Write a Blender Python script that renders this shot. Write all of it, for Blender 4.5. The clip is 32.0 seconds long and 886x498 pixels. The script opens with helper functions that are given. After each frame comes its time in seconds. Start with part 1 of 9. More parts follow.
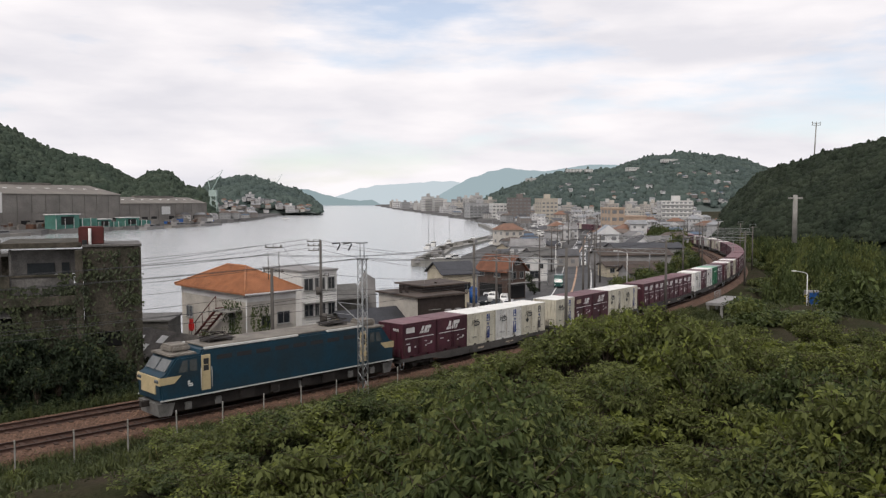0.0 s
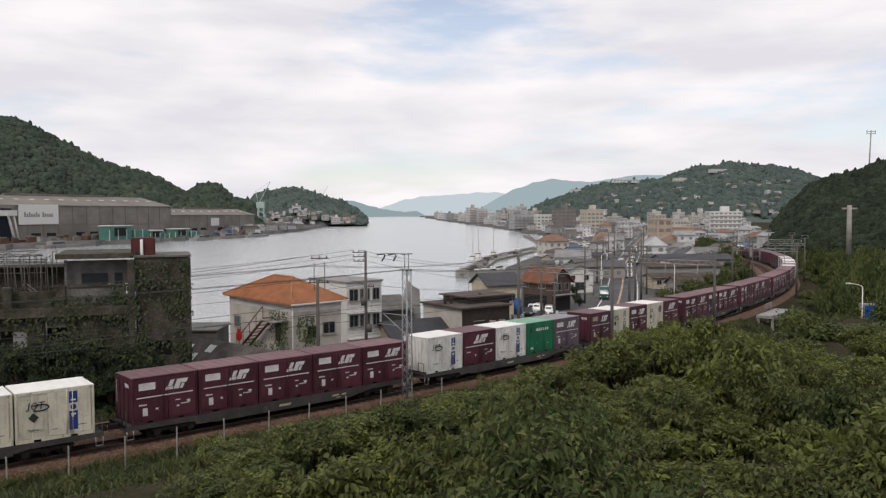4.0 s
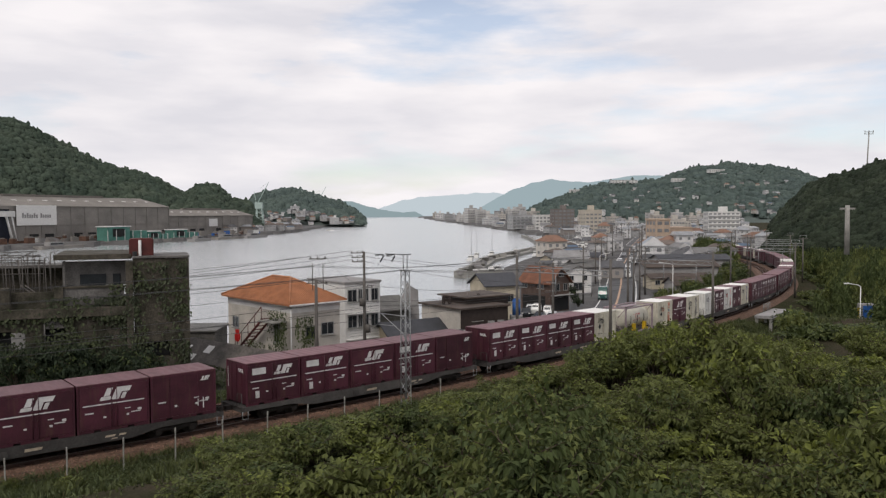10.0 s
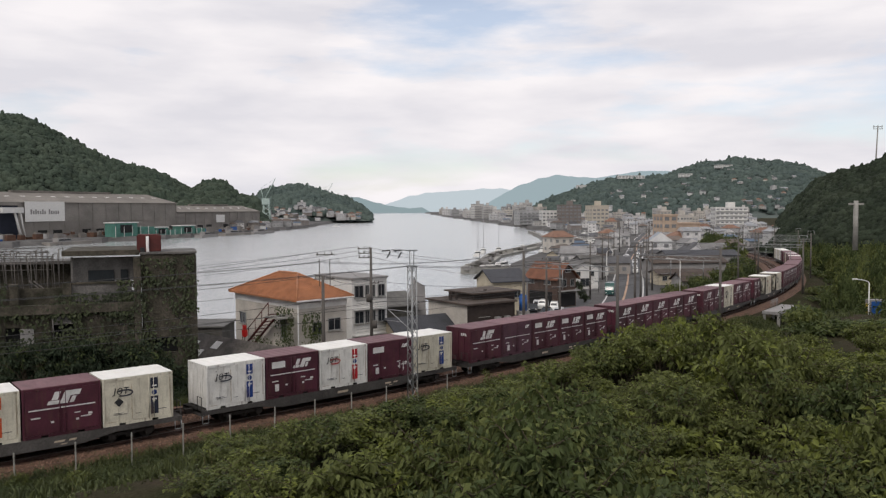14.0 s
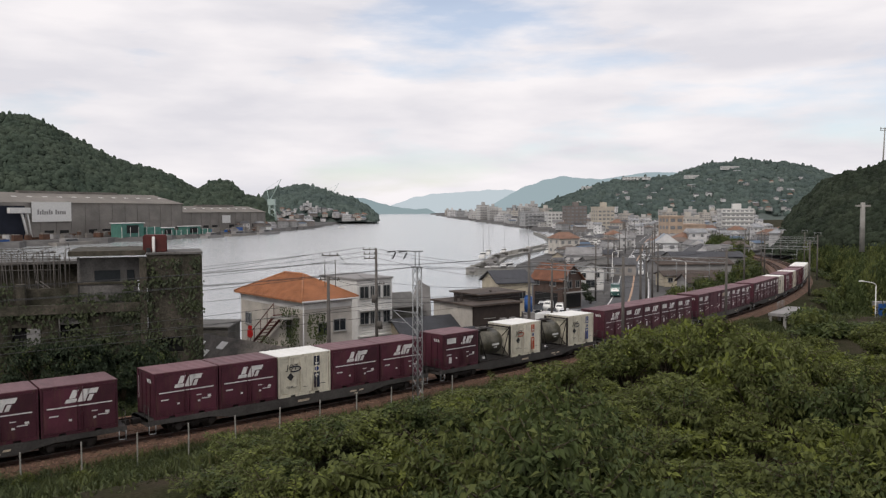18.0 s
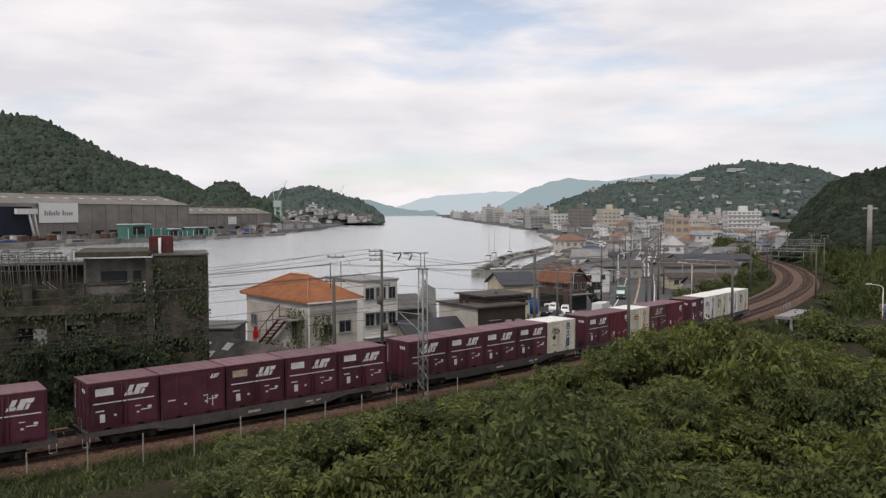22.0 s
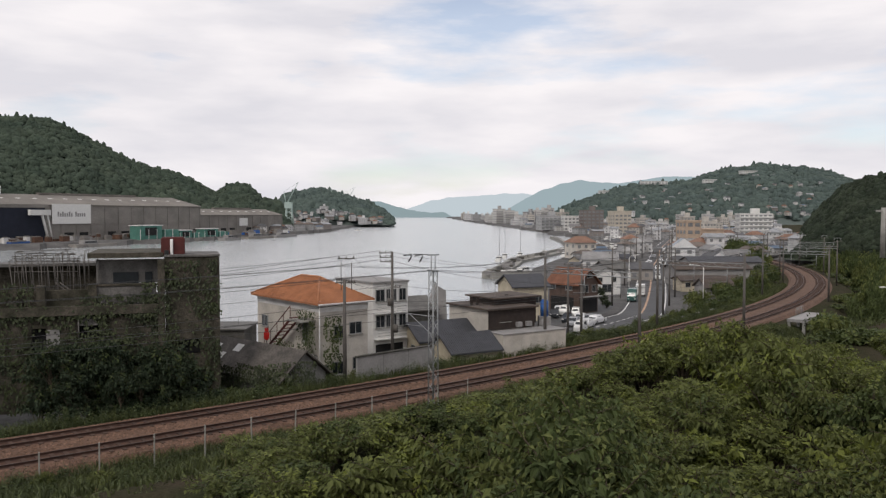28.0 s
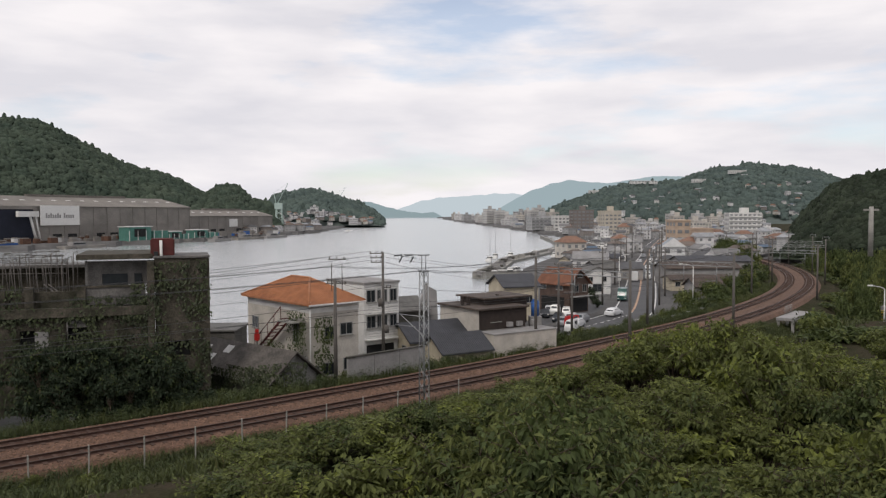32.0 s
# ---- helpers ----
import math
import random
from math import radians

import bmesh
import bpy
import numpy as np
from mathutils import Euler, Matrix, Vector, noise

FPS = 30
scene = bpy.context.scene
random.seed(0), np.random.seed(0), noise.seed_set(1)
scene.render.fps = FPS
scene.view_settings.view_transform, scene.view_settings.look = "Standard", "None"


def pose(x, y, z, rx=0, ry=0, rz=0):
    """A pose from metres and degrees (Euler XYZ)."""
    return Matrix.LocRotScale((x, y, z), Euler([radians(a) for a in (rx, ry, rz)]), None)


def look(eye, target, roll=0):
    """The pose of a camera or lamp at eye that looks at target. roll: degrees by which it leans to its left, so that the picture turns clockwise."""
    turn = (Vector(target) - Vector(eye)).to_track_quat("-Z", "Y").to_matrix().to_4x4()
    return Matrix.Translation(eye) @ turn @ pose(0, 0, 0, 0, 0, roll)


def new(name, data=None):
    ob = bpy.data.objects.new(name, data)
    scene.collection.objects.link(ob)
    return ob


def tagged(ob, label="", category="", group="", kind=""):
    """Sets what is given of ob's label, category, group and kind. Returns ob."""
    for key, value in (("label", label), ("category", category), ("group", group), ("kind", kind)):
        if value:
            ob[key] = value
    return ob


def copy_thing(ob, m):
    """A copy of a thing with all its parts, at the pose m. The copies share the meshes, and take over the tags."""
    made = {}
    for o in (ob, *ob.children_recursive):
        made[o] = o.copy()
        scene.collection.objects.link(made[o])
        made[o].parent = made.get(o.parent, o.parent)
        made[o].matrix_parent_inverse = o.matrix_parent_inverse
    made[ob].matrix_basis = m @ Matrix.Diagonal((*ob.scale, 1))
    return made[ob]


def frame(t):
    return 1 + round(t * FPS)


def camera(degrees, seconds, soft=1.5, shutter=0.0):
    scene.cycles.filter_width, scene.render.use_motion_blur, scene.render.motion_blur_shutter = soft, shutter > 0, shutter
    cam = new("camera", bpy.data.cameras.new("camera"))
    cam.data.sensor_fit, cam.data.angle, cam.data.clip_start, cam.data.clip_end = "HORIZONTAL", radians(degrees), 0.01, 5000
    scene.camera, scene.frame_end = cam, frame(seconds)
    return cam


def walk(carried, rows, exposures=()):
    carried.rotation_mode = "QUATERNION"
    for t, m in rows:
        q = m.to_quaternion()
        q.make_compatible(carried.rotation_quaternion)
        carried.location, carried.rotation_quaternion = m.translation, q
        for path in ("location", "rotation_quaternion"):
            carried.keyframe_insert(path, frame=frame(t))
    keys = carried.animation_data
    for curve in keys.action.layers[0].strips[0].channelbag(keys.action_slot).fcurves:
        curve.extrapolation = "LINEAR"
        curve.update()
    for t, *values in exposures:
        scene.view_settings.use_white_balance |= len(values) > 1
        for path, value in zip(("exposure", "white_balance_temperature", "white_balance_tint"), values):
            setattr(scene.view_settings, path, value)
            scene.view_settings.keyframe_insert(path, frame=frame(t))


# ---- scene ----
# ---------------------------------------------------------------- camera
EYE_Z = 12.2          # eye above the rail heads, which lie at z = 0
FOCAL = 1414.4        # units of bearing per radian used by ray()
cam = camera(58.0, 32.0, soft=1.3)
TURNS = [
    (0, 86.612, 0.116, -5.092),
    (0.5, 86.504, 0.236, -2.396),
    (1, 86.460, 0.262, -0.437),
    (1.5, 86.511, 0.372, -1.163),
    (2, 86.702, 0.268, -1.644),
    (2.5, 86.935, 0.175, -1.902),
    (3, 87.144, 0.169, -1.879),
    (3.5, 87.322, 0.200, -1.891),
    (5.5, 87.487, 0.249, -2.082),
    (6, 87.414, 0.319, -2.204),
    (6.5, 87.335, 0.315, -2.226),
    (7, 87.325, 0.299, -2.193),
    (7.5, 87.315, 0.271, -2.187),
    (8, 87.405, 0.302, -2.137),
    (8.5, 87.488, 0.309, -2.142),
    (9, 87.485, 0.380, -2.087),
    (9.5, 87.450, 0.303, -2.026),
    (10, 87.453, 0.261, -2.024),
    (10.5, 87.555, 0.254, -1.978),
    (11, 87.508, 0.302, -1.964),
    (11.5, 87.372, 0.343, -1.835),
    (12, 87.298, 0.283, -1.645),
    (12.5, 87.331, 0.310, -1.536),
    (13, 87.348, 0.321, -1.463),
    (13.5, 87.264, 0.306, -1.515),
    (14, 87.156, 0.320, -1.548),
    (14.5, 87.120, 0.388, -1.540),
    (16.5, 87.229, 0.277, -1.253),
    (17, 87.209, 0.209, -1.202),
    (17.5, 87.232, 0.214, -1.160),
    (18, 87.232, 0.214, -1.160),
    (18.5, 87.227, 0.190, -1.187),
    (19, 87.221, 0.186, -1.159),
    (19.5, 87.263, 0.149, -1.115),
    (20, 87.326, 0.147, -1.053),
    (20.5, 87.320, 0.176, -0.975),
    (21, 87.275, 0.189, -0.882),
    (21.5, 87.265, 0.148, -0.775),
    (22, 87.358, 0.105, -0.757),
    (22.5, 87.459, 0.072, -0.750),
    (23, 87.451, 0.149, -0.769),
    (23.5, 87.385, 0.128, -0.712),
    (24, 87.370, 0.087, -0.605),
    (24.5, 87.314, 0.116, -0.449),
    (25, 87.384, 0.030, -0.309),
    (25.5, 87.469, -0.030, -0.238),
    (27.5, 87.453, 0.004, -0.009),
    (28, 87.492, -0.006, 0.002),
    (28.5, 87.576, 0.066, -0.106),
    (29, 87.620, 0.088, -0.111),
    (29.5, 87.688, 0.043, -0.178),
    (30, 87.647, 0.074, -0.247),
    (30.5, 87.620, 0.039, -0.377),
    (31, 87.595, 0.100, -0.484),
    (31.5, 87.570, 0.179, -0.597),
    (32, 87.508, 0.176, -0.682),
]
walk(cam, [(t, pose(0, 0, EYE_Z, a, b, c)) for t, a, b, c in TURNS],
     exposures=[(0, 0.09, 6560, 12), (2, 0.08, 6560, 12), (5.5, 0.02, 6560, 12), (9, 0.0, 6560, 12), (32, 0.0, 6560, 12)])


def ray(u, w, d):
    """A place at the bearing u, the rise w (both in 1/FOCAL) and d metres ahead."""
    return Vector((u / FOCAL * d, d, EYE_Z + w / FOCAL * d))


# ---------------------------------------------------------------- sky and sun
SUN_EL, SUN_ROT = 48.0, 205.0
world = bpy.data.worlds.new("sky")
scene.world = world
world.use_nodes = True
nt = world.node_tree
nt.nodes.clear()
w_out = nt.nodes.new("ShaderNodeOutputWorld")
w_bg = nt.nodes.new("ShaderNodeBackground")
w_sky = nt.nodes.new("ShaderNodeTexSky")
w_sky.sky_type = "NISHITA"
w_sky.sun_disc = False
w_sky.sun_elevation, w_sky.sun_rotation = radians(SUN_EL), radians(SUN_ROT)
w_tc = nt.nodes.new("ShaderNodeTexCoord")
w_map = nt.nodes.new("ShaderNodeMapping")
w_map.inputs["Scale"].default_value = (1.6, 1.6, 7.0)
w_noise = nt.nodes.new("ShaderNodeTexNoise")
w_noise.inputs["Scale"].default_value = 1.7
w_noise.inputs["Detail"].default_value = 7
w_noise.inputs["Roughness"].default_value = 0.55
w_ramp = nt.nodes.new("ShaderNodeValToRGB")
w_ramp.color_ramp.elements[0].position, w_ramp.color_ramp.elements[1].position = 0.33, 0.47
w_ramp.color_ramp.elements[0].color = (0.35, 0.35, 0.35, 1)
w_noise2 = nt.nodes.new("ShaderNodeTexNoise")
w_noise2.inputs["Scale"].default_value = 3.1
w_noise2.inputs["Detail"].default_value = 6
w_ramp2 = nt.nodes.new("ShaderNodeValToRGB")
w_ramp2.color_ramp.elements[0].position, w_ramp2.color_ramp.elements[1].position = 0.34, 0.66
w_ramp2.color_ramp.elements[0].color = (0.66, 0.66, 0.70, 1)
w_ramp2.color_ramp.elements[1].color = (0.84, 0.82, 0.83, 1)
w_gain = nt.nodes.new("ShaderNodeMix")
w_gain.data_type, w_gain.blend_type = "RGBA", "MULTIPLY"
w_gain.inputs["Factor"].default_value = 1.0
w_gain.inputs[7].default_value = (0.12, 0.12, 0.12, 1)
w_mix = nt.nodes.new("ShaderNodeMix")
w_mix.data_type = "RGBA"
nt.links.new(w_tc.outputs["Generated"], w_map.inputs["Vector"])
nt.links.new(w_map.outputs["Vector"], w_noise.inputs["Vector"])
nt.links.new(w_map.outputs["Vector"], w_noise2.inputs["Vector"])
nt.links.new(w_noise.outputs[0], w_ramp.inputs["Fac"])
nt.links.new(w_noise2.outputs[0], w_ramp2.inputs["Fac"])
nt.links.new(w_sky.outputs[0], w_gain.inputs[6])
nt.links.new(w_ramp.outputs[0], w_mix.inputs["Factor"])
nt.links.new(w_gain.outputs[2], w_mix.inputs[6])
nt.links.new(w_ramp2.outputs[0], w_mix.inputs[7])
nt.links.new(w_mix.outputs[2], w_bg.inputs["Color"])
w_bg.inputs["Strength"].default_value = 1.12
nt.links.new(w_bg.outputs[0], w_out.inputs["Surface"])

sun = new("sun", bpy.data.lights.new("sun", "SUN"))
sun.data.energy, sun.data.angle, sun.data.color = 1.5, radians(18), (1.0, 0.95, 0.88)
a_s, e_s = radians(SUN_ROT), radians(SUN_EL)
sun_way = Vector((math.sin(a_s) * math.cos(e_s), math.cos(a_s) * math.cos(e_s), math.sin(e_s)))
sun.matrix_world = look(sun_way * 50, (0, 0, 0))


# ---------------------------------------------------------------- materials
def mat(name, col, rough=0.8, metal=0.0, vary=0.25, size=1.0, fine=None, bump=0.2, spec=0.4, col2=None, island=0.0, obj=0.0, emit=0.0):
    """A surface with two scales of variation: stains of about `size` metres and a grain `fine`."""
    m = bpy.data.materials.new(name)
    m.use_nodes = True
    n, l = m.node_tree.nodes, m.node_tree.links
    b = n["Principled BSDF"]
    b.inputs["Roughness"].default_value = rough
    b.inputs["Metallic"].default_value = metal
    b.inputs["Specular IOR Level"].default_value = spec
    tc = n.new("ShaderNodeTexCoord")
    big = n.new("ShaderNodeTexNoise")
    big.inputs["Scale"].default_value = 1.0 / size
    big.inputs["Detail"].default_value = 5
    big.inputs["Roughness"].default_value = 0.6
    small = n.new("ShaderNodeTexNoise")
    small.inputs["Scale"].default_value = 1.0 / (fine or size / 12)
    small.inputs["Detail"].default_value = 4
    l.new(tc.outputs["Object"], big.inputs["Vector"])
    l.new(tc.outputs["Object"], small.inputs["Vector"])
    c2 = col2 or tuple(c * (1 - vary) for c in col)
    r1 = n.new("ShaderNodeValToRGB")
    r1.color_ramp.elements[0].position, r1.color_ramp.elements[1].position = 0.35, 0.65
    r1.color_ramp.elements[0].color = (*c2, 1)
    r1.color_ramp.elements[1].color = (*col, 1)
    l.new(big.outputs[0], r1.inputs["Fac"])
    mul = n.new("ShaderNodeMix")
    mul.data_type, mul.blend_type = "RGBA", "MULTIPLY"
    mul.inputs["Factor"].default_value = 1.0
    r2 = n.new("ShaderNodeValToRGB")
    r2.color_ramp.elements[0].position, r2.color_ramp.elements[1].position = 0.3, 0.7
    g = 1 - vary * 0.8
    r2.color_ramp.elements[0].color = (g, g, g, 1)
    r2.color_ramp.elements[1].color = (1, 1, 1, 1)
    l.new(small.outputs[0], r2.inputs["Fac"])
    l.new(r1.outputs[0], mul.inputs[6])
    l.new(r2.outputs[0], mul.inputs[7])
    last = mul.outputs[2]
    for amount, node, socket in ((island, "ShaderNodeNewGeometry", "Random Per Island"), (obj, "ShaderNodeObjectInfo", "Random")):
        if amount:
            src = n.new(node)
            mr = n.new("ShaderNodeMapRange")
            mr.inputs[3].default_value, mr.inputs[4].default_value = 1 - amount, 1 + amount
            l.new(src.outputs[socket], mr.inputs[0])
            hsv = n.new("ShaderNodeHueSaturation")
            l.new(mr.outputs[0], hsv.inputs["Value"])
            l.new(last, hsv.inputs["Color"])
            last = hsv.outputs[0]
    l.new(last, b.inputs["Base Color"])
    if emit:
        l.new(last, b.inputs["Emission Color"])
        b.inputs["Emission Strength"].default_value = emit
    if bump:
        bp = n.new("ShaderNodeBump")
        bp.inputs["Strength"].default_value = bump
        bp.inputs["Distance"].default_value = (fine or size / 12) * 0.5
        l.new(small.outputs[0], bp.inputs["Height"])
        l.new(bp.outputs[0], b.inputs["Normal"])
    return m


def leaf_mat(name, col, col2, rough=0.5, size=3.0, thin=0.0, island=0.35, spec=0.22):
    """Foliage; thin: the share of the light that passes through a blade."""
    m = mat(name, col, rough, vary=0.3, size=size, fine=0.1, bump=0.0, col2=col2, island=island, spec=spec)
    if thin:
        n, l = m.node_tree.nodes, m.node_tree.links
        b = n["Principled BSDF"]
        tr, mix = n.new("ShaderNodeBsdfTranslucent"), n.new("ShaderNodeMixShader")
        mix.inputs[0].default_value = thin
        l.new(b.inputs["Base Color"].links[0].from_socket, tr.inputs["Color"])
        l.new(b.outputs[0], mix.inputs[1])
        l.new(tr.outputs[0], mix.inputs[2])
        l.new(mix.outputs[0], n["Material Output"].inputs["Surface"])
    return m


M_BALLAST = mat("ballast", (0.172, 0.098, 0.064), 0.95, vary=0.6, size=0.9, fine=0.07, bump=1.0, col2=(0.105, 0.058, 0.038))
M_BALLAST_RUST = mat("rust_stained_ballast", (0.122, 0.060, 0.038), 0.95, vary=0.55, size=0.7, fine=0.06, bump=1.0)
M_RAIL = mat("rail_steel", (0.080, 0.044, 0.033), 0.6, 0.3, vary=0.4, size=2.0, fine=0.1)
M_RAILTOP = mat("rail_head", (0.13, 0.085, 0.065), 0.5, 0.4, vary=0.3, size=1.0)
M_SLEEPER = mat("sleeper", (0.080, 0.046, 0.033), 0.9, vary=0.4, size=0.5, obj=0.25)
M_SOIL = mat("soil", (0.030, 0.036, 0.014), 1.0, vary=0.6, size=2.6, fine=0.12, bump=1.0, col2=(0.058, 0.046, 0.031), spec=0.05)
M_TOWN = mat("town_ground", (0.13, 0.125, 0.12), 0.95, vary=0.5, size=9.0, fine=0.6, bump=0.3)
M_ROAD = mat("asphalt", (0.085, 0.085, 0.088), 0.85, vary=0.25, size=6.0, fine=0.05, bump=0.3)
M_PAINT = mat("road_paint", (0.72, 0.71, 0.68), 0.7, vary=0.25, size=0.8)
M_ORANGEPAINT = mat("road_paint_worn", (0.50, 0.33, 0.22), 0.8, vary=0.3, size=2.0)
M_CONC = mat("concrete", (0.34, 0.33, 0.30), 0.9, vary=0.35, size=2.2, fine=0.08, bump=0.3)
M_CONC_DK = mat("old_concrete", (0.12, 0.112, 0.10), 0.95, vary=0.55, size=1.8, fine=0.1, bump=0.5, col2=(0.05, 0.05, 0.04))
M_STEEL = mat("galvanised_steel", (0.36, 0.37, 0.37), 0.55, 0.6, vary=0.25, size=0.7)
M_POLE = mat("weathered_pole", (0.135, 0.123, 0.11), 0.8, 0.1, vary=0.3, size=1.0)
M_WIRE = mat("wire", (0.05, 0.05, 0.05), 0.6, 0.2, vary=0.1)
# Near-black fill: painted shade in openings, also a dark pipe and low windows.
M_DARK = mat("shade_and_dark_parts", (0.018, 0.018, 0.018), 0.9, vary=0.3)
M_GLASS = mat("window_glass", (0.03, 0.035, 0.04), 0.12, 0.0, vary=0.3, size=1.5, bump=0.0, spec=0.6)
M_WHITE = mat("white_paint", (0.70, 0.69, 0.66), 0.6, vary=0.12, size=1.0)
M_BLACK = mat("black_paint", (0.03, 0.03, 0.032), 0.6, vary=0.2)


# ---------------------------------------------------------------- mesh helpers
def box(bm, x0, x1, y0, y1, z0, z1, mi=0, m=None):
    vs = [bm.verts.new((x, y, z)) for z in (z0, z1) for y in (y0, y1) for x in (x0, x1)]
    if m is not None:
        for v in vs:
            v.co = m @ v.co
    out = []
    for q in ((0, 2, 3, 1), (4, 5, 7, 6), (0, 1, 5, 4), (2, 6, 7, 3), (0, 4, 6, 2), (1, 3, 7, 5)):
        f = bm.faces.new([vs[i] for i in q])
        f.material_index = mi
        out.append(f)
    return vs


def tube(bm, p, q, r0, r1=None, n=8, mi=0, cap=True):
    """A tapered round bar from p to q."""
    p, q = Vector(p), Vector(q)
    r1 = r0 if r1 is None else r1
    w = (q - p).normalized()
    s = w.orthogonal().normalized()
    t = w.cross(s)
    rings = []
    for c, r in ((p, r0), (q, r1)):
        rings.append([bm.verts.new(c + (s * math.cos(2 * math.pi * i / n) + t * math.sin(2 * math.pi * i / n)) * r) for i in range(n)])
    for i in range(n):
        f = bm.faces.new((rings[0][i], rings[0][(i + 1) % n], rings[1][(i + 1) % n], rings[1][i]))
        f.smooth, f.material_index = True, mi
    if cap:
        bm.faces.new(rings[0][::-1]).material_index = mi
        bm.faces.new(rings[1]).material_index = mi


def sweep(bm, pts, r, n=4):
    """A thin wire through the points, in one piece."""
    prev = None
    pts = [Vector(p) for p in pts]
    for i, p in enumerate(pts):
        w = (pts[min(i + 1, len(pts) - 1)] - pts[max(i - 1, 0)]).normalized()
        s = w.cross(Vector((0, 0, 1)))
        s = s.normalized() if s.length > 1e-4 else Vector((1, 0, 0))
        t = s.cross(w)
        ring = [bm.verts.new(p + (s * math.cos(2 * math.pi * k / n) + t * math.sin(2 * math.pi * k / n)) * r) for k in range(n)]
        if prev:
            for k in range(n):
                bm.faces.new((prev[k], prev[(k + 1) % n], ring[(k + 1) % n], ring[k])).smooth = True
        prev = ring


def quad(bm, *pts, mi=0):
    f = bm.faces.new([bm.verts.new(p) for p in pts])
    f.material_index = mi
    return f


def mesh_of(bm, name, mats):
    me = bpy.data.meshes.new(name)
    bm.to_mesh(me)
    bm.free()
    for m in (mats if isinstance(mats, (list, tuple)) else [mats]):
        me.materials.append(m)
    return me


def part(name, bm, mats, parent=None, label="", at=None):
    """Links a bmesh (or a mesh) as one object, under its thing if given."""
    me = bm if isinstance(bm, bpy.types.Mesh) else mesh_of(bm, name, mats)
    ob = new(name, me)
    if parent is not None:
        ob.parent = parent
    if at is not None:
        ob.matrix_basis = at
    if label:
        ob["label"] = label
    return ob


def empty(name, m, label, category, group="", kind=""):
    ob = new(name)
    ob.matrix_basis = m
    return tagged(ob, label, category, group, kind)


def bar(name, size, mats, parent, at=(0, 0, 0), bevel=0.0, label="", rot=0.0):
    """A box part, centred in x and y, standing on z = at[2], with eased edges."""
    bm = bmesh.new()
    box(bm, -size[0] / 2, size[0] / 2, -size[1] / 2, size[1] / 2, 0, size[2])
    if bevel:
        bmesh.ops.bevel(bm, geom=bm.edges[:], offset=bevel, segments=1, affect="EDGES")
    return part(name, bm, mats, parent, label, pose(*at, 0, 0, rot))


# ---------------------------------------------------------------- the line of the railway
KAPPA = [(-600, 0.0), (-160, 0.0008), (-60, 0.0020), (-30, 0.0025), (0, 0.0032), (30, 0.0037), (60, 0.0042), (90, 0.0046), (120, 0.0041), (150, 0.0036), (215, 0.0033), (250, 0.0), (900, 0.0)]
STEP = 0.5
ks = np.arange(-600.0, 500.0, STEP)
kk = np.interp(ks, [a for a, b in KAPPA], [b for a, b in KAPPA])
th = np.cumsum(kk) * STEP
i_zero = int(600 / STEP)
th = th - th[i_zero] + 0.7614
lx, ly = np.cumsum(np.cos(th)) * STEP, np.cumsum(np.sin(th)) * STEP
lx, ly = lx - lx[i_zero] + 12.36, ly - ly[i_zero] + 67.43


def ramp(v):
    return 8.0 * np.log1p(np.exp(np.clip(v / 8.0, -40, 40))) + np.maximum(v - 320.0, 0.0)


# the line falls away gently through the bend; its plan widens with the fall
lz = -0.016 * (ramp(ks + 14) - ramp(ks - 140))
lx, ly = lx * (1 - lz / EYE_Z), ly * (1 - lz / EYE_Z)
arc = np.r_[0.0, np.cumsum(np.hypot(np.diff(lx), np.diff(ly)))]
arc -= arc[i_zero]
lx, ly, lz = np.interp(ks, arc, lx), np.interp(ks, arc, ly), np.interp(ks, arc, lz)
th = np.unwrap(np.arctan2(np.gradient(ly), np.gradient(lx)))


def rail_z(s):
    """Height of the rail heads s metres along the line."""
    return float(np.interp(s, ks, lz))



def line(s, side=0.0):
    """The place on the near track s metres along it (side > 0: away from the eye) and its heading."""
    x, y, a = np.interp(s, ks, lx), np.interp(s, ks, ly), np.interp(s, ks, th)
    return x - math.sin(a) * side, y + math.cos(a) * side, a


coarse = slice(None, None, 8)
cxs, cys, cth = lx[coarse], ly[coarse], th[coarse]


def beside(x, y):
    """Signed distance to the near track: positive on the far side."""
    i = int(((cxs - x) ** 2 + (cys - y) ** 2).argmin())
    return -(x - cxs[i]) * math.sin(cth[i]) + (y - cys[i]) * math.cos(cth[i]), i * 8 * STEP - 600


def smooth(a, b, x):
    t = min(1.0, max(0.0, (x - a) / (b - a)))
    return t * t * (3 - 2 * t)


STREET, SEA = -3.0, -5.5
WATER = [(-900, 40), (-120, 62), (-60, 78), (-25, 92), (0, 108), (12, 150), (20, 200), (25, 224), (36, 262), (52, 318), (64, 342), (82, 380), (94, 450), (99, 540), (93, 650), (86, 960),
         (62, 1600), (30, 2800), (0, 4800), (-500, 4800), (-185, 2600), (-150, 2000), (-118, 1100), (-112, 760), (-150, 545), (-168, 480), (-210, 380), (-300, 335), (-900, 300)]


def in_water(x, y):
    c = False
    for i in range(len(WATER)):
        (x1, y1), (x2, y2) = WATER[i], WATER[i - 1]
        if (y1 > y) != (y2 > y) and x < (x2 - x1) * (y - y1) / (y2 - y1) + x1:
            c = not c
    return c


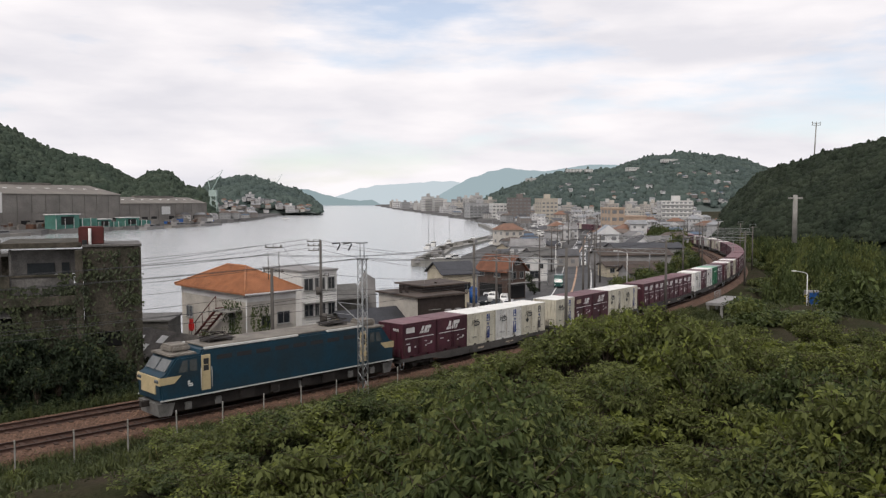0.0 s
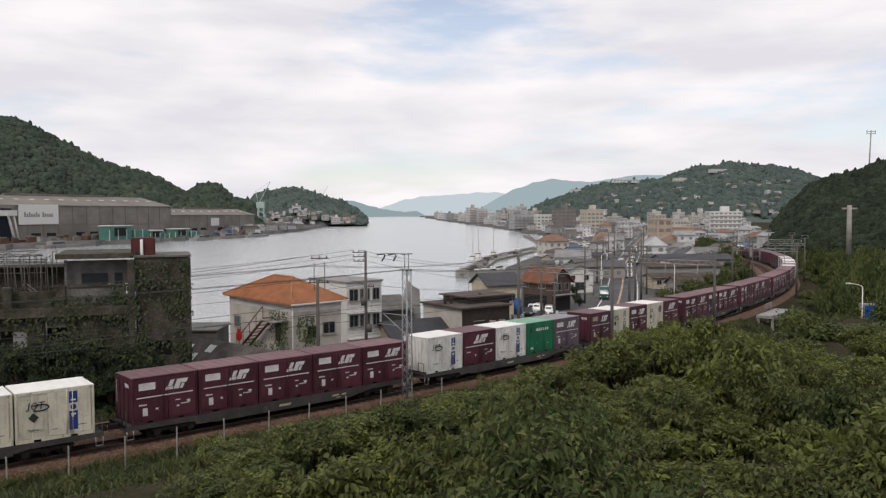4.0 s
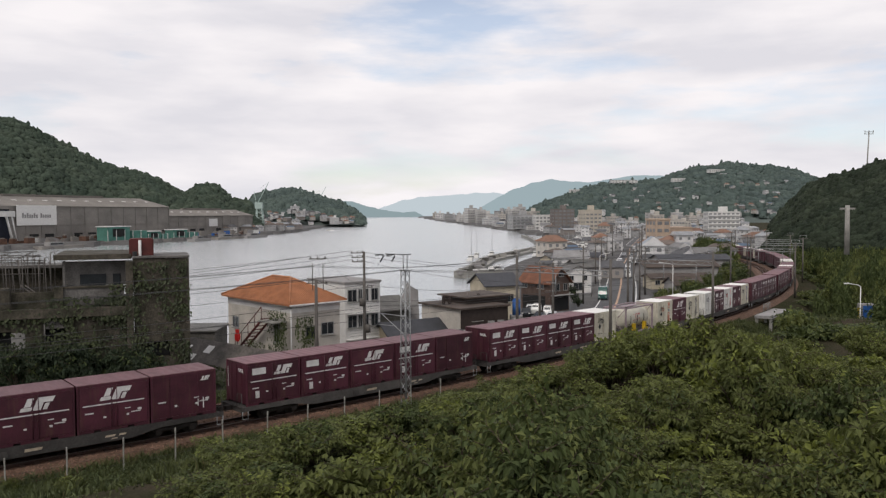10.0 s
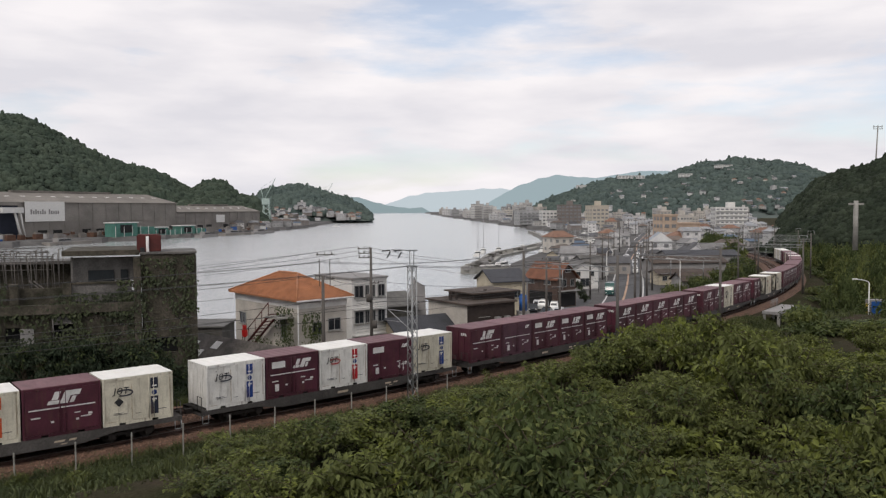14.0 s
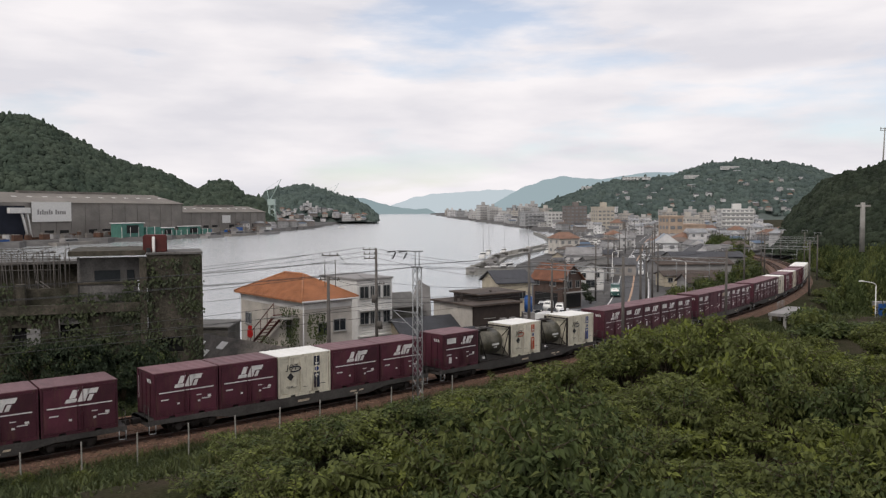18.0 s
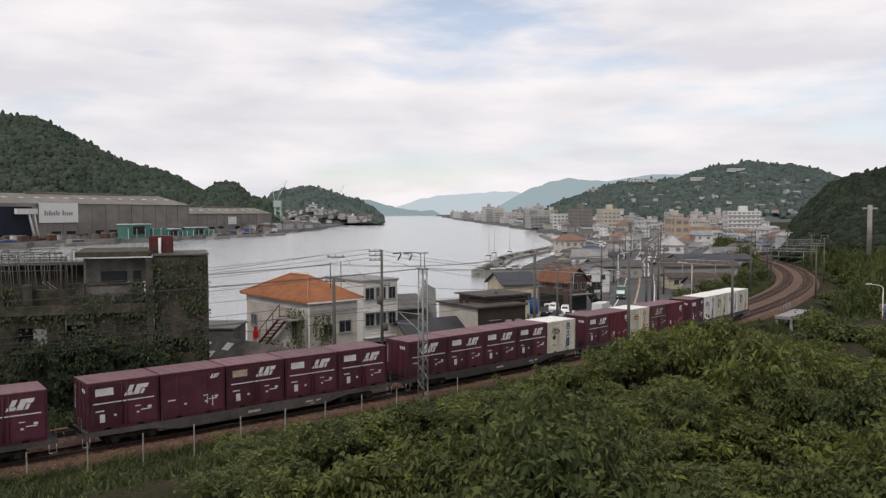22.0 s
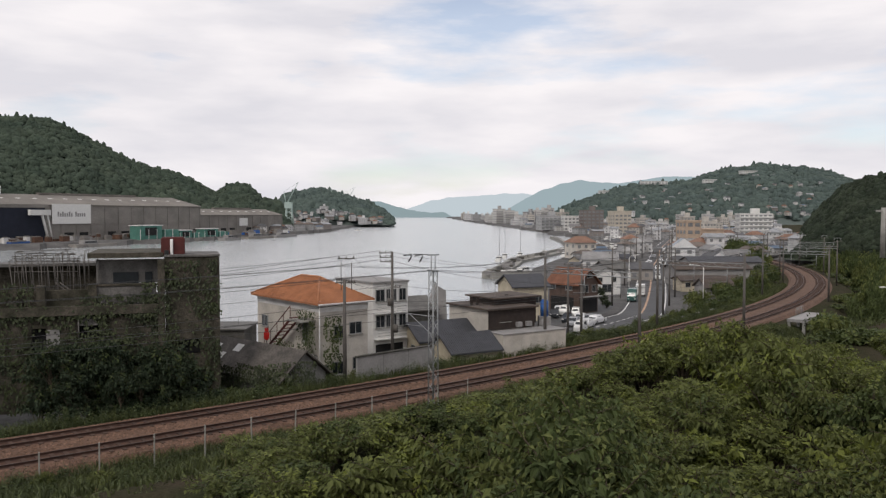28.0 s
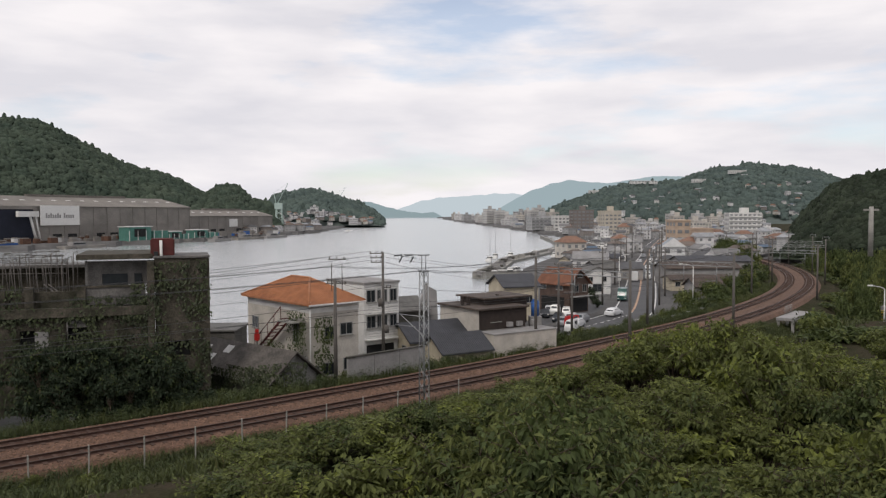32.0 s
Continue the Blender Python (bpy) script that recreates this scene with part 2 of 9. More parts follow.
def ground_z(x, y):
    if in_water(x, y):
        return SEA - 4
    d, s = beside(x, y)
    r = math.hypot(x, y)
    if abs(d) < 120 and s < 480 and y > -80:
        if d > 0:
            z = -0.62 + (STREET + 0.62) * smooth(6.2, 17, d)
        else:
            e = -d
            z = -0.62 - 0.2 * smooth(2.2, 3.4, e) + 6.2 * smooth(8.5, 25, e) + 4.4 * smooth(8.5, 0, r)
            z -= (z + 4.0) * smooth(28, 40, x) * smooth(4.5, 9, e) * smooth(26, 46, y)
        z += rail_z(s) * smooth(14, 7, abs(d))
        z += (0.12 * noise.noise((x * 0.35, y * 0.35, 0)) if abs(d) > 8 else 0)
    else:
        z = STREET + (9 if y < 0 and x < 60 else 0)
    return z


# ---------------------------------------------------------------- ground, sea, hills
def build_ground():
    rings = [0.0] + [2.0 * 1.045 ** i for i in range(179)]
    angs = [radians(a) for a in list(np.arange(-36, 36.01, 0.4)) + list(np.arange(40, 324, 6.0))]
    verts, faces = [], []
    n = len(angs)
    for r in rings:
        for a in angs:
            x, y = r * math.sin(a), r * math.cos(a)
            verts.append((x, y, ground_z(x, y)))
    for i in range(len(rings) - 1):
        for j in range(n):
            k = (j + 1) % n
            faces.append((i * n + j, i * n + k, (i + 1) * n + k, (i + 1) * n + j))
    me = bpy.data.meshes.new("ground")
    me.from_pydata(verts, [], faces)
    me.materials.append(M_SOIL)
    me.materials.append(M_TOWN)
    for p in me.polygons:
        c = p.center
        p.material_index = 1 if (c.y > 45 and beside(c.x, c.y)[0] > 14) or (c.y > 260 and c.x < 300) else 0
    tagged(new("ground", me), "weedy earth slope and built-up flat by the water", "ground", kind="structure")


def build_sea():
    # Base colour lighter than water, so it carries part of the sky's reflection.
    m = mat("sea_water", (0.34, 0.36, 0.36), 0.18, vary=0.08, size=60, fine=0.9, bump=0.25, spec=0.6)
    bm = bmesh.new()
    quad(bm, (-1200, 30, SEA), (700, 30, SEA), (700, 4900, SEA), (-1200, 4900, SEA))
    tagged(part("water", bm, m), "calm pale grey sea channel with fine ripples", "water", kind="structure")


build_ground()
build_sea()

M_WOOD1 = mat("wooded_hill", (0.066, 0.086, 0.060), 0.95, vary=0.3, size=22, fine=3.0, bump=0.6, col2=(0.048, 0.066, 0.050))
M_CROWN = mat("tree_crown", (0.070, 0.090, 0.064), 0.95, vary=0.4, size=30, fine=0.9, bump=1.0, col2=(0.044, 0.062, 0.046), island=0.22, spec=0.1)
M_WOOD2 = mat("dark_wooded_hill", (0.036, 0.050, 0.026), 0.95, vary=0.4, size=14, fine=2.0, bump=1.0, col2=(0.022, 0.034, 0.018))
M_CROWN2 = mat("dark_tree_crown", (0.040, 0.051, 0.033), 0.95, vary=0.5, size=14, fine=0.35, bump=1.0, col2=(0.022, 0.031, 0.020), island=0.35, spec=0.1)
# Distant woods: foliage greens made paler and bluer, haze painted into the colour.
M_CROWN_HAZE = mat("hazed_tree_crown", (0.090, 0.118, 0.102), 0.95, vary=0.3, size=60, fine=1.5, bump=0.8, col2=(0.068, 0.092, 0.086), island=0.18, spec=0.1)
M_WOOD_HAZE = mat("hazed_wooded_hill", (0.098, 0.120, 0.108), 0.95, vary=0.25, size=60, fine=6.0, bump=0.4, col2=(0.076, 0.096, 0.088))


def profile(pts, u):
    return float(np.interp(u, [p[0] for p in pts], [p[1] for p in pts]))


def hill(name, label, pts, dist, front, back, material, crown, crown_r, count, seed, bulge=0.55, lo=STREET, drop=9):
    """A wooded hill: its crest runs along pts (bearing, rise), its foot lies `front` metres before the crest."""
    rnd = random.Random(seed)
    pts = [(u, w - drop) for u, w in pts]
    u0, u1 = pts[0][0], pts[-1][0]
    nu, nv = 110, 22

    def surf(a, b):
        u = u0 + (u1 - u0) * a
        dd = dist(u) if callable(dist) else dist
        crest = ray(u, profile(pts, u), dd)
        h = max(0.5, crest.z - lo)
        if b <= 0.7:
            t = b / 0.7
            d = dd - front * (1 - t)
            z = lo + h * (t ** bulge if t > 0 else 0)
        else:
            t = (b - 0.7) / 0.3
            d = dd + back * t
            z = lo + h * (1 - t * t)
        p = Vector((u / FOCAL * d, d, z))
        k = noise.noise(p * (1.6 / crown_r) * 0.25)
        return p + Vector((0, 0, k * crown_r * 0.7 * (1 if 0.02 < b < 0.98 else 0)))
    verts = [surf(i / nu, j / nv) for i in range(nu + 1) for j in range(nv + 1)]
    faces = [(i * (nv + 1) + j, (i + 1) * (nv + 1) + j, (i + 1) * (nv + 1) + j + 1, i * (nv + 1) + j + 1) for i in range(nu) for j in range(nv)]
    me = bpy.data.meshes.new(name)
    me.from_pydata([tuple(v) for v in verts], [], faces)
    me.materials.append(material)
    for p in me.polygons:
        p.use_smooth = True
    tagged(new(name, me), label, "hill", kind="structure")
    # crowns: uneven lumpy domes
    vs, fs = [], []
    for _ in range(count):
        a, b = rnd.random(), rnd.uniform(0.02, 0.75)
        c = surf(a, b)
        if c.z - lo < 0.6:
            continue
        r, squash = crown_r * rnd.uniform(0.5, 1.4), rnd.uniform(0.55, 1.0)
        if rnd.random() < 0.1:            # a slender tree that stands above the rest
            r, squash = r * 0.6, rnd.uniform(1.8, 3.0)
        i, turn = len(vs), rnd.random()
        for k, (rr, zz) in enumerate(((1.0, -0.35), (0.95, 0.25), (0.6, 0.75))):
            for j in range(6):
                g, q = (j + turn + 0.5 * (k % 2)) * 1.0472, rnd.uniform(0.78, 1.16)
                vs.append((c.x + math.cos(g) * r * rr * q, c.y + math.sin(g) * r * rr * q, c.z + r * squash * zz * rnd.uniform(0.85, 1.2)))
        vs.append((c.x, c.y, c.z + r * squash))
        for k in (0, 6):
            fs += [(i + k + j, i + k + (j + 1) % 6, i + k + 6 + (j + 1) % 6, i + k + 6 + j) for j in range(6)]
        fs += [(i + 12 + j, i + 12 + (j + 1) % 6, i + 18) for j in range(6)]
    me = bpy.data.meshes.new("wood")
    me.from_pydata(vs, [], fs)
    me.materials.append(crown)
    me.polygons.foreach_set("use_smooth", [True] * len(fs))
    tagged(new("wood", me), "dense broadleaf wood covering the hillside", "trees", kind="stuff")
    return surf


# across the channel, behind the sheds
S_LEFT = hill("hill_west", "steep wooded hill across the channel behind the sheds",
     [(-1020, 168), (-784, 176), (-740, 172), (-690, 170), (-655, 152), (-620, 133), (-585, 115), (-540, 92), (-480, 78), (-440, 62), (-415, 45), (-400, 42), (-375, 55), (-350, 56), (-335, 45), (-320, 30), (-290, 26), (-278, 8), (-270, -4)],
     lambda u: 730 + (u + 784) * 0.28, 130, 160, M_WOOD1, M_CROWN, 3.3, 9000, 3, drop=6)
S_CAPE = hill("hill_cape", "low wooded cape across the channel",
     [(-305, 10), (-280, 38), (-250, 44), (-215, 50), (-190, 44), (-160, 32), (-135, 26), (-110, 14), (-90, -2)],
     1350, 260, 200, M_WOOD_HAZE, M_CROWN_HAZE, 4.6, 2800, 4, drop=7)
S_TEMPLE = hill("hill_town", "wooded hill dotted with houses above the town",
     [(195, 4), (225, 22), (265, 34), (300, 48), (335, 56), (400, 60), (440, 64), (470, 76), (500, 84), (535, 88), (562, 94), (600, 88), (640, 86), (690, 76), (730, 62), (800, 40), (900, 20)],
     1750, 620, 300, M_WOOD_HAZE, M_CROWN_HAZE, 5.4, 8500, 5, bulge=0.8, drop=6)
S_RIGHT = hill("hill_east", "near wooded hillside right above the railway curve",
     [(604, -66), (622, -50), (645, -10), (668, 18), (706, 54), (730, 66), (760, 72), (800, 80), (840, 96), (1010, 132)],
     lambda u: 330 - (u - 590) * 0.18, 60, 120, M_WOOD2, M_CROWN2, 1.35, 10500, 6, bulge=0.6, drop=10)


def hazed_range(name, pts, d, col):
    # Haze is put into a flat glowing colour; the range takes no light.
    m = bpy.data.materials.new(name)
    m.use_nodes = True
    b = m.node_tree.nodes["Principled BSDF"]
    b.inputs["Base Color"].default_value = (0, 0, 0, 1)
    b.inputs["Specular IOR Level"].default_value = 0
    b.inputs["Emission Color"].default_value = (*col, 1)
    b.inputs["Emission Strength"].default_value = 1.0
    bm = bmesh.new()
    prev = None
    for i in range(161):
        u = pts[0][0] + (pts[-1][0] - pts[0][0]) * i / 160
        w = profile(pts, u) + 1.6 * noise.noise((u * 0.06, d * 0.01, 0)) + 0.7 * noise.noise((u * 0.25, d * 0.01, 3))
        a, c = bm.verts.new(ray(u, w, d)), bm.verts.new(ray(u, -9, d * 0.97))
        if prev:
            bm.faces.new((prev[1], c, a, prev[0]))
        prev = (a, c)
    tagged(part(name, bm, m), "far mountain range, haze put into its pale blue colour", "backdrop", kind="structure")


# Colours grow paler with distance to stand for thicker haze.
hazed_range("backdrop_1", [(-90, -6), (-60, 10), (-20, 24), (20, 30), (60, 32), (110, 36), (140, 36), (200, 30), (260, 20)], 4800, (0.52, 0.60, 0.64))
hazed_range("backdrop_2", [(90, -6), (130, 18), (165, 38), (205, 52), (240, 60), (275, 56), (310, 54), (350, 60), (390, 66), (440, 66), (500, 60), (640, 50)], 4500, (0.33, 0.42, 0.45))
hazed_range("backdrop_3", [(-170, -5), (-150, 24), (-110, 22), (-80, 12), (-50, 6), (-20, 2), (0, 4), (15, -4)], 4200, (0.27, 0.35, 0.37))


# ---------------------------------------------------------------- track bed, rails, sleepers
TRACKS = (0.0, 3.8)


def build_bed():
    prof = [(-2.3, -0.80), (-1.6, -0.26), (-1.1, -0.17), (-0.74, -0.165), (0.74, -0.165), (1.1, -0.17), (1.9, -0.21), (2.7, -0.17), (3.06, -0.165), (4.54, -0.165), (4.9, -0.17), (5.7, -0.26), (6.5, -0.86)]
    rows = np.arange(-140, 300, 1.0)
    verts, faces = [], []
    for i, s in enumerate(rows):
        for k, (o, z) in enumerate(prof):
            x, y, a = line(s, o)
            verts.append((x, y, z + rail_z(s) + 0.03 * noise.noise((s * 0.7, o, 0))))
    n = len(prof)
    for i in range(len(rows) - 1):
        for k in range(n - 1):
            faces.append((i * n + k, (i + 1) * n + k, (i + 1) * n + k + 1, i * n + k + 1))
    me = bpy.data.meshes.new("trackbed")
    me.from_pydata(verts, [], faces)
    me.materials.append(M_BALLAST)
    me.materials.append(M_BALLAST_RUST)
    me.polygons.foreach_set("material_index", [1 if k % (n - 1) in (3, 8) else 0 for k in range(len(faces))])
    tagged(new("trackbed", me), "rusty brown ballast bed of the double railway line", "track bed", kind="structure")


def build_rails():
    for o in TRACKS:
        for g in (-0.56, 0.56):
            verts, faces, mi = [], [], []
            rows = np.arange(-140, 300, 1.5)
            sec = [(-0.07, -0.16), (-0.012, -0.13), (-0.012, -0.04), (-0.034, -0.03), (-0.034, 0.0), (0.034, 0.0), (0.034, -0.03), (0.012, -0.04), (0.012, -0.13), (0.07, -0.16)]
            for s in rows:
                for dx, dz in sec:
                    x, y, a = line(s, o + g + dx)
                    verts.append((x, y, dz + rail_z(s)))
            n = len(sec)
            for i in range(len(rows) - 1):
                for k in range(n - 1):
                    faces.append((i * n + k, (i + 1) * n + k, (i + 1) * n + k + 1, i * n + k + 1))
                    mi.append(1 if k == 4 else 0)
            me = bpy.data.meshes.new("rail")
            me.from_pydata(verts, [], faces)
            me.materials.append(M_RAIL)
            me.materials.append(M_RAILTOP)
            me.polygons.foreach_set("material_index", mi)
            tagged(new("rail", me), "rusty brown steel rail on dark sleepers", "rail", "rails", "structure")


def build_sleepers():
    bm = bmesh.new()
    box(bm, -0.11, 0.11, -1.0, 1.0, -0.19, -0.125)
    bmesh.ops.bevel(bm, geom=bm.edges[:], offset=0.012, segments=1, affect="EDGES")
    me = mesh_of(bm, "sleeper", M_SLEEPER)
    bed = bpy.data.objects["trackbed"]
    rest = bmesh.new()
    for o in TRACKS:
        for i in range(-60, 500):
            s = -50 + 0.66 * i + 10
            x, y, a = line(s, o)
            m = pose(x, y, rail_z(s), 0, 0, math.degrees(a))
            if 0 <= i < 145:
                part("sleeper", me, None, bed, at=m)
            else:
                box(rest, -0.11, 0.11, -1.0, 1.0, -0.19, -0.125, 0, m)
    tagged(part("sleepers", rest, M_SLEEPER, bed), kind="stuff")


def build_stones():
    """Loose ballast stones on the shoulders and between the tracks."""
    m = mat("ballast_stone", (0.20, 0.122, 0.085), 0.95, vary=0.3, size=0.5, bump=0.0, island=0.55, spec=0.2)
    rn = random.Random(3)
    vs, fs = [], []
    for _ in range(26000):
        s = -58 + 90 * rn.random() ** 1.3
        o = rn.choice((rn.uniform(-2.35, -0.95), rn.uniform(0.95, 2.85), rn.uniform(0.95, 2.85), rn.uniform(4.75, 6.2)))
        z = float(np.interp(o, [-2.55, -1.75, -1.1, 1.1, 1.9, 2.7, 4.9, 5.7, 6.5], [-0.86, -0.26, -0.17, -0.17, -0.21, -0.17, -0.17, -0.26, -0.86]))
        x, y, _a = line(s, o)
        z += rail_z(s)
        r = rn.uniform(0.025, 0.06)
        a = rn.random() * 6.28
        c, d = math.cos(a) * r, math.sin(a) * r
        i = len(vs)
        vs += [(x + c, y + d, z), (x - d * 1.3, y + c * 1.3, z), (x - c, y - d, z - 0.01), (x + d * 1.2, y - c * 1.2, z), (x + c * 0.3, y + d * 0.3, z + r * rn.uniform(0.6, 1.2))]
        fs += [(i, i + 1, i + 4), (i + 1, i + 2, i + 4), (i + 2, i + 3, i + 4), (i + 3, i, i + 4)]
    me = bpy.data.meshes.new("ballast_stones")
    me.from_pydata(vs, [], fs)
    me.materials.append(m)
    tagged(new("ballast_stones", me), "loose brown and grey ballast stones between the tracks", "gravel", kind="stuff")


build_bed()
build_rails()
build_stones()


# ---------------------------------------------------------------- beside the line: fence, masts, wires
def post_mesh():
    bm = bmesh.new()
    box(bm, -0.034, 0.034, -0.034, 0.034, 0, 1.95)
    bmesh.ops.bevel(bm, geom=bm.edges[:], offset=0.015, segments=1, affect="EDGES")
    return mesh_of(bm, "post", mat("pale_post_concrete", (0.36, 0.35, 0.31), 0.9, vary=0.35, size=0.6))


def s_at(u, side):
    """Where along the line the bearing u is met at that side."""
    best = min(np.arange(-60, 200, 0.5), key=lambda s: abs(line(s, side)[0] / line(s, side)[1] - u / FOCAL))
    return float(best)


def build_fence():
    f = empty("fence", Matrix(), "row of slim grey concrete posts with thin wires beside the track", "fence")
    me = post_mesh()
    tops = []
    s_first = s_at(-728, -3.25)
    gap = (s_at(-339, -3.25) - s_first) / 4
    for i in range(-3, 11):
        s = s_first + gap * i
        x, y, a = line(s, -3.25)
        z = ground_z(x, y) - 0.05
        part("post", me, None, f, at=pose(x, y, z, random.uniform(-1.5, 1.5), random.uniform(-1.5, 1.5), math.degrees(a)))
        tops.append(Vector((x, y, z)))
    for h in (0.6, 1.1, 1.6):
        bm = bmesh.new()
        sweep(bm, [p + Vector((0, 0, h)) for p in tops], 0.005)
        part("wire", bm, M_WIRE, f)


build_fence()


def lattice_mast(s, side, top):
    x, y, a = line(s, side)
    z0 = ground_z(x, y) - 0.3
    e = empty("catenary_mast", pose(x, y, z0, 0, 0, math.degrees(a)), "grey steel lattice mast carrying the overhead line", "mast")
    h = top - z0
    w0, w1 = 0.24, 0.20
    for sx in (-1, 1):
        for sy in (-1, 1):
            bm = bmesh.new()
            tube(bm, (sx * w0, sy * w0, 0), (sx * w1, sy * w1, h), 0.035, n=5)
            part("leg", bm, M_STEEL, e)
    n = 17
    for face in range(4):
        bm = bmesh.new()
        for k in range(n):
            f0, f1 = k / n, (k + 1) / n
            wa, wb = w0 + (w1 - w0) * f0, w0 + (w1 - w0) * f1
            c = [(-1, -1), (1, -1), (1, 1), (-1, 1)]
            p, q = c[face], c[(face + 1) % 4]
            if k % 2:
                p, q = q, p
            tube(bm, (p[0] * wa, p[1] * wa, h * f0), (q[0] * wb, q[1] * wb, h * f1), 0.02, n=4, cap=False)
        part("lacing", bm, M_STEEL, e)
    return e, h


def insulator(bm, p, q, n=5):
    p, q = Vector(p), Vector(q)
    tube(bm, p, q, 0.025, n=5)
    for k in range(n):
        c = p + (q - p) * ((k + 0.5) / n)
        d = (q - p).normalized() * 0.02
        tube(bm, c - d, c + d, 0.06, n=8)


def cantilever(parent, reach, z, dirn=1):
    """Hinged bracket that holds the wires over a track."""
    bm = bmesh.new()
    insulator(bm, (0, 0, z + 1.0), (0, 0.45 * dirn, z + 0.98))
    tube(bm, (0, 0.45 * dirn, z + 0.98), (0, reach * dirn, z + 0.95), 0.028, n=6)
    insulator(bm, (0, 0.0, z - 0.35), (0, 0.4 * dirn, z - 0.1))
    tube(bm, (0, 0.4 * dirn, z - 0.1), (0, (reach - 0.3) * dirn, z + 0.95), 0.028, n=6)
    tube(bm, (0, 0.9 * dirn, z + 0.25), (0, (reach + 0.2) * dirn, z + 0.18), 0.02, n=6)
    part("bracket", bm, M_STEEL, parent)


MAST, mast_h = lattice_mast(s_at(-16, -2.9), -2.9, 8.55)
cantilever(MAST, 2.8, 5.6)
bm = bmesh.new()
for dx in (-0.17, 0.17):
    tube(bm, (dx, 0, mast_h - 0.1), (dx, 0, mast_h + 1.0), 0.03, n=5)
box(bm, -0.3, 0.3, -0.3, 0.3, mast_h - 0.06, mast_h)
box(bm, -0.45, 0.45, -0.06, 0.06, mast_h + 0.95, mast_h + 1.02)
tube(bm, (-0.1, 0, mast_h + 1.0), (-0.9, 1.0, mast_h + 1.03), 0.035, n=5)
part("top_frame", bm, M_STEEL, MAST)
for k in range(2):
    bm = bmesh.new()
    o = 0.45 + 0.5 * k
    insulator(bm, (-o, o * 1.1, mast_h + 1.0), (-o - 0.5, o * 1.1 + 0.25, mast_h + 0.95), 6)
    insulator(bm, (-o, o * 1.1, mast_h + 0.9), (-o - 0.12, o * 1.1 + 0.2, mast_h + 0.5), 6)
    part("insulator", bm, M_BLACK, MAST)


def round_pole(x, y, z0, z1, r0=0.17, r1=0.12, name="pole", label="dark weathered round pole beside the railway", category="pole"):
    e = empty(name, pose(x, y, z0), label, category)
    bm = bmesh.new()
    tube(bm, (0, 0, 0), (0, 0, z1 - z0), r0, r1, n=12)
    part("shaft", bm, M_POLE, e)
    return e


def portal(u_near, u_far, top, span_z, s=None):
    """Two poles on either side of the line with a beam between them."""
    s = s_at(u_near, -2.9) if s is None else s
    x0, y0, a = line(s, -2.9)
    x1, y1, _ = line(s, 7.2)
    z0, z1 = ground_z(x0, y0) - 0.2, ground_z(x1, y1) - 0.2
    z0, z1 = z0 - rail_z(s), z1 - rail_z(s)
    e = empty("catenary_portal", pose(x0, y0, rail_z(s), 0, 0, math.degrees(a)), "pair of dark poles with a beam across both tracks", "portal", "portals over the line")
    for o, z in ((0, z0), (10.1, z1)):
        bm = bmesh.new()
        tube(bm, (0, o, z), (0, o, top), 0.16, 0.125, n=12)
        part("pole", bm, M_POLE, e)
    bm = bmesh.new()
    for dz in (0, 0.45):
        tube(bm, (0, 0, span_z + dz), (0, 10.1, span_z + dz), 0.05, n=6)
    for k in range(14):
        o = 10.1 * k / 14
        tube(bm, (0, o, span_z + 0.45 * (k % 2)), (0, o + 10.1 / 14, span_z + 0.45 * ((k + 1) % 2)), 0.025, n=4)
    part("beam", bm, M_STEEL, e)
    for o in (2.9, 6.7):
        bm = bmesh.new()
        tube(bm, (0, o - 1.0, span_z), (0, o - 1.0, 5.0), 0.04, n=6)
        part("dropper_post", bm, M_STEEL, e)
        bm = bmesh.new()
        insulator(bm, (0, o - 1.0, 6.0), (0, o - 0.6, 6.0))
        tube(bm, (0, o - 0.6, 6.0), (0, o, 6.0), 0.025, n=5)
        part("bracket", bm, M_STEEL, e)
        bm = bmesh.new()
        tube(bm, (0, o - 1.0, 5.3), (0, o + 0.2, 5.2), 0.02, n=5)
        part("steady_arm", bm, M_STEEL, e)
    for o in (0, 10.1):
        if s < 15:
            continue
        bm = bmesh.new()
        box(bm, -0.05, 0.05, o - 0.9, o + 0.9, top - 0.25, top - 0.17)
        for k in (-0.6, 0.0, 0.6):
            tube(bm, (0, o + k, top - 0.17), (0, o + k, top + 0.1), 0.045, n=6)
        part("crossarm", bm, M_POLE, e)
        bm = bmesh.new()
        for k in (-0.6, 0.6):
            tube(bm, (0, o + k, top - 0.2), (0, o + k, top + 0.45), 0.035, n=5)
        tube(bm, (0, o - 0.65, top + 0.45), (0, o + 0.65, top + 0.45), 0.04, n=5)
        part("head_frame", bm, M_STEEL, e)
    return e, s


P1, sp1 = portal(350, 191, 8.4, 6.9)
P2, sp2 = portal(536, 0, 8.4, 6.9)
P3, sp3 = portal(626, 0, 8.4, 6.9, s=78)
SUPPORTS = [-72.0, s_at(-16, -2.9), sp1, sp2, sp3]
for k in range(1, 5):
    portal(0, 0, 8.6, 6.9, s=78 + 38 * k)
    SUPPORTS.append(78 + 38 * k)


def hang(p, q, sag, r, n=12):
    """A sagging wire from p to q."""
    bm = bmesh.new()
    p, q = Vector(p), Vector(q)
    sweep(bm, [p.lerp(q, i / n) - Vector((0, 0, 4 * sag * i / n * (1 - i / n))) for i in range(n + 1)], r)
    return bm


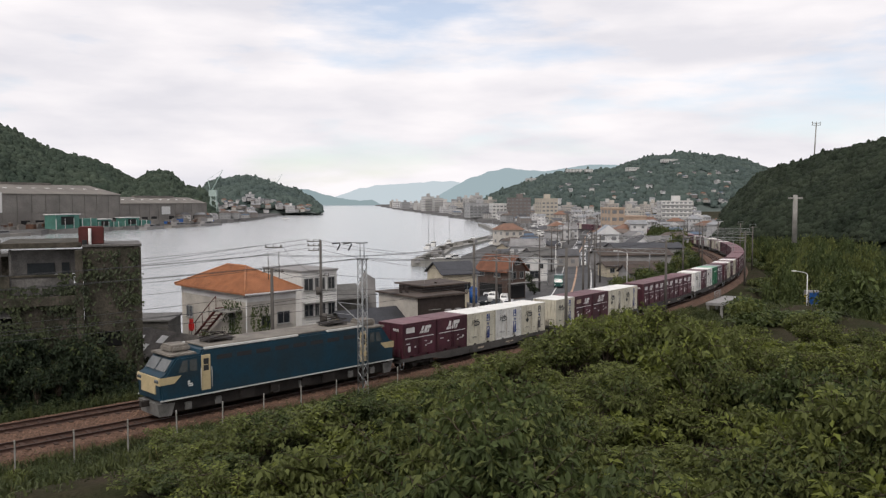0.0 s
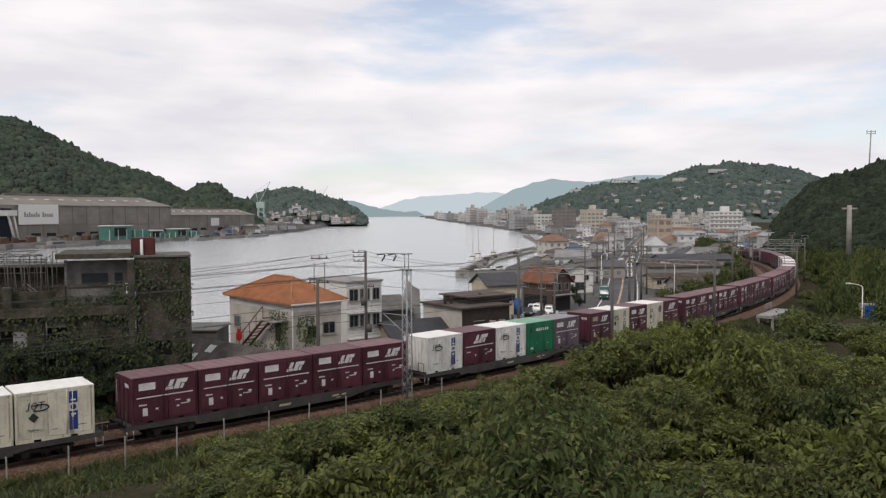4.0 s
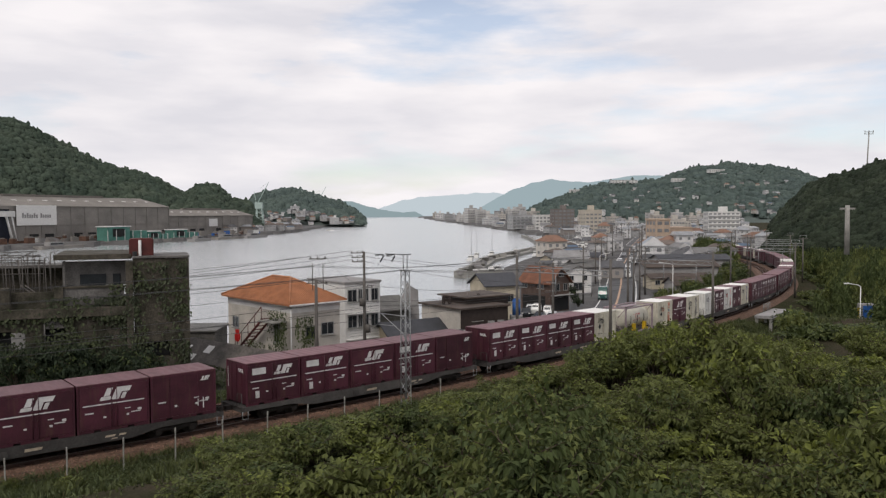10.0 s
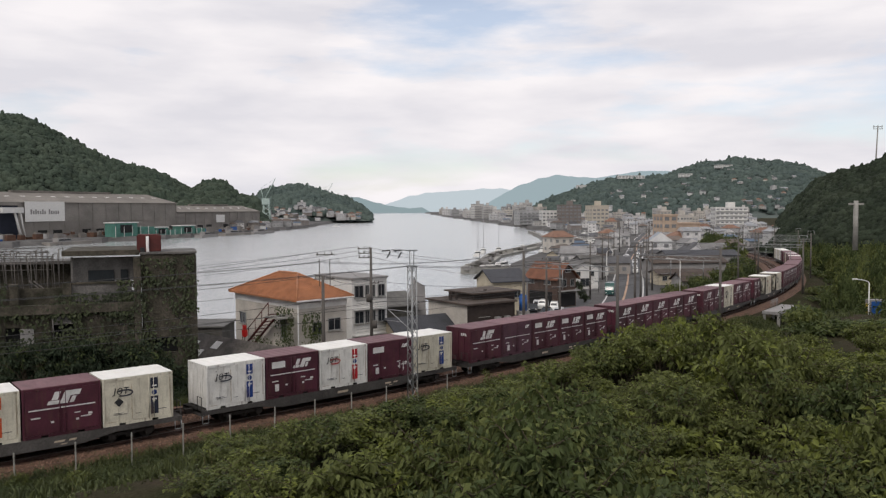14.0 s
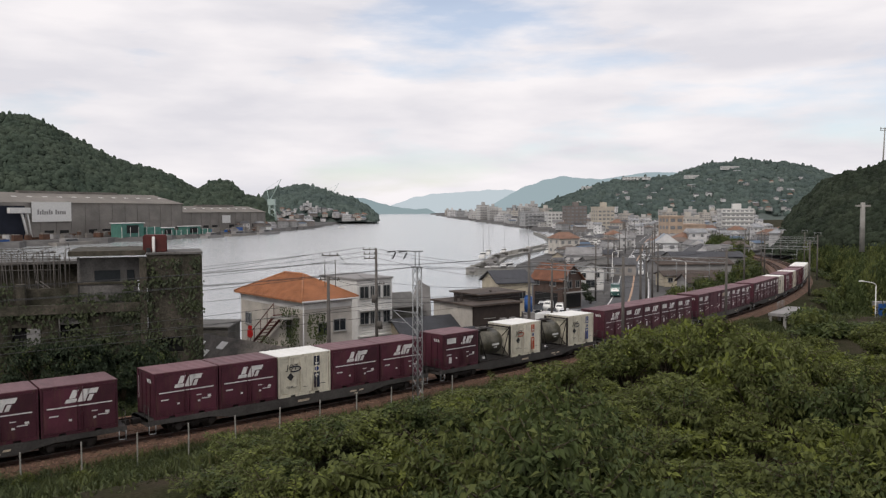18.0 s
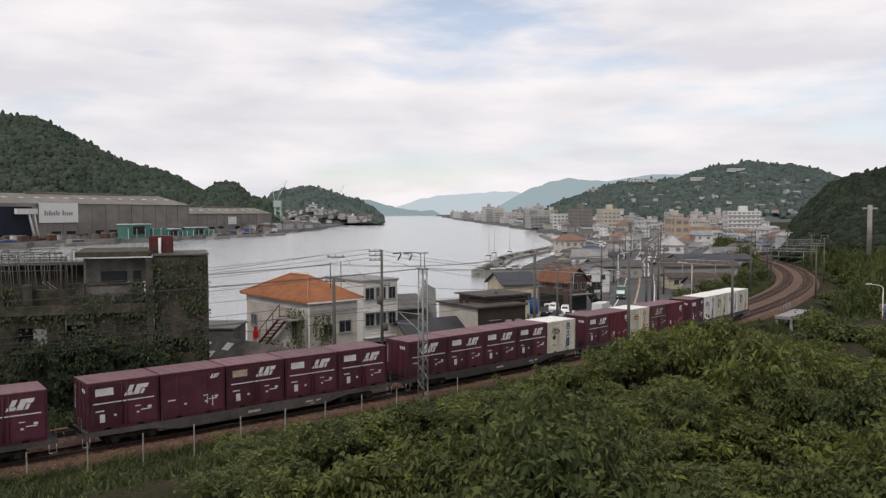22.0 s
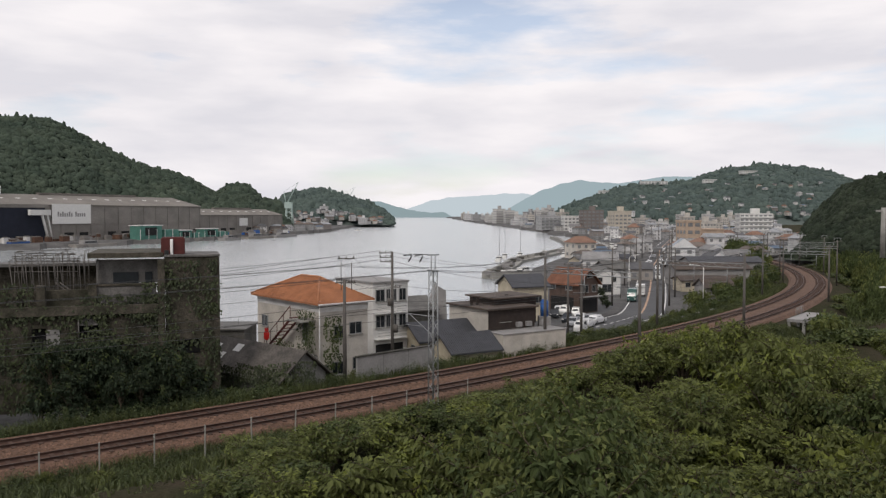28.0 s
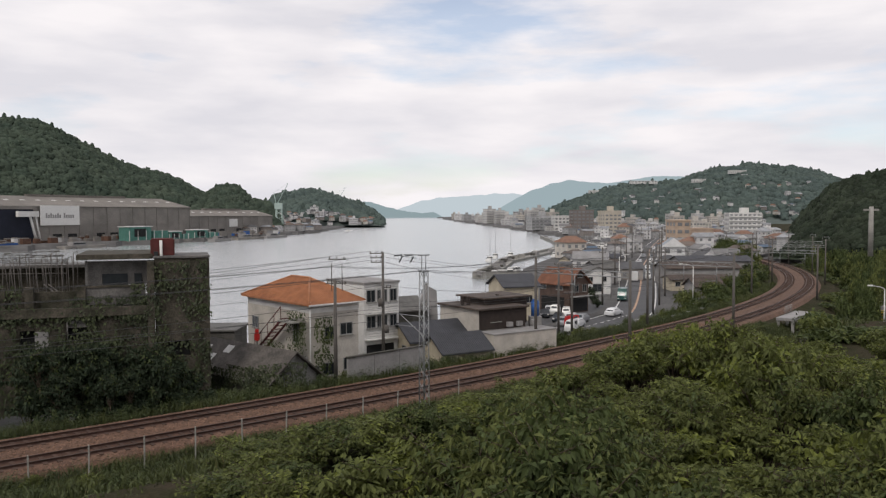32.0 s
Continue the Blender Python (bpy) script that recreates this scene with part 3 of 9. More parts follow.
for o in TRACKS:
    w = empty("overhead_line", Matrix(), "thin dark contact and carrier wires above the track", "overhead line", "overhead wires")
    for s0, s1 in zip(SUPPORTS, SUPPORTS[1:]):
        bm, bc = bmesh.new(), bmesh.new()
        low, high = [], []
        n = 10
        for i in range(n + 1):
            t = i / n
            x, y, _ = line(s0 + (s1 - s0) * t, o)
            xm, ym, _ = line(s0, o)
            xn, yn, _ = line(s1, o)
            x, y = xm + (xn - xm) * t, ym + (yn - ym) * t
            zr = rail_z(s0) + (rail_z(s1) - rail_z(s0)) * t
            c, m_ = Vector((x, y, 5.1 + zr)), Vector((x, y, 6.0 + zr - 4 * 0.55 * t * (1 - t)))
            low.append(c)
            high.append(m_)
        sweep(bm, low, 0.014)
        sweep(bc, high, 0.014)
        part("contact_wire", bm, M_WIRE, w)
        part("carrier_wire", bc, M_WIRE, w)
        if s0 < 60:
            for c, m_ in list(zip(low, high))[1:-1]:
                bd = bmesh.new()
                sweep(bd, [c, c.lerp(m_, 0.5), m_], 0.006, 3)
                part("hanger", bd, M_WIRE, w)

# street-side utility poles
def utility_pole(u, d, top, arms, label):
    x, y = u / FOCAL * d, d
    z0 = ground_z(x, y) - 0.2
    e = round_pole(x, y, z0, top, 0.17, 0.11, "utility_pole", label, "utility pole")
    h = top - z0
    ends = []
    for dz, w, off in arms:
        bm = bmesh.new()
        box(bm, off - w / 2, off + w / 2, -0.04, 0.04, h - dz - 0.05, h - dz + 0.03)
        for k in (-1, 0, 1):
            tube(bm, (off + k * w * 0.42, 0, h - dz), (off + k * w * 0.42, 0, h - dz + 0.2), 0.045, n=6)
            ends.append(Vector((x + off + k * w * 0.42, y, z0 + h - dz + 0.2)))
        part("crossarm", bm, M_POLE, e)
    return e, ends


UP1, ends1 = utility_pole(-175, 61, 7.2, [(-1.6, 1.3, 0.15), (0.25, 1.6, 0.1)], "utility pole with a raised steel frame on top")
bm = bmesh.new()
for dx in (-0.25, 0.55):
    tube(bm, (dx, 0, 7.5), (dx, 0, 9.6), 0.035, n=5)
part("frame", bm, M_POLE, UP1)
UP2, ends2 = utility_pole(-90, 72, 8.8, [(0.1, 1.2, -0.6), (0.5, 1.1, -0.6), (0.9, 1.0, -0.6), (3.2, 0.9, 0.3)], "tall dark utility pole carrying wires and boxes")
for z, w, o in ((3.2, 0.5, 0.3), (5.6, 0.4, -0.2)):
    bm = bmesh.new()
    tube(bm, (o, -0.1, z + 1.2), (o, -0.1, z + 1.9), 0.24, n=12)
    part("transformer", bm, M_POLE, UP2)
UP3, ends3 = utility_pole(222, 98, 6.2, [(0.2, 1.2, 0), (1.2, 1.1, 0)], "thin utility pole beside the brick house")
UP4, ends4 = utility_pole(246, 93, 6.4, [(0.3, 1.4, 0), (2.4, 1.2, 0.2)], "utility pole near the street corner")
UP5, ends5 = utility_pole(391, 120, 6.6, [(0.3, 1.6, 0), (1.0, 1.6, 0), (2.0, 1.2, 0)], "utility pole at the edge of the road")
UP6, ends6 = utility_pole(402, 132, 6.8, [(0.3, 1.6, 0), (1.0, 1.6, 0)], "utility pole at the edge of the road")
WIRES = empty("utility_wires", Matrix(), "bundle of thin dark power and telephone wires", "wires")


def wires(pairs, sag=0.5, r=0.016):
    for p, q in pairs:
        part("wire", hang(p, q, sag, r), M_WIRE, WIRES)


wires([(ends2[0], ray(-1000, -128, 66)), (ends2[3], ray(-1000, -142, 66)), (ends2[6], ray(-1000, -150, 66)), (ends2[9], ray(-1000, -190, 64))], 0.7)
wires([(ends2[1], ends4[0]), (ends2[4], ends4[2]), (ends2[7], ends4[4]), (ends2[10], ends4[3])], 0.8)
wires([(ends4[0], ends5[0]), (ends4[2], ends5[2]), (ends3[0], ends5[4]), (ends5[0], ends6[0]), (ends5[3], ends6[3])], 0.6)
wires([(ends1[0], ray(-1000, -150, 58)), (ends1[2], ends2[9]), (ends1[3], ray(-1000, -170, 58)), (ends1[4], ends2[11])], 0.5)
wires([(ends6[0], ray(470, -60, 190)), (ends6[2], ray(480, -62, 190)), (ends5[5], ray(540, -50, 200))], 0.8)
# feeder wires along the line
for o, z in ((-2.9, 8.6), (-2.4, 8.5), (7.2, 8.4), (7.8, 8.3)):
    for s0, s1 in zip(SUPPORTS[:5], SUPPORTS[1:6]):
        (xa, ya, _), (xb, yb, _) = line(s0, o), line(s1, o)
        wires([((xa, ya, z + rail_z(s0)), (xb, yb, z + rail_z(s1)))], 0.5, 0.014)


# ---------------------------------------------------------------- freight train
def paint(name, col, rough=0.5, dirt=0.35, **k):
    m = mat(name, col, rough, vary=dirt, size=1.1, fine=0.06, bump=0.06, spec=0.4, obj=k.get("obj", 0.10))
    n, l = m.node_tree.nodes, m.node_tree.links
    b = n["Principled BSDF"]
    tc, mp, run, ramp, mix = (n.new(q) for q in ("ShaderNodeTexCoord", "ShaderNodeMapping", "ShaderNodeTexNoise", "ShaderNodeValToRGB", "ShaderNodeMix"))
    mp.inputs["Scale"].default_value = (5.0, 5.0, 0.7)
    run.inputs["Scale"].default_value = 1.0
    run.inputs["Detail"].default_value = 5
    ramp.color_ramp.elements[0].position, ramp.color_ramp.elements[1].position = 0.54, 0.74
    ramp.color_ramp.elements[0].color, ramp.color_ramp.elements[1].color = (0, 0, 0, 1), (0.55, 0.55, 0.55, 1)
    mix.data_type = "RGBA"
    mix.inputs[7].default_value = (0.085, 0.05, 0.033, 1)     # rust and soot that ran down
    l.new(tc.outputs["Object"], mp.inputs["Vector"])
    l.new(mp.outputs["Vector"], run.inputs["Vector"])
    l.new(run.outputs[0], ramp.inputs["Fac"])
    l.new(ramp.outputs[0], mix.inputs["Factor"])
    l.new(b.inputs["Base Color"].links[0].from_socket, mix.inputs[6])
    l.new(mix.outputs[2], b.inputs["Base Color"])
    return m


P_MAROON = paint("maroon_paint", (0.086, 0.022, 0.036), obj=0.30)
P_MAROON_ROOF = mat("maroon_roof", (0.20, 0.105, 0.115), 0.6, vary=0.3, size=1.2, obj=0.15)
P_CREAM = paint("cream_paint", (0.66, 0.62, 0.50), dirt=0.25)
P_CREAM_ROOF = mat("white_roof", (0.84, 0.83, 0.78), 0.5, vary=0.12, size=1.5)
P_WHITE = paint("container_white", (0.74, 0.73, 0.69), dirt=0.2)
P_GREEN = paint("container_green", (0.006, 0.17, 0.075))
P_GREEN_ROOF = mat("green_roof", (0.22, 0.42, 0.30), 0.6, vary=0.2)
P_PURPLE = paint("grey_purple_paint", (0.135, 0.10, 0.125))
P_PURPLE_ROOF = mat("grey_roof", (0.30, 0.29, 0.29), 0.6, vary=0.25)
P_RED = paint("red_container", (0.135, 0.012, 0.026))
P_BLUE = paint("container_blue", (0.02, 0.055, 0.25))
P_ORANGE = paint("container_orange", (0.55, 0.085, 0.025))
P_REDST = paint("container_red_stripe", (0.50, 0.02, 0.03))
P_TEAL = paint("container_teal", (0.03, 0.30, 0.33))
P_NAVY = paint("navy_paint", (0.03, 0.035, 0.06))
P_MARK = mat("lettering_white", (0.72, 0.71, 0.69), 0.6, vary=0.25, size=0.5)
P_GOLD = mat("lettering_faded", (0.55, 0.46, 0.34), 0.6, vary=0.4, size=0.3)
P_FRAME = mat("wagon_frame", (0.085, 0.078, 0.072), 0.85, vary=0.45, size=1.4, fine=0.1, obj=0.3)
P_BOGIE = mat("bogie_grime", (0.035, 0.029, 0.025), 0.9, vary=0.4, size=0.6)
P_TANK = mat("tank_cream", (0.60, 0.57, 0.47), 0.4, 0.1, vary=0.3, size=1.2)
P_TANK_DK = mat("tank_sooty_steel", (0.085, 0.08, 0.06), 0.35, 0.5, vary=0.6, size=0.8, col2=(0.19, 0.175, 0.13))
P_PINK = mat("tank_frame_faded", (0.36, 0.28, 0.30), 0.7, vary=0.3, size=0.8)
P_YELLOW = paint("yellow_paint", (0.60, 0.40, 0.02))

CL, CW, CH, DECK = 3.66, 2.42, 2.50, 1.0
NEAR = -CW / 2


def decal(name, polys, material, parent, off=0.012):
    """Painted shapes on the near side of a container: polygons in (x, z)."""
    bm = bmesh.new()
    for p in polys:
        f = bm.faces.new([bm.verts.new((x, NEAR - off, z)) for x, z in p])
        g = bmesh.ops.extrude_face_region(bm, geom=[f])
        for v in g["geom"]:
            if isinstance(v, bmesh.types.BMVert):
                v.co.y += 0.008
    return part(name, bm, material, parent)


def rect(x0, x1, z0, z1, lean=0.0):
    h = z1 - z0
    return [(x0, z0), (x1, z0), (x1 + lean * h, z1), (x0 + lean * h, z1)]


def emblem(x, z, w, h):
    """A slanting company mark of plain blocks."""
    k = 0.45
    return [rect(x, x + 0.36 * w, z, z + 0.30 * h, k), rect(x + 0.14 * w, x + 0.34 * w, z + 0.34 * h, z + h, k),
            rect(x + 0.40 * w, x + 0.66 * w, z, z + h, k), rect(x + 0.72 * w, x + 0.86 * w, z, z + 0.5 * h, k), rect(x + 0.72 * w, x + 1.05 * w, z + 0.58 * h, z + h, k)]


def swoosh(x, z, w, h):
    """A thin slanting ring, with three short bars before it."""
    out = []
    n = 18
    for i in range(n):
        a, b = 2 * math.pi * i / n * 0.75 - 2.3, 2 * math.pi * (i + 1) / n * 0.75 - 2.3
        t = 0.16
        out.append([(x + w * 0.62 + math.cos(a) * w * 0.45, z + math.sin(a) * h * 0.42), (x + w * 0.62 + math.cos(b) * w * 0.45, z + math.sin(b) * h * 0.42),
                    (x + w * 0.62 + math.cos(b) * w * 0.38, z + math.sin(b) * h * (0.42 - t)), (x + w * 0.62 + math.cos(a) * w * 0.38, z + math.sin(a) * h * (0.42 - t))])
    return out


def trio(x, z, w, h):
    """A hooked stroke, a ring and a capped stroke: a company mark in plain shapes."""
    out = [rect(x, x + 0.07 * w, z - 0.1 * h, z + h, 0.18), rect(x - 0.1 * w, x + 0.03 * w, z - 0.12 * h, z + 0.02 * h, 0.18), rect(x + 0.76 * w, x + 0.83 * w, z, z + 0.9 * h, 0.18), rect(x + 0.68 * w, x + 1.04 * w, z + 0.86 * h, z + h, 0.18)]
    for i in range(12):
        a, b = i * 0.5236, (i + 1) * 0.5236
        out.append([(x + 0.42 * w + math.cos(g) * w * r + 0.18 * h * math.sin(g) * 0.5, z + 0.5 * h + math.sin(g) * h * 0.5 * (1 if r > 0.15 else 0.78)) for g, r in ((a, 0.19), (b, 0.19), (b, 0.13), (a, 0.13))])
    return out


SHELL = {}


def shell(parent, wall, roof, ribs, length=CL):
    """Box with corner posts, sunk side sheets, ribs, rails with fork pockets and a pressed roof."""
    key = (wall.name, roof.name, ribs, length)
    h = length / 2
    if key not in SHELL:
        made = {}
        bm = bmesh.new()
        box(bm, -h + 0.05, h - 0.05, -CW / 2 + 0.03, CW / 2 - 0.03, 0.09, CH - 0.02)
        made["body"] = mesh_of(bm, "body", wall)
        bm = bmesh.new()
        box(bm, -0.055, 0.055, -0.055, 0.055, 0, CH - 0.005)
        bmesh.ops.bevel(bm, geom=bm.edges[:], offset=0.012, segments=1, affect="EDGES")
        made["corner_post"] = mesh_of(bm, "corner_post", wall)
        bm = bmesh.new()
        box(bm, -h + 0.11, h - 0.11, -0.029, 0.029, CH - 0.13, CH - 0.01)
        made["top_rail"] = mesh_of(bm, "top_rail", wall)
        bm = bmesh.new()
        pts = [(-h + 0.11, 0), (-1.02, 0), (-1.02, 0.12), (-0.68, 0.12), (-0.68, 0), (0.68, 0), (0.68, 0.12), (1.02, 0.12), (1.02, 0), (h - 0.11, 0), (h - 0.11, 0.17), (-h + 0.11, 0.17)]
        f = bm.faces.new([bm.verts.new((x, -0.029, z)) for x, z in pts])
        g = bmesh.ops.extrude_face_region(bm, geom=[f])
        for v in g["geom"]:
            if isinstance(v, bmesh.types.BMVert):
                v.co.y = 0.029
        bmesh.ops.recalc_face_normals(bm, faces=bm.faces[:])
        made["bottom_rail"] = mesh_of(bm, "bottom_rail", wall)
        bm = bmesh.new()
        box(bm, -0.025, 0.025, -0.02, 0.02, 0.17, CH - 0.13)
        made["rib"] = mesh_of(bm, "rib", wall)
        bm = bmesh.new()
        rows = []
        n = 29
        for i in range(n):
            x = -h + 0.01 + (length - 0.02) * i / (n - 1)
            z = CH + 0.02 + (0.022 if i % 4 in (1, 2) and 0 < i < n - 1 else 0)
            rows.append([bm.verts.new((x, y, zz)) for y, zz in ((-CW / 2 + 0.008, CH - 0.01), (-CW / 2 + 0.008, CH + 0.02), (-CW / 2 + 0.09, z), (CW / 2 - 0.09, z), (CW / 2 - 0.008, CH + 0.02), (CW / 2 - 0.008, CH - 0.01))])
        for i in range(n - 1):
            for k in range(5):
                bm.faces.new((rows[i][k], rows[i + 1][k], rows[i + 1][k + 1], rows[i][k + 1]))
        bm.faces.new(rows[0])
        bm.faces.new(rows[-1])
        bmesh.ops.recalc_face_normals(bm, faces=bm.faces[:])
        made["roof"] = mesh_of(bm, "roof", roof)
        SHELL[key] = made
    made = SHELL[key]
    part("body", made["body"], None, parent)
    for sx in (-1, 1):
        for sy in (-1, 1):
            part("corner_post", made["corner_post"], None, parent, at=pose(sx * (h - 0.055), sy * (CW / 2 - 0.055), 0))
    for sy in (-1, 1):
        part("top_rail", made["top_rail"], None, parent, at=pose(0, sy * (CW / 2 - 0.031), 0))
        part("bottom_rail", made["bottom_rail"], None, parent, at=pose(0, sy * (CW / 2 - 0.031), 0))
    for k in range(ribs):
        x = -h + 0.25 + (length - 0.5) * (k + 0.5) / ribs
        part("rib", made["rib"], None, parent, at=pose(x, -CW / 2 + 0.024, 0))
    for k in range(3):
        part("end_rib", made["rib"], None, parent, at=pose(-h + 0.03, -0.6 + 0.6 * k, 0, 0, 0, 90))
    part("roof", made["roof"], None, parent)


def side_doors(parent, wall, x0, x1, leaves=2, rods=True):
    for k in range(leaves):
        a, b = x0 + (x1 - x0) * k / leaves + 0.012, x0 + (x1 - x0) * (k + 1) / leaves - 0.012
        bm = bmesh.new()
        box(bm, a, b, NEAR - 0.004, NEAR + 0.028, 0.19, CH - 0.15)
        part("door", bm, wall, parent)
        if rods:
            bm = bmesh.new()
            xr = b - 0.12 if k % 2 == 0 else a + 0.12
            tube(bm, (xr, NEAR - 0.03, 0.15), (xr, NEAR - 0.03, CH - 0.12), 0.016, n=6)
            box(bm, xr - 0.05, xr + 0.05, NEAR - 0.04, NEAR - 0.01, 1.0, 1.12)
            part("locking_rod", bm, wall, parent)


def small_print(parent, material, rows):
    decal("lettering", [rect(x, x + w, z, z + h) for x, z, w, h in rows], material, parent)


def end_marks(parent, material):
    """Mark and slim bar on the front end."""
    bm = bmesh.new()
    x = -CL / 2 - 0.006
    for y0, z0, w, h in ((-0.85, 1.95, 0.13, 0.20), (-0.66, 1.95, 0.13, 0.20), (-0.47, 1.95, 0.13, 0.20), (0.93, 0.9, 0.05, 1.25)):
        vs = [bm.verts.new((x, y, z)) for y, z in ((y0, z0), (y0 + w, z0), (y0 + w, z0 + h), (y0, z0 + h))]
        bm.faces.new(vs)
        if h < 1:
            for v in vs[2:]:
                v.co.y += 0.07
    part("end_mark", bm, material, parent)


KINDS = {}


def container(kind, label):
    e = tagged(new("container"), label, "container", "containers on the wagons")
    KINDS[kind] = e
    return e


PRINT = [(-1.45, 0.98, 0.42, 0.07), (0.55, 1.02, 0.28, 0.05), (0.85, 0.78, 0.5, 0.06), (-0.55, 0.68, 0.14, 0.10), (0.62, 0.66, 0.14, 0.10), (1.20, 0.86, 0.20, 0.12)]


def maroon(kind, label, wall=P_MAROON, roof=P_MAROON_ROOF, panel=True, big=True, stripe=True, doors=True, gold=False, square=True, grey=False):
    e = container(kind, label)
    shell(e, wall, roof, 2)
    if doors:
        side_doors(e, wall, -CL / 2 + 0.12, CL / 2 - 0.12, 2)
    mk = P_GOLD if gold else P_MARK
    if panel:
        decal("white_panel", [rect(-1.45, -0.55, 1.80, 2.18)], P_GOLD if grey else P_MARK, e)
    if big:
        decal("emblem", emblem(*((-0.02, 1.66, 1.15, 0.52) if panel else (-0.72, 1.60, 1.45, 0.62))), mk, e, 0.014)
    else:
        decal("emblem", emblem(0.92, 1.95, 0.5, 0.24), mk, e, 0.014)
    if stripe:
        decal("stripe", [rect(-1.55, -0.14, 1.38, 1.44), rect(-0.08, 1.55, 1.38, 1.44)], mk, e)
    rows = list(PRINT)
    if square:
        rows.append((-1.25, 0.42, 0.26, 0.42))
    small_print(e, mk, rows)
    if not doors:
        decal("handle", [rect(0.75, 0.80, 0.55, 0.95), rect(1.05, 1.11, 0.40, 1.00)], P_MARK, e)
    end_marks(e, P_MARK)
    return e


def tanker_side(kind, label, wall, stripe, diamond, roof=P_CREAM_ROOF, ring=P_NAVY, dark=P_BLUE, globe=False):
    e = container(kind, label)
    shell(e, wall, roof, 3)
    side_doors(e, wall, -0.35, 1.65, 2)
    if stripe:
        decal("stripe", [rect(0.62, 1.02, 0.35, 1.30), rect(0.62, 1.02, 1.72, 2.30)], stripe, e, 0.016)
        decal("lettering", [rect(0.70, 0.94, 1.10, 1.18), rect(0.70, 0.94, 1.82, 1.90)], P_MARK, e, 0.022)
        decal("round_mark", [[(0.82 + 0.14 * math.cos(a * 0.524), 1.5 + 0.14 * math.sin(a * 0.524)) for a in range(12)]], dark, e, 0.018)
    if globe:
        decal("round_mark", [[(1.0 + 0.36 * math.cos(a * 0.314), 1.85 + 0.36 * math.sin(a * 0.314)) for a in range(20)]], dark, e, 0.018)
    else:
        decal("ring_mark", swoosh(-1.35, 1.68, 1.0, 0.45), ring, e, 0.014)
    decal("emblem", trio(-1.28, 1.62, 0.75, 0.36), M_BLACK, e, 0.02)
    if diamond:
        decal("diamond_mark", [[(-1.02, 0.98), (-0.78, 1.22), (-1.02, 1.46), (-1.26, 1.22)]], M_BLACK, e, 0.014)
    small_print(e, P_NAVY, [(-1.3, 0.62, 0.5, 0.025), (-1.3, 0.56, 0.7, 0.02), (-0.2, 0.5, 0.3, 0.02), (0.95, 0.55, 0.5, 0.03), (-1.25, 2.1, 0.02, 0.06)])
    decal("rust_streak", [rect(-0.37, -0.345, 0.3, 2.1), rect(1.66, 1.69, 0.4, 2.2), rect(-1.62, -1.2, 0.20, 0.225)], P_GOLD, e, 0.005)
    return e


maroon("R1", "maroon steel container with white panel, emblem and stripe")
maroon("R1g", "maroon steel container with faded panel, emblem and stripe", grey=True)
maroon("R2", "maroon steel container with large white emblem and stripe", panel=False, doors=True, square=False)
maroon("R3", "plain maroon container with a small white emblem", panel=False, big=False, stripe=False, doors=False, square=False)
maroon("R4", "plain maroon container with white panel and small emblem", big=False, stripe=False, doors=False)
maroon("RG", "maroon container with a faded gilt emblem", panel=False, gold=True)
maroon("P", "faded grey-purple container with white panel and emblem", P_PURPLE, P_PURPLE_ROOF)
maroon("P2", "dull purple container with a small emblem", paint("dull_purple", (0.10, 0.04, 0.06)), P_MAROON_ROOF, panel=False, big=False)
tanker_side("J", "cream container with blue stripe and dark ring mark", P_CREAM, P_BLUE, False)
tanker_side("W", "clean white container with blue stripe and ring mark", P_WHITE, P_BLUE, False)
tanker_side("N", "white container with dark grey stripe and ring mark", P_WHITE, P_NAVY, False)
tanker_side("D", "weathered cream container with black diamond mark", P_CREAM, P_NAVY, True)
tanker_side("DB", "cream container with black diamond and blue stripe", P_CREAM, P_BLUE, True)
tanker_side("DO", "rusty cream container with diamond and orange stripe", P_CREAM, P_ORANGE, True, ring=P_ORANGE)
tanker_side("O", "cream container with an orange stripe", P_CREAM, P_ORANGE, False, ring=P_ORANGE)
tanker_side("X", "white container with a bright red stripe", P_WHITE, P_REDST, False, ring=P_REDST)
tanker_side("T4", "cream container with diamond and teal stripe", P_CREAM, P_TEAL, True)
tanker_side("S", "cream container with diamond and a round blue-grey mark", P_CREAM, None, True, globe=True, dark=P_PURPLE)


def red_plain():
    e = container("JR", "bright dark-red container with a white corner emblem")
    shell(e, P_RED, P_MAROON_ROOF, 4)
    decal("emblem", [rect(0.80, 1.00, 1.72, 2.12), rect(1.06, 1.34, 1.92, 2.12), rect(1.06, 1.30, 1.72, 1.86), rect(0.95, 1.3, 1.55, 1.60)], P_MARK, e)
    small_print(e, P_MARK, [(0.75, 0.72, 0.55, 0.05), (-1.25, 0.45, 0.24, 0.36), (-0.3, 0.55, 0.12, 0.08), (0.6, 0.55, 0.14, 0.12), (1.2, 0.85, 0.15, 0.08)])
    end_marks(e, P_MARK)


def green_one():
    e = container("G", "green container with ribbed double doors and white lettering")
    shell(e, P_GREEN, P_GREEN_ROOF, 5)
    side_doors(e, P_GREEN, -0.75, 1.6, 2)
    decal("lettering", [rect(-0.55 + 0.28 * k, -0.37 + 0.28 * k, 1.78, 2.0, 0.1) for k in range(6)], P_MARK, e)
    decal("black_plate", [rect(-1.35, -0.95, 1.75, 2.05)], M_BLACK, e)
    small_print(e, P_MARK, [(-1.3, 0.5, 0.36, 0.05), (-1.3, 0.35, 0.36, 0.1), (-1.05, 1.82, 0.06, 0.16), (0.9, 0.7, 0.3, 0.03), (-0.5, 0.8, 0.12, 0.03)])


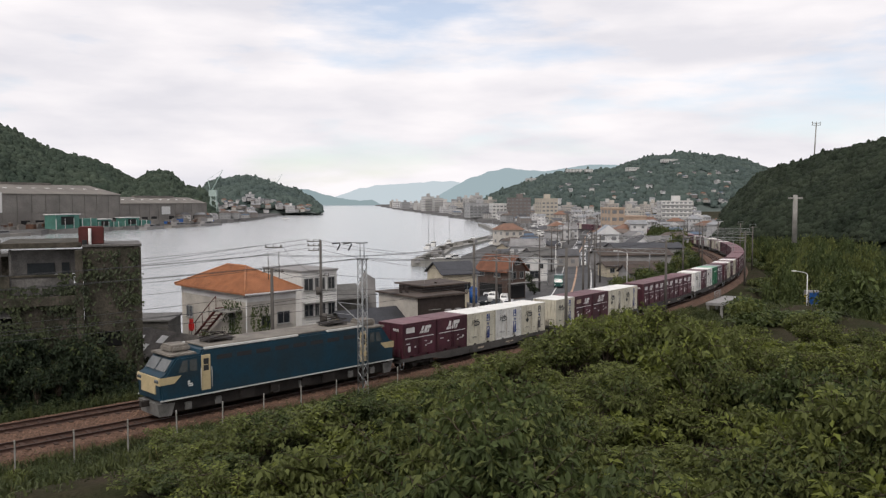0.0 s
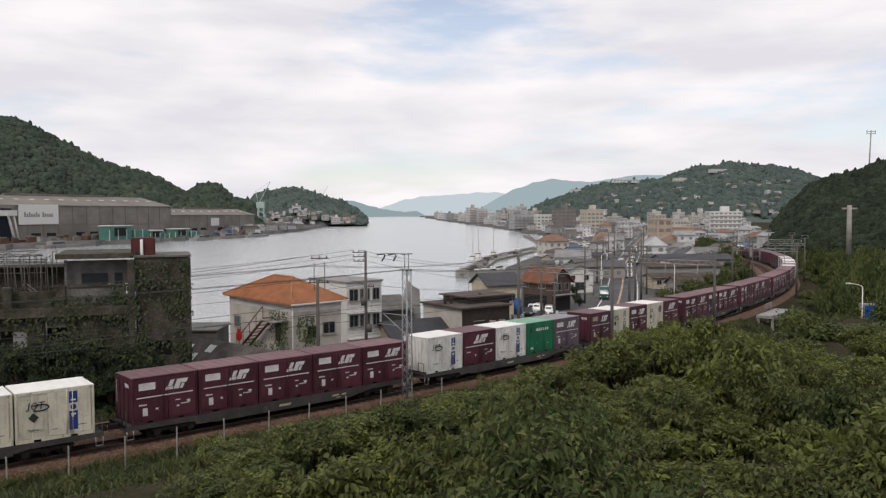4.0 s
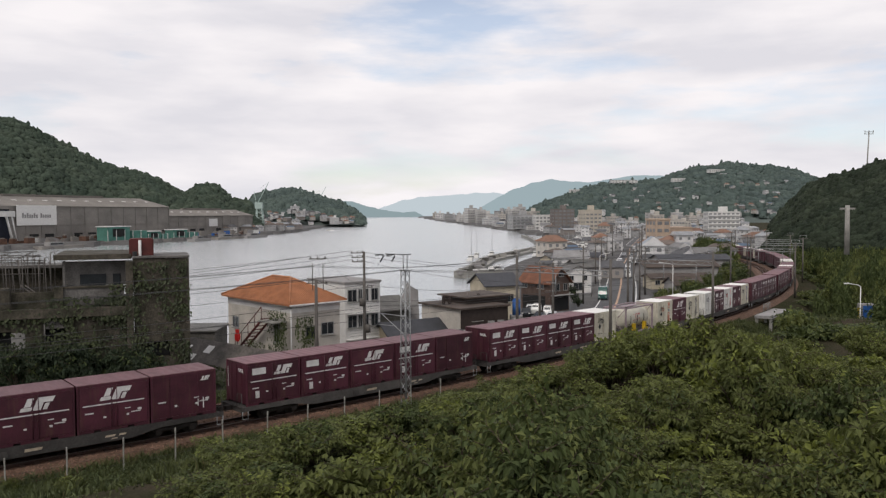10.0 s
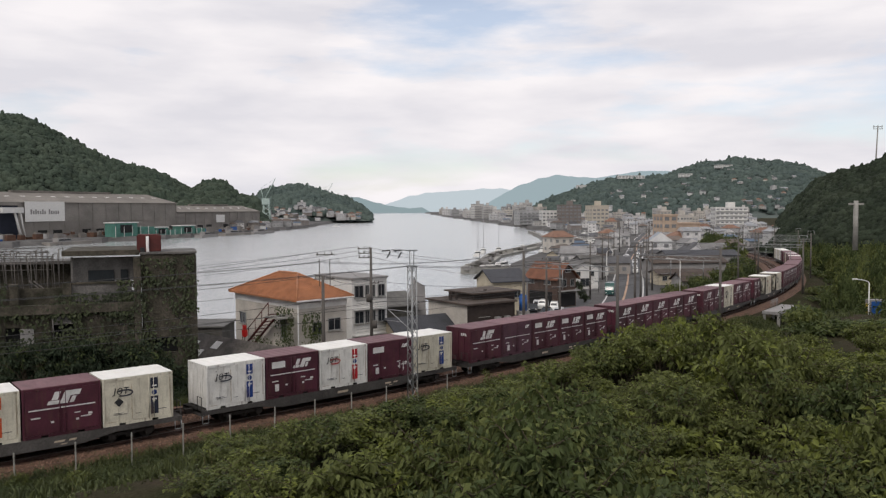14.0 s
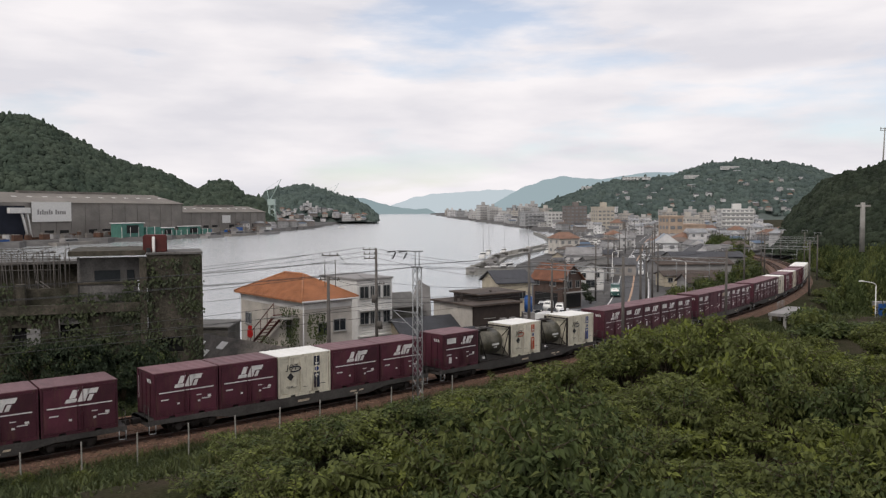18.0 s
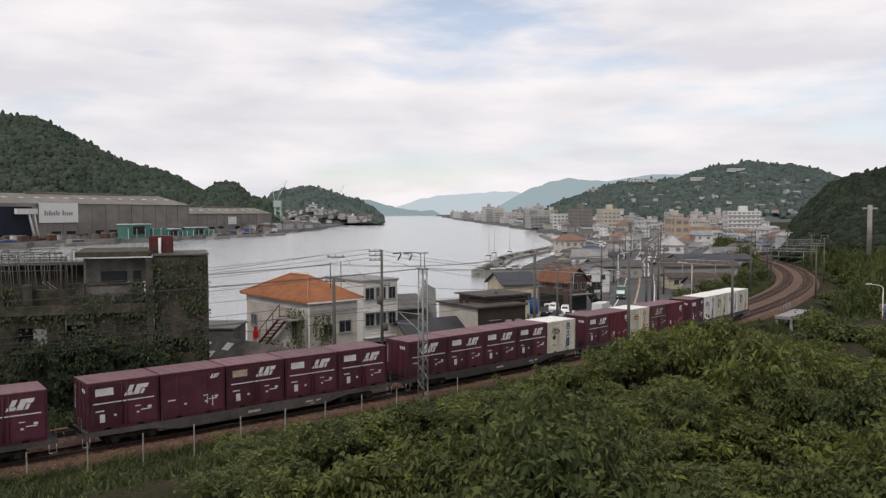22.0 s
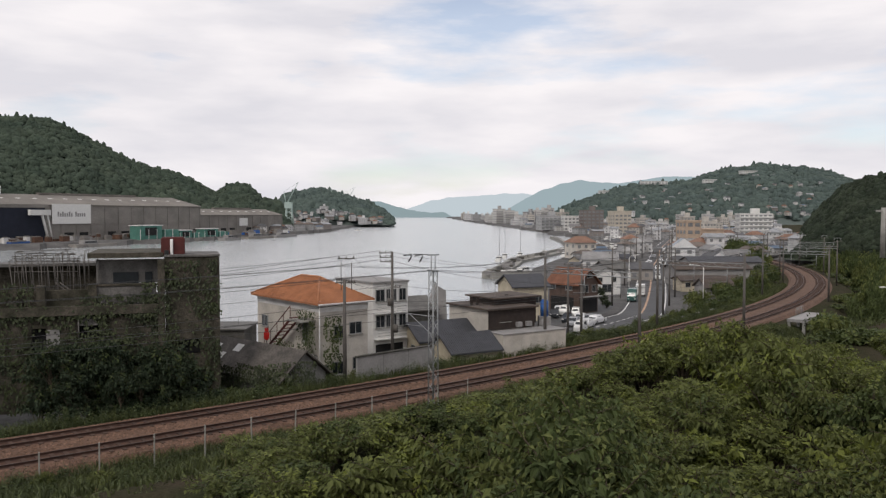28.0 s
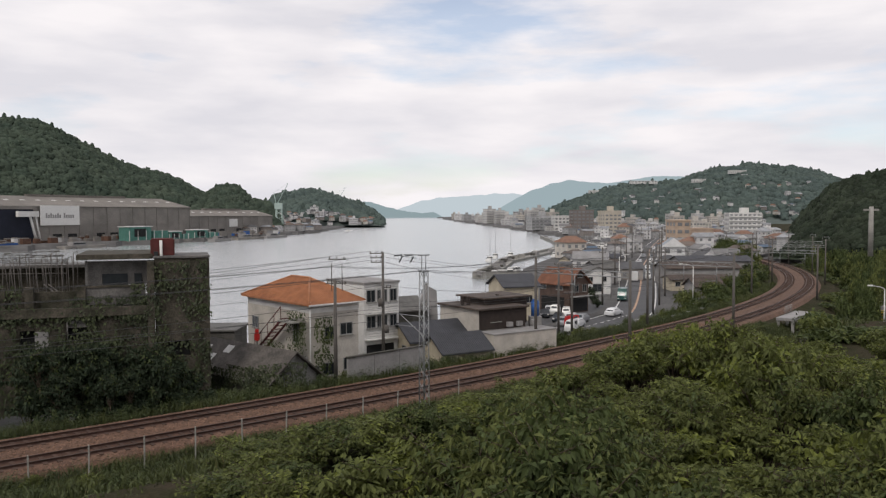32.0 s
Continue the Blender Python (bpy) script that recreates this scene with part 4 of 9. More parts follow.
def tank20():
    e = tagged(new("tank_container"), "cream pressure tank in a faded pink frame with yellow fittings", "tank container", "containers on the wagons")
    KINDS["T"] = e
    L = 6.06
    bm = bmesh.new()
    for sx in (-1, 1):
        for sy in (-1, 1):
            box(bm, sx * (L / 2 - 0.07) - 0.07, sx * (L / 2 - 0.07) + 0.07, sy * (CW / 2 - 0.07) - 0.07, sy * (CW / 2 - 0.07) + 0.07, 0, CH)
        for z in (0.07, CH - 0.07):
            box(bm, sx * (L / 2 - 0.07) - 0.06, sx * (L / 2 - 0.07) + 0.06, -CW / 2, CW / 2, z - 0.06, z + 0.06)
        for sy in (-1, 1):
            tube(bm, (sx * (L / 2 - 0.08), sy * 1.1, 0.1), (sx * (L / 2 - 0.08), -sy * 0.2, 1.1), 0.045, n=5)
            tube(bm, (sx * (L / 2 - 0.08), sy * 1.1, CH - 0.1), (sx * (L / 2 - 0.08), sy * 0.3, 1.5), 0.04, n=5)
    for sy in (-1, 1):
        for z in (0.08, CH - 0.07):
            box(bm, -L / 2, L / 2, sy * (CW / 2 - 0.06) - 0.06, sy * (CW / 2 - 0.06) + 0.06, z - 0.06, z + 0.06)
    part("frame", bm, P_PINK, e)
    bm = bmesh.new()
    prof = [(-2.75, 0.05), (-2.72, 0.5), (-2.6, 0.85), (-2.35, 1.02), (2.35, 1.02), (2.6, 0.85), (2.72, 0.5), (2.75, 0.05)]
    rings = [[bm.verts.new((x, r * math.cos(a * math.pi / 14), 1.28 + r * math.sin(a * math.pi / 14))) for a in range(28)] for x, r in prof]
    for i in range(len(prof) - 1):
        for a in range(28):
            f = bm.faces.new((rings[i][a], rings[i][(a + 1) % 28], rings[i + 1][(a + 1) % 28], rings[i + 1][a]))
            f.smooth = True
    part("tank", bm, P_TANK, e)
    bm = bmesh.new()
    for x in (-1.6, -0.1, 1.3):
        for a in range(14):
            b0, b1 = math.pi * (0.9 + 1.25 * a / 14), math.pi * (0.9 + 1.25 * (a + 1) / 14)
            tube(bm, (x, 1.04 * math.cos(b0), 1.28 + 1.04 * math.sin(b0)), (x, 1.04 * math.cos(b1), 1.28 + 1.04 * math.sin(b1)), 0.03, n=4)
    part("band", bm, M_BLACK, e)
    for x in (-1.0, 1.35):
        bm = bmesh.new()
        box(bm, x - 0.16, x + 0.16, NEAR - 0.0, NEAR + 0.3, 0.12, 0.85)
        box(bm, x - 0.45, x + 0.45, NEAR - 0.0, NEAR + 0.2, 0.12, 0.3)
        part("saddle", bm, P_YELLOW, e)
    bm = bmesh.new()
    box(bm, -1.6, 1.6, -0.35, 0.35, CH - 0.1, CH - 0.03)
    part("walkway", bm, P_PINK, e)
    bm = bmesh.new()
    for p in trio(-0.95, 1.15, 1.5, 0.62):
        bm.faces.new([bm.verts.new((x, -math.sqrt(max(0, 1.05 ** 2 - (z - 1.28) ** 2)), z)) for x, z in p])
    part("emblem", bm, P_REDST, e)


def tank10():
    e = tagged(new("tank_container"), "short soot-stained steel tank in a dark frame", "tank container", "containers on the wagons")
    KINDS["B"] = e
    bm = bmesh.new()
    h = CL / 2
    for sx in (-1, 1):
        for sy in (-1, 1):
            box(bm, sx * (h - 0.06) - 0.06, sx * (h - 0.06) + 0.06, sy * (CW / 2 - 0.06) - 0.06, sy * (CW / 2 - 0.06) + 0.06, 0, CH - 0.1)
            tube(bm, (sx * (h - 0.08), sy * 1.1, CH - 0.2), (sx * (h - 0.08), -sy * 1.0, 0.2), 0.04, n=5)
            tube(bm, (sx * (h - 0.1), sy * (CW / 2 - 0.06), CH - 0.2), (sx * (h - 0.9), sy * (CW / 2 - 0.06), 0.15), 0.04, n=5)
        for z in (0.07, CH - 0.16):
            box(bm, sx * (h - 0.07) - 0.05, sx * (h - 0.07) + 0.05, -CW / 2, CW / 2, z - 0.05, z + 0.05)
    for sy in (-1, 1):
        box(bm, -h, h, sy * (CW / 2 - 0.06) - 0.06, sy * (CW / 2 - 0.06) + 0.06, 0.02, 0.16)
    part("frame", bm, P_BOGIE, e)
    bm = bmesh.new()
    prof = [(-1.5, 0.05), (-1.46, 0.55), (-1.3, 0.85), (-1.1, 0.95), (1.1, 0.95), (1.3, 0.85), (1.46, 0.55), (1.5, 0.05)]
    rings = [[bm.verts.new((x, r * math.cos(a * math.pi / 14), 1.25 + r * math.sin(a * math.pi / 14))) for a in range(28)] for x, r in prof]
    for i in range(len(prof) - 1):
        for a in range(28):
            f = bm.faces.new((rings[i][a], rings[i][(a + 1) % 28], rings[i + 1][(a + 1) % 28], rings[i + 1][a]))
            f.smooth = True
    part("tank", bm, P_TANK_DK, e)
    bm = bmesh.new()
    tube(bm, (0, 0, 2.1), (0, 0, 2.4), 0.3, n=14)
    box(bm, -0.9, 0.9, -0.3, 0.3, 2.30, 2.34)
    part("manhole", bm, P_BOGIE, e)
    decal("name_plate", [rect(-0.35, 0.45, 1.15, 1.30), rect(-0.15, 0.2, 0.98, 1.05), rect(-1.4, -1.15, 0.3, 0.45)], P_MARK, e)


red_plain()
green_one()
tank20()
tank10()


def make_bogie(parent, x):
    b = part("bogie", bogie_mesh, None, parent, at=pose(x, 0, 0))
    for dx in (-0.95, 0.95):
        part("wheelset", wheel_mesh, None, b, at=pose(dx, 0, 0.43))


def build_bogie_meshes():
    bm = bmesh.new()
    for sy in (-1, 1):
        box(bm, -1.25, 1.25, sy * 0.95 - 0.07, sy * 0.95 + 0.07, 0.42, 0.60)
        for dx in (-0.95, 0.95):
            box(bm, dx - 0.17, dx + 0.17, sy * 0.98 - 0.1, sy * 0.98 + 0.1, 0.28, 0.60)
        for k in range(3):
            tube(bm, (-0.15 + 0.15 * k, sy * 0.98, 0.25), (-0.15 + 0.15 * k, sy * 0.98, 0.6), 0.06, n=6)
    box(bm, -0.25, 0.25, -1.0, 1.0, 0.38, 0.66)
    a = mesh_of(bm, "bogie", P_BOGIE)
    bm = bmesh.new()
    for sy in (-1, 1):
        tube(bm, (0, sy * 0.50, 0), (0, sy * 0.62, 0), 0.43, n=22)
        tube(bm, (0, sy * 0.49, 0), (0, sy * 0.52, 0), 0.455, n=22)
    tube(bm, (0, -0.95, 0), (0, 0.95, 0), 0.08, n=8)
    return a, mesh_of(bm, "wheelset", P_BOGIE)


bogie_mesh, wheel_mesh = build_bogie_meshes()


def build_wagon():
    e = tagged(new("flat_wagon"), "dark grimy steel container flat wagon on two bogies", "freight wagon", "wagons of the train")
    bm = bmesh.new()
    H = 9.7
    box(bm, -H, H, -1.15, 1.15, 0.88, 0.99)
    box(bm, -H, -H + 0.2, -1.25, 1.25, 0.70, 0.99)
    box(bm, H - 0.2, H, -1.25, 1.25, 0.70, 0.99)
    for k in range(14):
        x = -9 + 18 * k / 13
        box(bm, x - 0.08, x + 0.08, -1.2, 1.2, 0.80, 0.90)
    part("deck", bm, P_FRAME, e)
    for sy in (-1, 1):
        bm = bmesh.new()
        y0, y1 = (1.17, 1.23) if sy > 0 else (-1.23, -1.17)
        pts = [(-H, 0.99), (-H, 0.74), (-6.2, 0.70), (-4.6, 0.42), (4.6, 0.42), (6.2, 0.70), (H, 0.74), (H, 0.99)]
        fa = bm.faces.new([bm.verts.new((x, y0, z)) for x, z in pts])
        g = bmesh.ops.extrude_face_region(bm, geom=[fa])
        for v in g["geom"]:
            if isinstance(v, bmesh.types.BMVert):
                v.co.y = y1
        bmesh.ops.recalc_face_normals(bm, faces=bm.faces[:])
        part("side_sill", bm, P_FRAME, e)
    bm = bmesh.new()
    for x0, w, z, h in ((-0.6, 0.8, 0.62, 0.14), (3.2, 0.5, 0.66, 0.10), (3.9, 0.35, 0.66, 0.10), (3.5, 0.3, 0.52, 0.06)):
        quad(bm, (x0, -1.24, z), (x0 + w, -1.24, z), (x0 + w + 0.05, -1.24, z + h), (x0 + 0.05, -1.24, z + h))
    part("lettering", bm, P_GOLD, e)
    make_bogie(e, -7.0)
    make_bogie(e, 7.0)
    for sx in (-1, 1):
        bm = bmesh.new()
        x = sx * (H - 0.05)
        tube(bm, (x, -1.15, 0.3), (x, -1.15, 1.75), 0.022, n=6)
        tube(bm, (x, -1.15, 1.75), (x, -0.6, 1.75), 0.022, n=6)
        tube(bm, (x, -0.6, 1.75), (x, -0.6, 0.95), 0.022, n=6)
        part("handrail", bm, P_FRAME, e)
        bm = bmesh.new()
        for dx in (0, 0.35):
            tube(bm, (x - sx * dx, -1.25, 0.75), (x - sx * dx, -1.25, 0.30), 0.022, n=6)
        tube(bm, (x, -1.25, 0.30), (x - sx * 0.35, -1.25, 0.30), 0.025, n=6)
        part("step", bm, M_STEEL, e)
        bm = bmesh.new()
        box(bm, min(x, x + sx * 0.5), max(x, x + sx * 0.5), -0.14, 0.14, 0.72, 1.0)
        part("coupler", bm, P_BOGIE, e)
    bm = bmesh.new()
    tube(bm, (-1.5, -1.28, 0.62), (-1.5, -1.22, 0.62), 0.2, n=14)
    part("brake_wheel", bm, P_FRAME, e)
    bm = bmesh.new()
    tube(bm, (-2.2, 0.3, 0.6), (-0.8, 0.3, 0.6), 0.2, n=12)
    part("air_tank", bm, P_BOGIE, e)
    return e


WAGON = build_wagon()
SPEED, Q0, PITCH = 16.05, -13.4, 20.43
LOADS = ["R1 R2 J W D", "J R1g R2 D DB", "R1 R1 R1 R1 R1", "W R2 W G P", "R1g D R1 S R2", "R1 R2 R4 R1 R2", "R1 R3 R2 R2 R3", "R1 R1 R2 R1 R3", "R1 R1 R1 R1 DB",
         "T DO R2 D", "W R1 X R4 J", "R2 P2 R1 R1 R1", "R2 R2 R2 R2 R2", "R2 R2 D R2 R2", "R1 B DO B DB", "R2 R1 R1 R1 R1", "R1 R3 R1g R1 R1", "R2 R1 R1 R1 DB", "R1 JR O RG JR", "R4 N D N T4"]
MOVING = []       # (thing, place along the train, height, half the pivot spacing)
USED = set()


def spare(ob):
    """The first use of a built thing takes the thing itself, later ones a copy."""
    if ob.name in USED:
        return copy_thing(ob, Matrix())
    USED.add(ob.name)
    return ob


for n_w, load in enumerate(LOADS):
    front = Q0 + PITCH * n_w
    MOVING.append((spare(WAGON), front + 9.36, 0.0, 7.0))
    at = front
    for code in load.split():
        length = 6.06 if code == "T" else CL
        if code == "T":
            at += 0.15
        MOVING.append((spare(KINDS[code]), at + length / 2, DECK, (front + 9.36, length)))
        at += 3.745 if code != "T" else 7.3
for code, ob in KINDS.items():
    if ob.name not in USED:
        for c in list(ob.children_recursive) + [ob]:
            bpy.data.objects.remove(c)


def along(q, half, t):
    s = q - SPEED * t - 0.66 - 0.012 * (t - 12.5) ** 2      # the train gathers speed slowly
    x0, y0, _ = line(s - half)
    x1, y1, _ = line(s + half)
    z0, z1 = rail_z(s - half), rail_z(s + half)
    return Vector(((x0 + x1) / 2, (y0 + y1) / 2, (z0 + z1) / 2)), math.degrees(math.atan2(y1 - y0, x1 - x0)), (z1 - z0) / (2 * half)


# ---------------------------------------------------------------- electric locomotive
def locomotive():
    blue = mat("loco_blue", (0.010, 0.050, 0.082), 0.45, vary=0.35, size=1.8, fine=0.08, bump=0.05, col2=(0.018, 0.036, 0.048))
    cream = mat("loco_cream", (0.58, 0.47, 0.27), 0.5, vary=0.2, size=0.8)
    roofm = mat("loco_roof", (0.25, 0.225, 0.19), 0.85, vary=0.4, size=1.0, fine=0.1)
    white = mat("loco_trim", (0.62, 0.62, 0.58), 0.5, vary=0.2, size=0.6)
    skirt = mat("loco_underframe_grey", (0.22, 0.215, 0.20), 0.75, vary=0.35, size=0.6)
    glass = mat("loco_glass", (0.10, 0.11, 0.11), 0.08, vary=0.2, size=0.4, bump=0.0, spec=0.7)
    e = tagged(new("locomotive"), "deep blue electric locomotive with cream nose and doors", "locomotive")
    half = [(-9.02, 1.12), (-9.08, 1.95), (-9.0, 2.38), (-8.72, 2.5), (-8.12, 3.22), (-7.95, 3.34), (-6.5, 3.36), (-6.4, 3.55), (-6.0, 3.6)]
    outline = half + [(-x, z) for x, z in half[::-1]]
    bm = bmesh.new()
    f = bm.faces.new([bm.verts.new((x, -1.4, z)) for x, z in outline])
    g = bmesh.ops.extrude_face_region(bm, geom=[f])
    for v in g["geom"]:
        if isinstance(v, bmesh.types.BMVert):
            v.co.y = 1.4
    bmesh.ops.recalc_face_normals(bm, faces=bm.faces[:])
    bmesh.ops.bevel(bm, geom=[ed for ed in bm.edges if abs(ed.verts[0].co.y - ed.verts[1].co.y) < 0.01 and ed.verts[0].co.z + ed.verts[1].co.z > 2.4], offset=0.10, segments=2, affect="EDGES")
    part("body", bm, blue, e)
    # Solid dark block added beneath the body to stand for the shade there.
    bm = bmesh.new()
    box(bm, -8.4, 8.4, -1.12, 1.12, 0.32, 1.12)
    bmesh.ops.bevel(bm, geom=bm.edges[:], offset=0.08, segments=1, affect="EDGES")
    part("underframe", bm, P_BOGIE, e)
    # roof cover and equipment
    bm = bmesh.new()
    box(bm, -6.1, 6.1, -1.18, 1.18, 3.6, 3.72)
    bmesh.ops.bevel(bm, geom=bm.edges[:], offset=0.05, segments=1, affect="EDGES")
    part("roof", bm, roofm, e)
    for sx in (-1, 1):
        bm = bmesh.new()
        box(bm, min(sx * 8.35, sx * 6.6), max(sx * 8.35, sx * 6.6), -1.25, 1.25, 3.33, 3.46)
        bmesh.ops.bevel(bm, geom=bm.edges[:], offset=0.06, segments=2, affect="EDGES")
        part("cab_roof", bm, roofm, e)
        bm = bmesh.new()
        box(bm, min(sx * 8.0, sx * 6.7), max(sx * 8.0, sx * 6.7), -0.7, 0.7, 3.46, 3.86)
        bmesh.ops.bevel(bm, geom=bm.edges[:], offset=0.12, segments=2, affect="EDGES")
        part("cooler_box", bm, roofm, e)
        # windscreen panes lie on the raked front
        for y0, y1 in ((-1.22, -0.06), (0.06, 1.22)):
            bm = bmesh.new()
            a, b = Vector((-8.66, 0, 2.60)), Vector((-8.20, 0, 3.15))
            n = Vector((-0.77, 0, 0.64)) * 0.03
            quad(bm, (sx * -(a + n).x, y0, (a + n).z), (sx * -(a + n).x, y1, (a + n).z), (sx * -(b + n).x, y1 * 0.95, (b + n).z), (sx * -(b + n).x, y0 * 0.95, (b + n).z))
            ob = part("windscreen", bm, glass, e)
            bm = bmesh.new()
            tube(bm, (sx * -(a + n).x, (y0 + y1) / 2, (a + n).z), (sx * -(b + n).x + sx * -0.12, (y0 + y1) / 2 + 0.2, (b + n).z - 0.12), 0.014, n=4)
            part("wiper", bm, M_BLACK, ob)
        # cream nose band with wedge-shaped ends
        bm = bmesh.new()
        X9 = sx * 9.11
        box(bm, min(X9, sx * 8.98), max(X9, sx * 8.98), -1.38, 1.38, 1.95, 2.34)
        box(bm, min(X9, sx * 8.98), max(X9, sx * 8.98), -0.85, 0.85, 1.45, 1.95)
        for sy in (-1, 1):
            pts = [(sx * 9.05, 1.95), (sx * 8.2, 1.98), (sx * 7.75, 2.36), (sx * 9.02, 2.36)]
            fa = [bm.verts.new((x, sy * 1.412, z)) for x, z in pts]
            bm.faces.new(fa)
        part("nose_band", bm, cream, e)
        for sy in (-1, 1):
            bm = bmesh.new()
            box(bm, min(sx * 9.17, sx * 9.0), max(sx * 9.17, sx * 9.0), sy * 1.05 - 0.22, sy * 1.05 + 0.22, 2.06, 2.24)
            bmesh.ops.bevel(bm, geom=bm.edges[:], offset=0.04, segments=1, affect="EDGES")
            part("headlight", bm, glass, e)
            # cab side windows, door with its window
            for x0, x1 in ((7.95, 7.35), (7.2, 6.75)):
                bm = bmesh.new()
                pts = [(sx * x0, 2.5), (sx * x1, 2.5), (sx * x1, 3.12), (sx * (x0 - (0.3 if x0 > 7.5 else 0)), 3.12)]
                bm.faces.new([bm.verts.new((x, sy * 1.415, z)) for x, z in pts])
                part("cab_window", bm, glass, e)
            bm = bmesh.new()
            x0, x1 = sorted((sx * 6.45, sx * 5.85))
            box(bm, x0, x1, min(sy * 1.38, sy * 1.425), max(sy * 1.38, sy * 1.425), 1.35, 3.28)
            bmesh.ops.bevel(bm, geom=bm.edges[:], offset=0.02, segments=1, affect="EDGES")
            dr = part("door", bm, cream, e)
            for z0, z1 in ((2.42, 2.72), (2.76, 3.08)):
                bm = bmesh.new()
                box(bm, x0 + 0.13, x1 - 0.13, min(sy * 1.40, sy * 1.435), max(sy * 1.40, sy * 1.435), z0, z1)
                part("door_window", bm, M_BLACK, dr)
            bm = bmesh.new()
            for xx in (x0 - 0.06, x1 + 0.06):
                tube(bm, (xx, sy * 1.47, 1.5), (xx, sy * 1.47, 2.6), 0.02, n=5)
            part("handrail", bm, white, e)
        # plough skirt, coupler
        bm = bmesh.new()
        fr = [(sx * 9.15, -1.2, 0.95), (sx * 9.15, 1.2, 0.95), (sx * 9.0, 1.1, 0.25), (sx * 9.0, -1.1, 0.25)]
        bk = [(sx * 8.1, -1.3, 0.95), (sx * 8.1, 1.3, 0.95), (sx * 8.3, 1.2, 0.25), (sx * 8.3, -1.2, 0.25)]
        va, vb = [bm.verts.new(p) for p in fr], [bm.verts.new(p) for p in bk]
        bm.faces.new(va)
        bm.faces.new(vb)
        for i in range(4):
            bm.faces.new((va[i], va[(i + 1) % 4], vb[(i + 1) % 4], vb[i]))
        bmesh.ops.recalc_face_normals(bm, faces=bm.faces[:])
        part("skirt", bm, skirt, e)
        bm = bmesh.new()
        box(bm, min(sx * 9.1, sx * 9.6), max(sx * 9.1, sx * 9.6), -0.15, 0.15, 0.72, 1.02)
        part("coupler", bm, P_BOGIE, e)
        # folded current collector
        pg = part("current_collector", (lambda b: (box(b, sx * 4.6 - 1.0, sx * 4.6 + 1.0, -0.6, 0.6, 3.86, 3.9), b)[-1])(bmesh.new()), P_BOGIE, e)
        for dy in (-0.5, 0.5):
            bm = bmesh.new()
            tube(bm, (sx * 4.6 - 0.9, dy, 3.92), (sx * 4.6 + 0.9, dy * 0.8, 4.08), 0.03, n=5)
            tube(bm, (sx * 4.6 + 0.9, dy * 0.8, 4.08), (sx * 4.6 - 0.5, dy * 0.8, 4.22), 0.025, n=5)
            part("arm", bm, P_BOGIE, pg)
        bm = bmesh.new()
        tube(bm, (sx * 4.6 - 0.5, -0.9, 4.25), (sx * 4.6 - 0.5, 0.9, 4.25), 0.04, n=6)
        part("contact_strip", bm, P_BOGIE, pg)
        for dx in (-0.8, 0.8):
            for dy in (-0.5, 0.5):
                bm = bmesh.new()
                insulator(bm, (sx * 4.6 + dx, dy, 3.7), (sx * 4.6 + dx, dy, 3.87), 3)
                part("insulator", bm, skirt, pg)
    for sy in (-1, 1):
        for k in range(8):
            bm = bmesh.new()
            x = -4.9 + 1.4 * k
            box(bm, x - 0.52, x + 0.52, min(sy * 1.39, sy * 1.412), max(sy * 1.39, sy * 1.412), 2.92, 3.16)
            part("side_window", bm, M_BLACK, e)
        bm = bmesh.new()
        box(bm, -9.06, 9.06, min(sy * 1.37, sy * 1.42), max(sy * 1.37, sy * 1.42), 1.10, 1.17)
        part("trim_line", bm, white, e)
        bm = bmesh.new()
        y0, y1 = sorted((sy * 1.2, sy * 1.41))
        box(bm, -6.2, 0.6, y0, y1, 3.56, 3.66)
        box(bm, 3.0, 6.2, y0, y1, 3.56, 3.66)
        part("roof_trim", bm, white, e)
    bm = bmesh.new()
    for x0, x1, z0, z1 in ((-7.35, -7.2, 1.9, 2.02), (-7.3, -7.0, 1.7, 1.78), (-7.35, -7.05, 1.8, 1.88)):
        quad(bm, (x0, -1.414, z0), (x1, -1.414, z0), (x1, -1.414, z1), (x0, -1.414, z1))
    part("number_mark", bm, white, e)
    bm = bmesh.new()
    box(bm, -8.6, 8.6, -1.25, 1.25, 0.95, 1.13)
    for x, w, z in ((-3.2, 1.0, 0.45), (3.2, 1.0, 0.45), (-1.2, 0.6, 0.5), (1.3, 0.7, 0.5)):
        box(bm, x - w / 2, x + w / 2, -1.3, 1.3, z, 0.98)
    part("underframe", bm, P_BOGIE, e)
    for x in (-6.2, 0.0, 6.2):
        b = part("bogie", bogie_mesh, None, e, at=pose(x, 0, 0.1))
        for dx in (-1.0, 1.0):
            part("wheelset", wheel_mesh, None, b, at=pose(dx, 0, 0.42))
        for dx in (-1.0, 1.0):
            for sy in (-1, 1):
                bm = bmesh.new()
                box(bm, dx - 0.22, dx + 0.22, sy * 1.12 - 0.08, sy * 1.12 + 0.08, 0.3, 0.72)
                bmesh.ops.bevel(bm, geom=bm.edges[:], offset=0.03, segments=1, affect="EDGES")
                part("axle_box", bm, skirt, b)
    return e


LOCO = locomotive()
LOCO.scale = (0.95, 1, 1.06)
MOVING.append((LOCO, Q0 - 0.95 - 8.63, 0.0, 5.9))


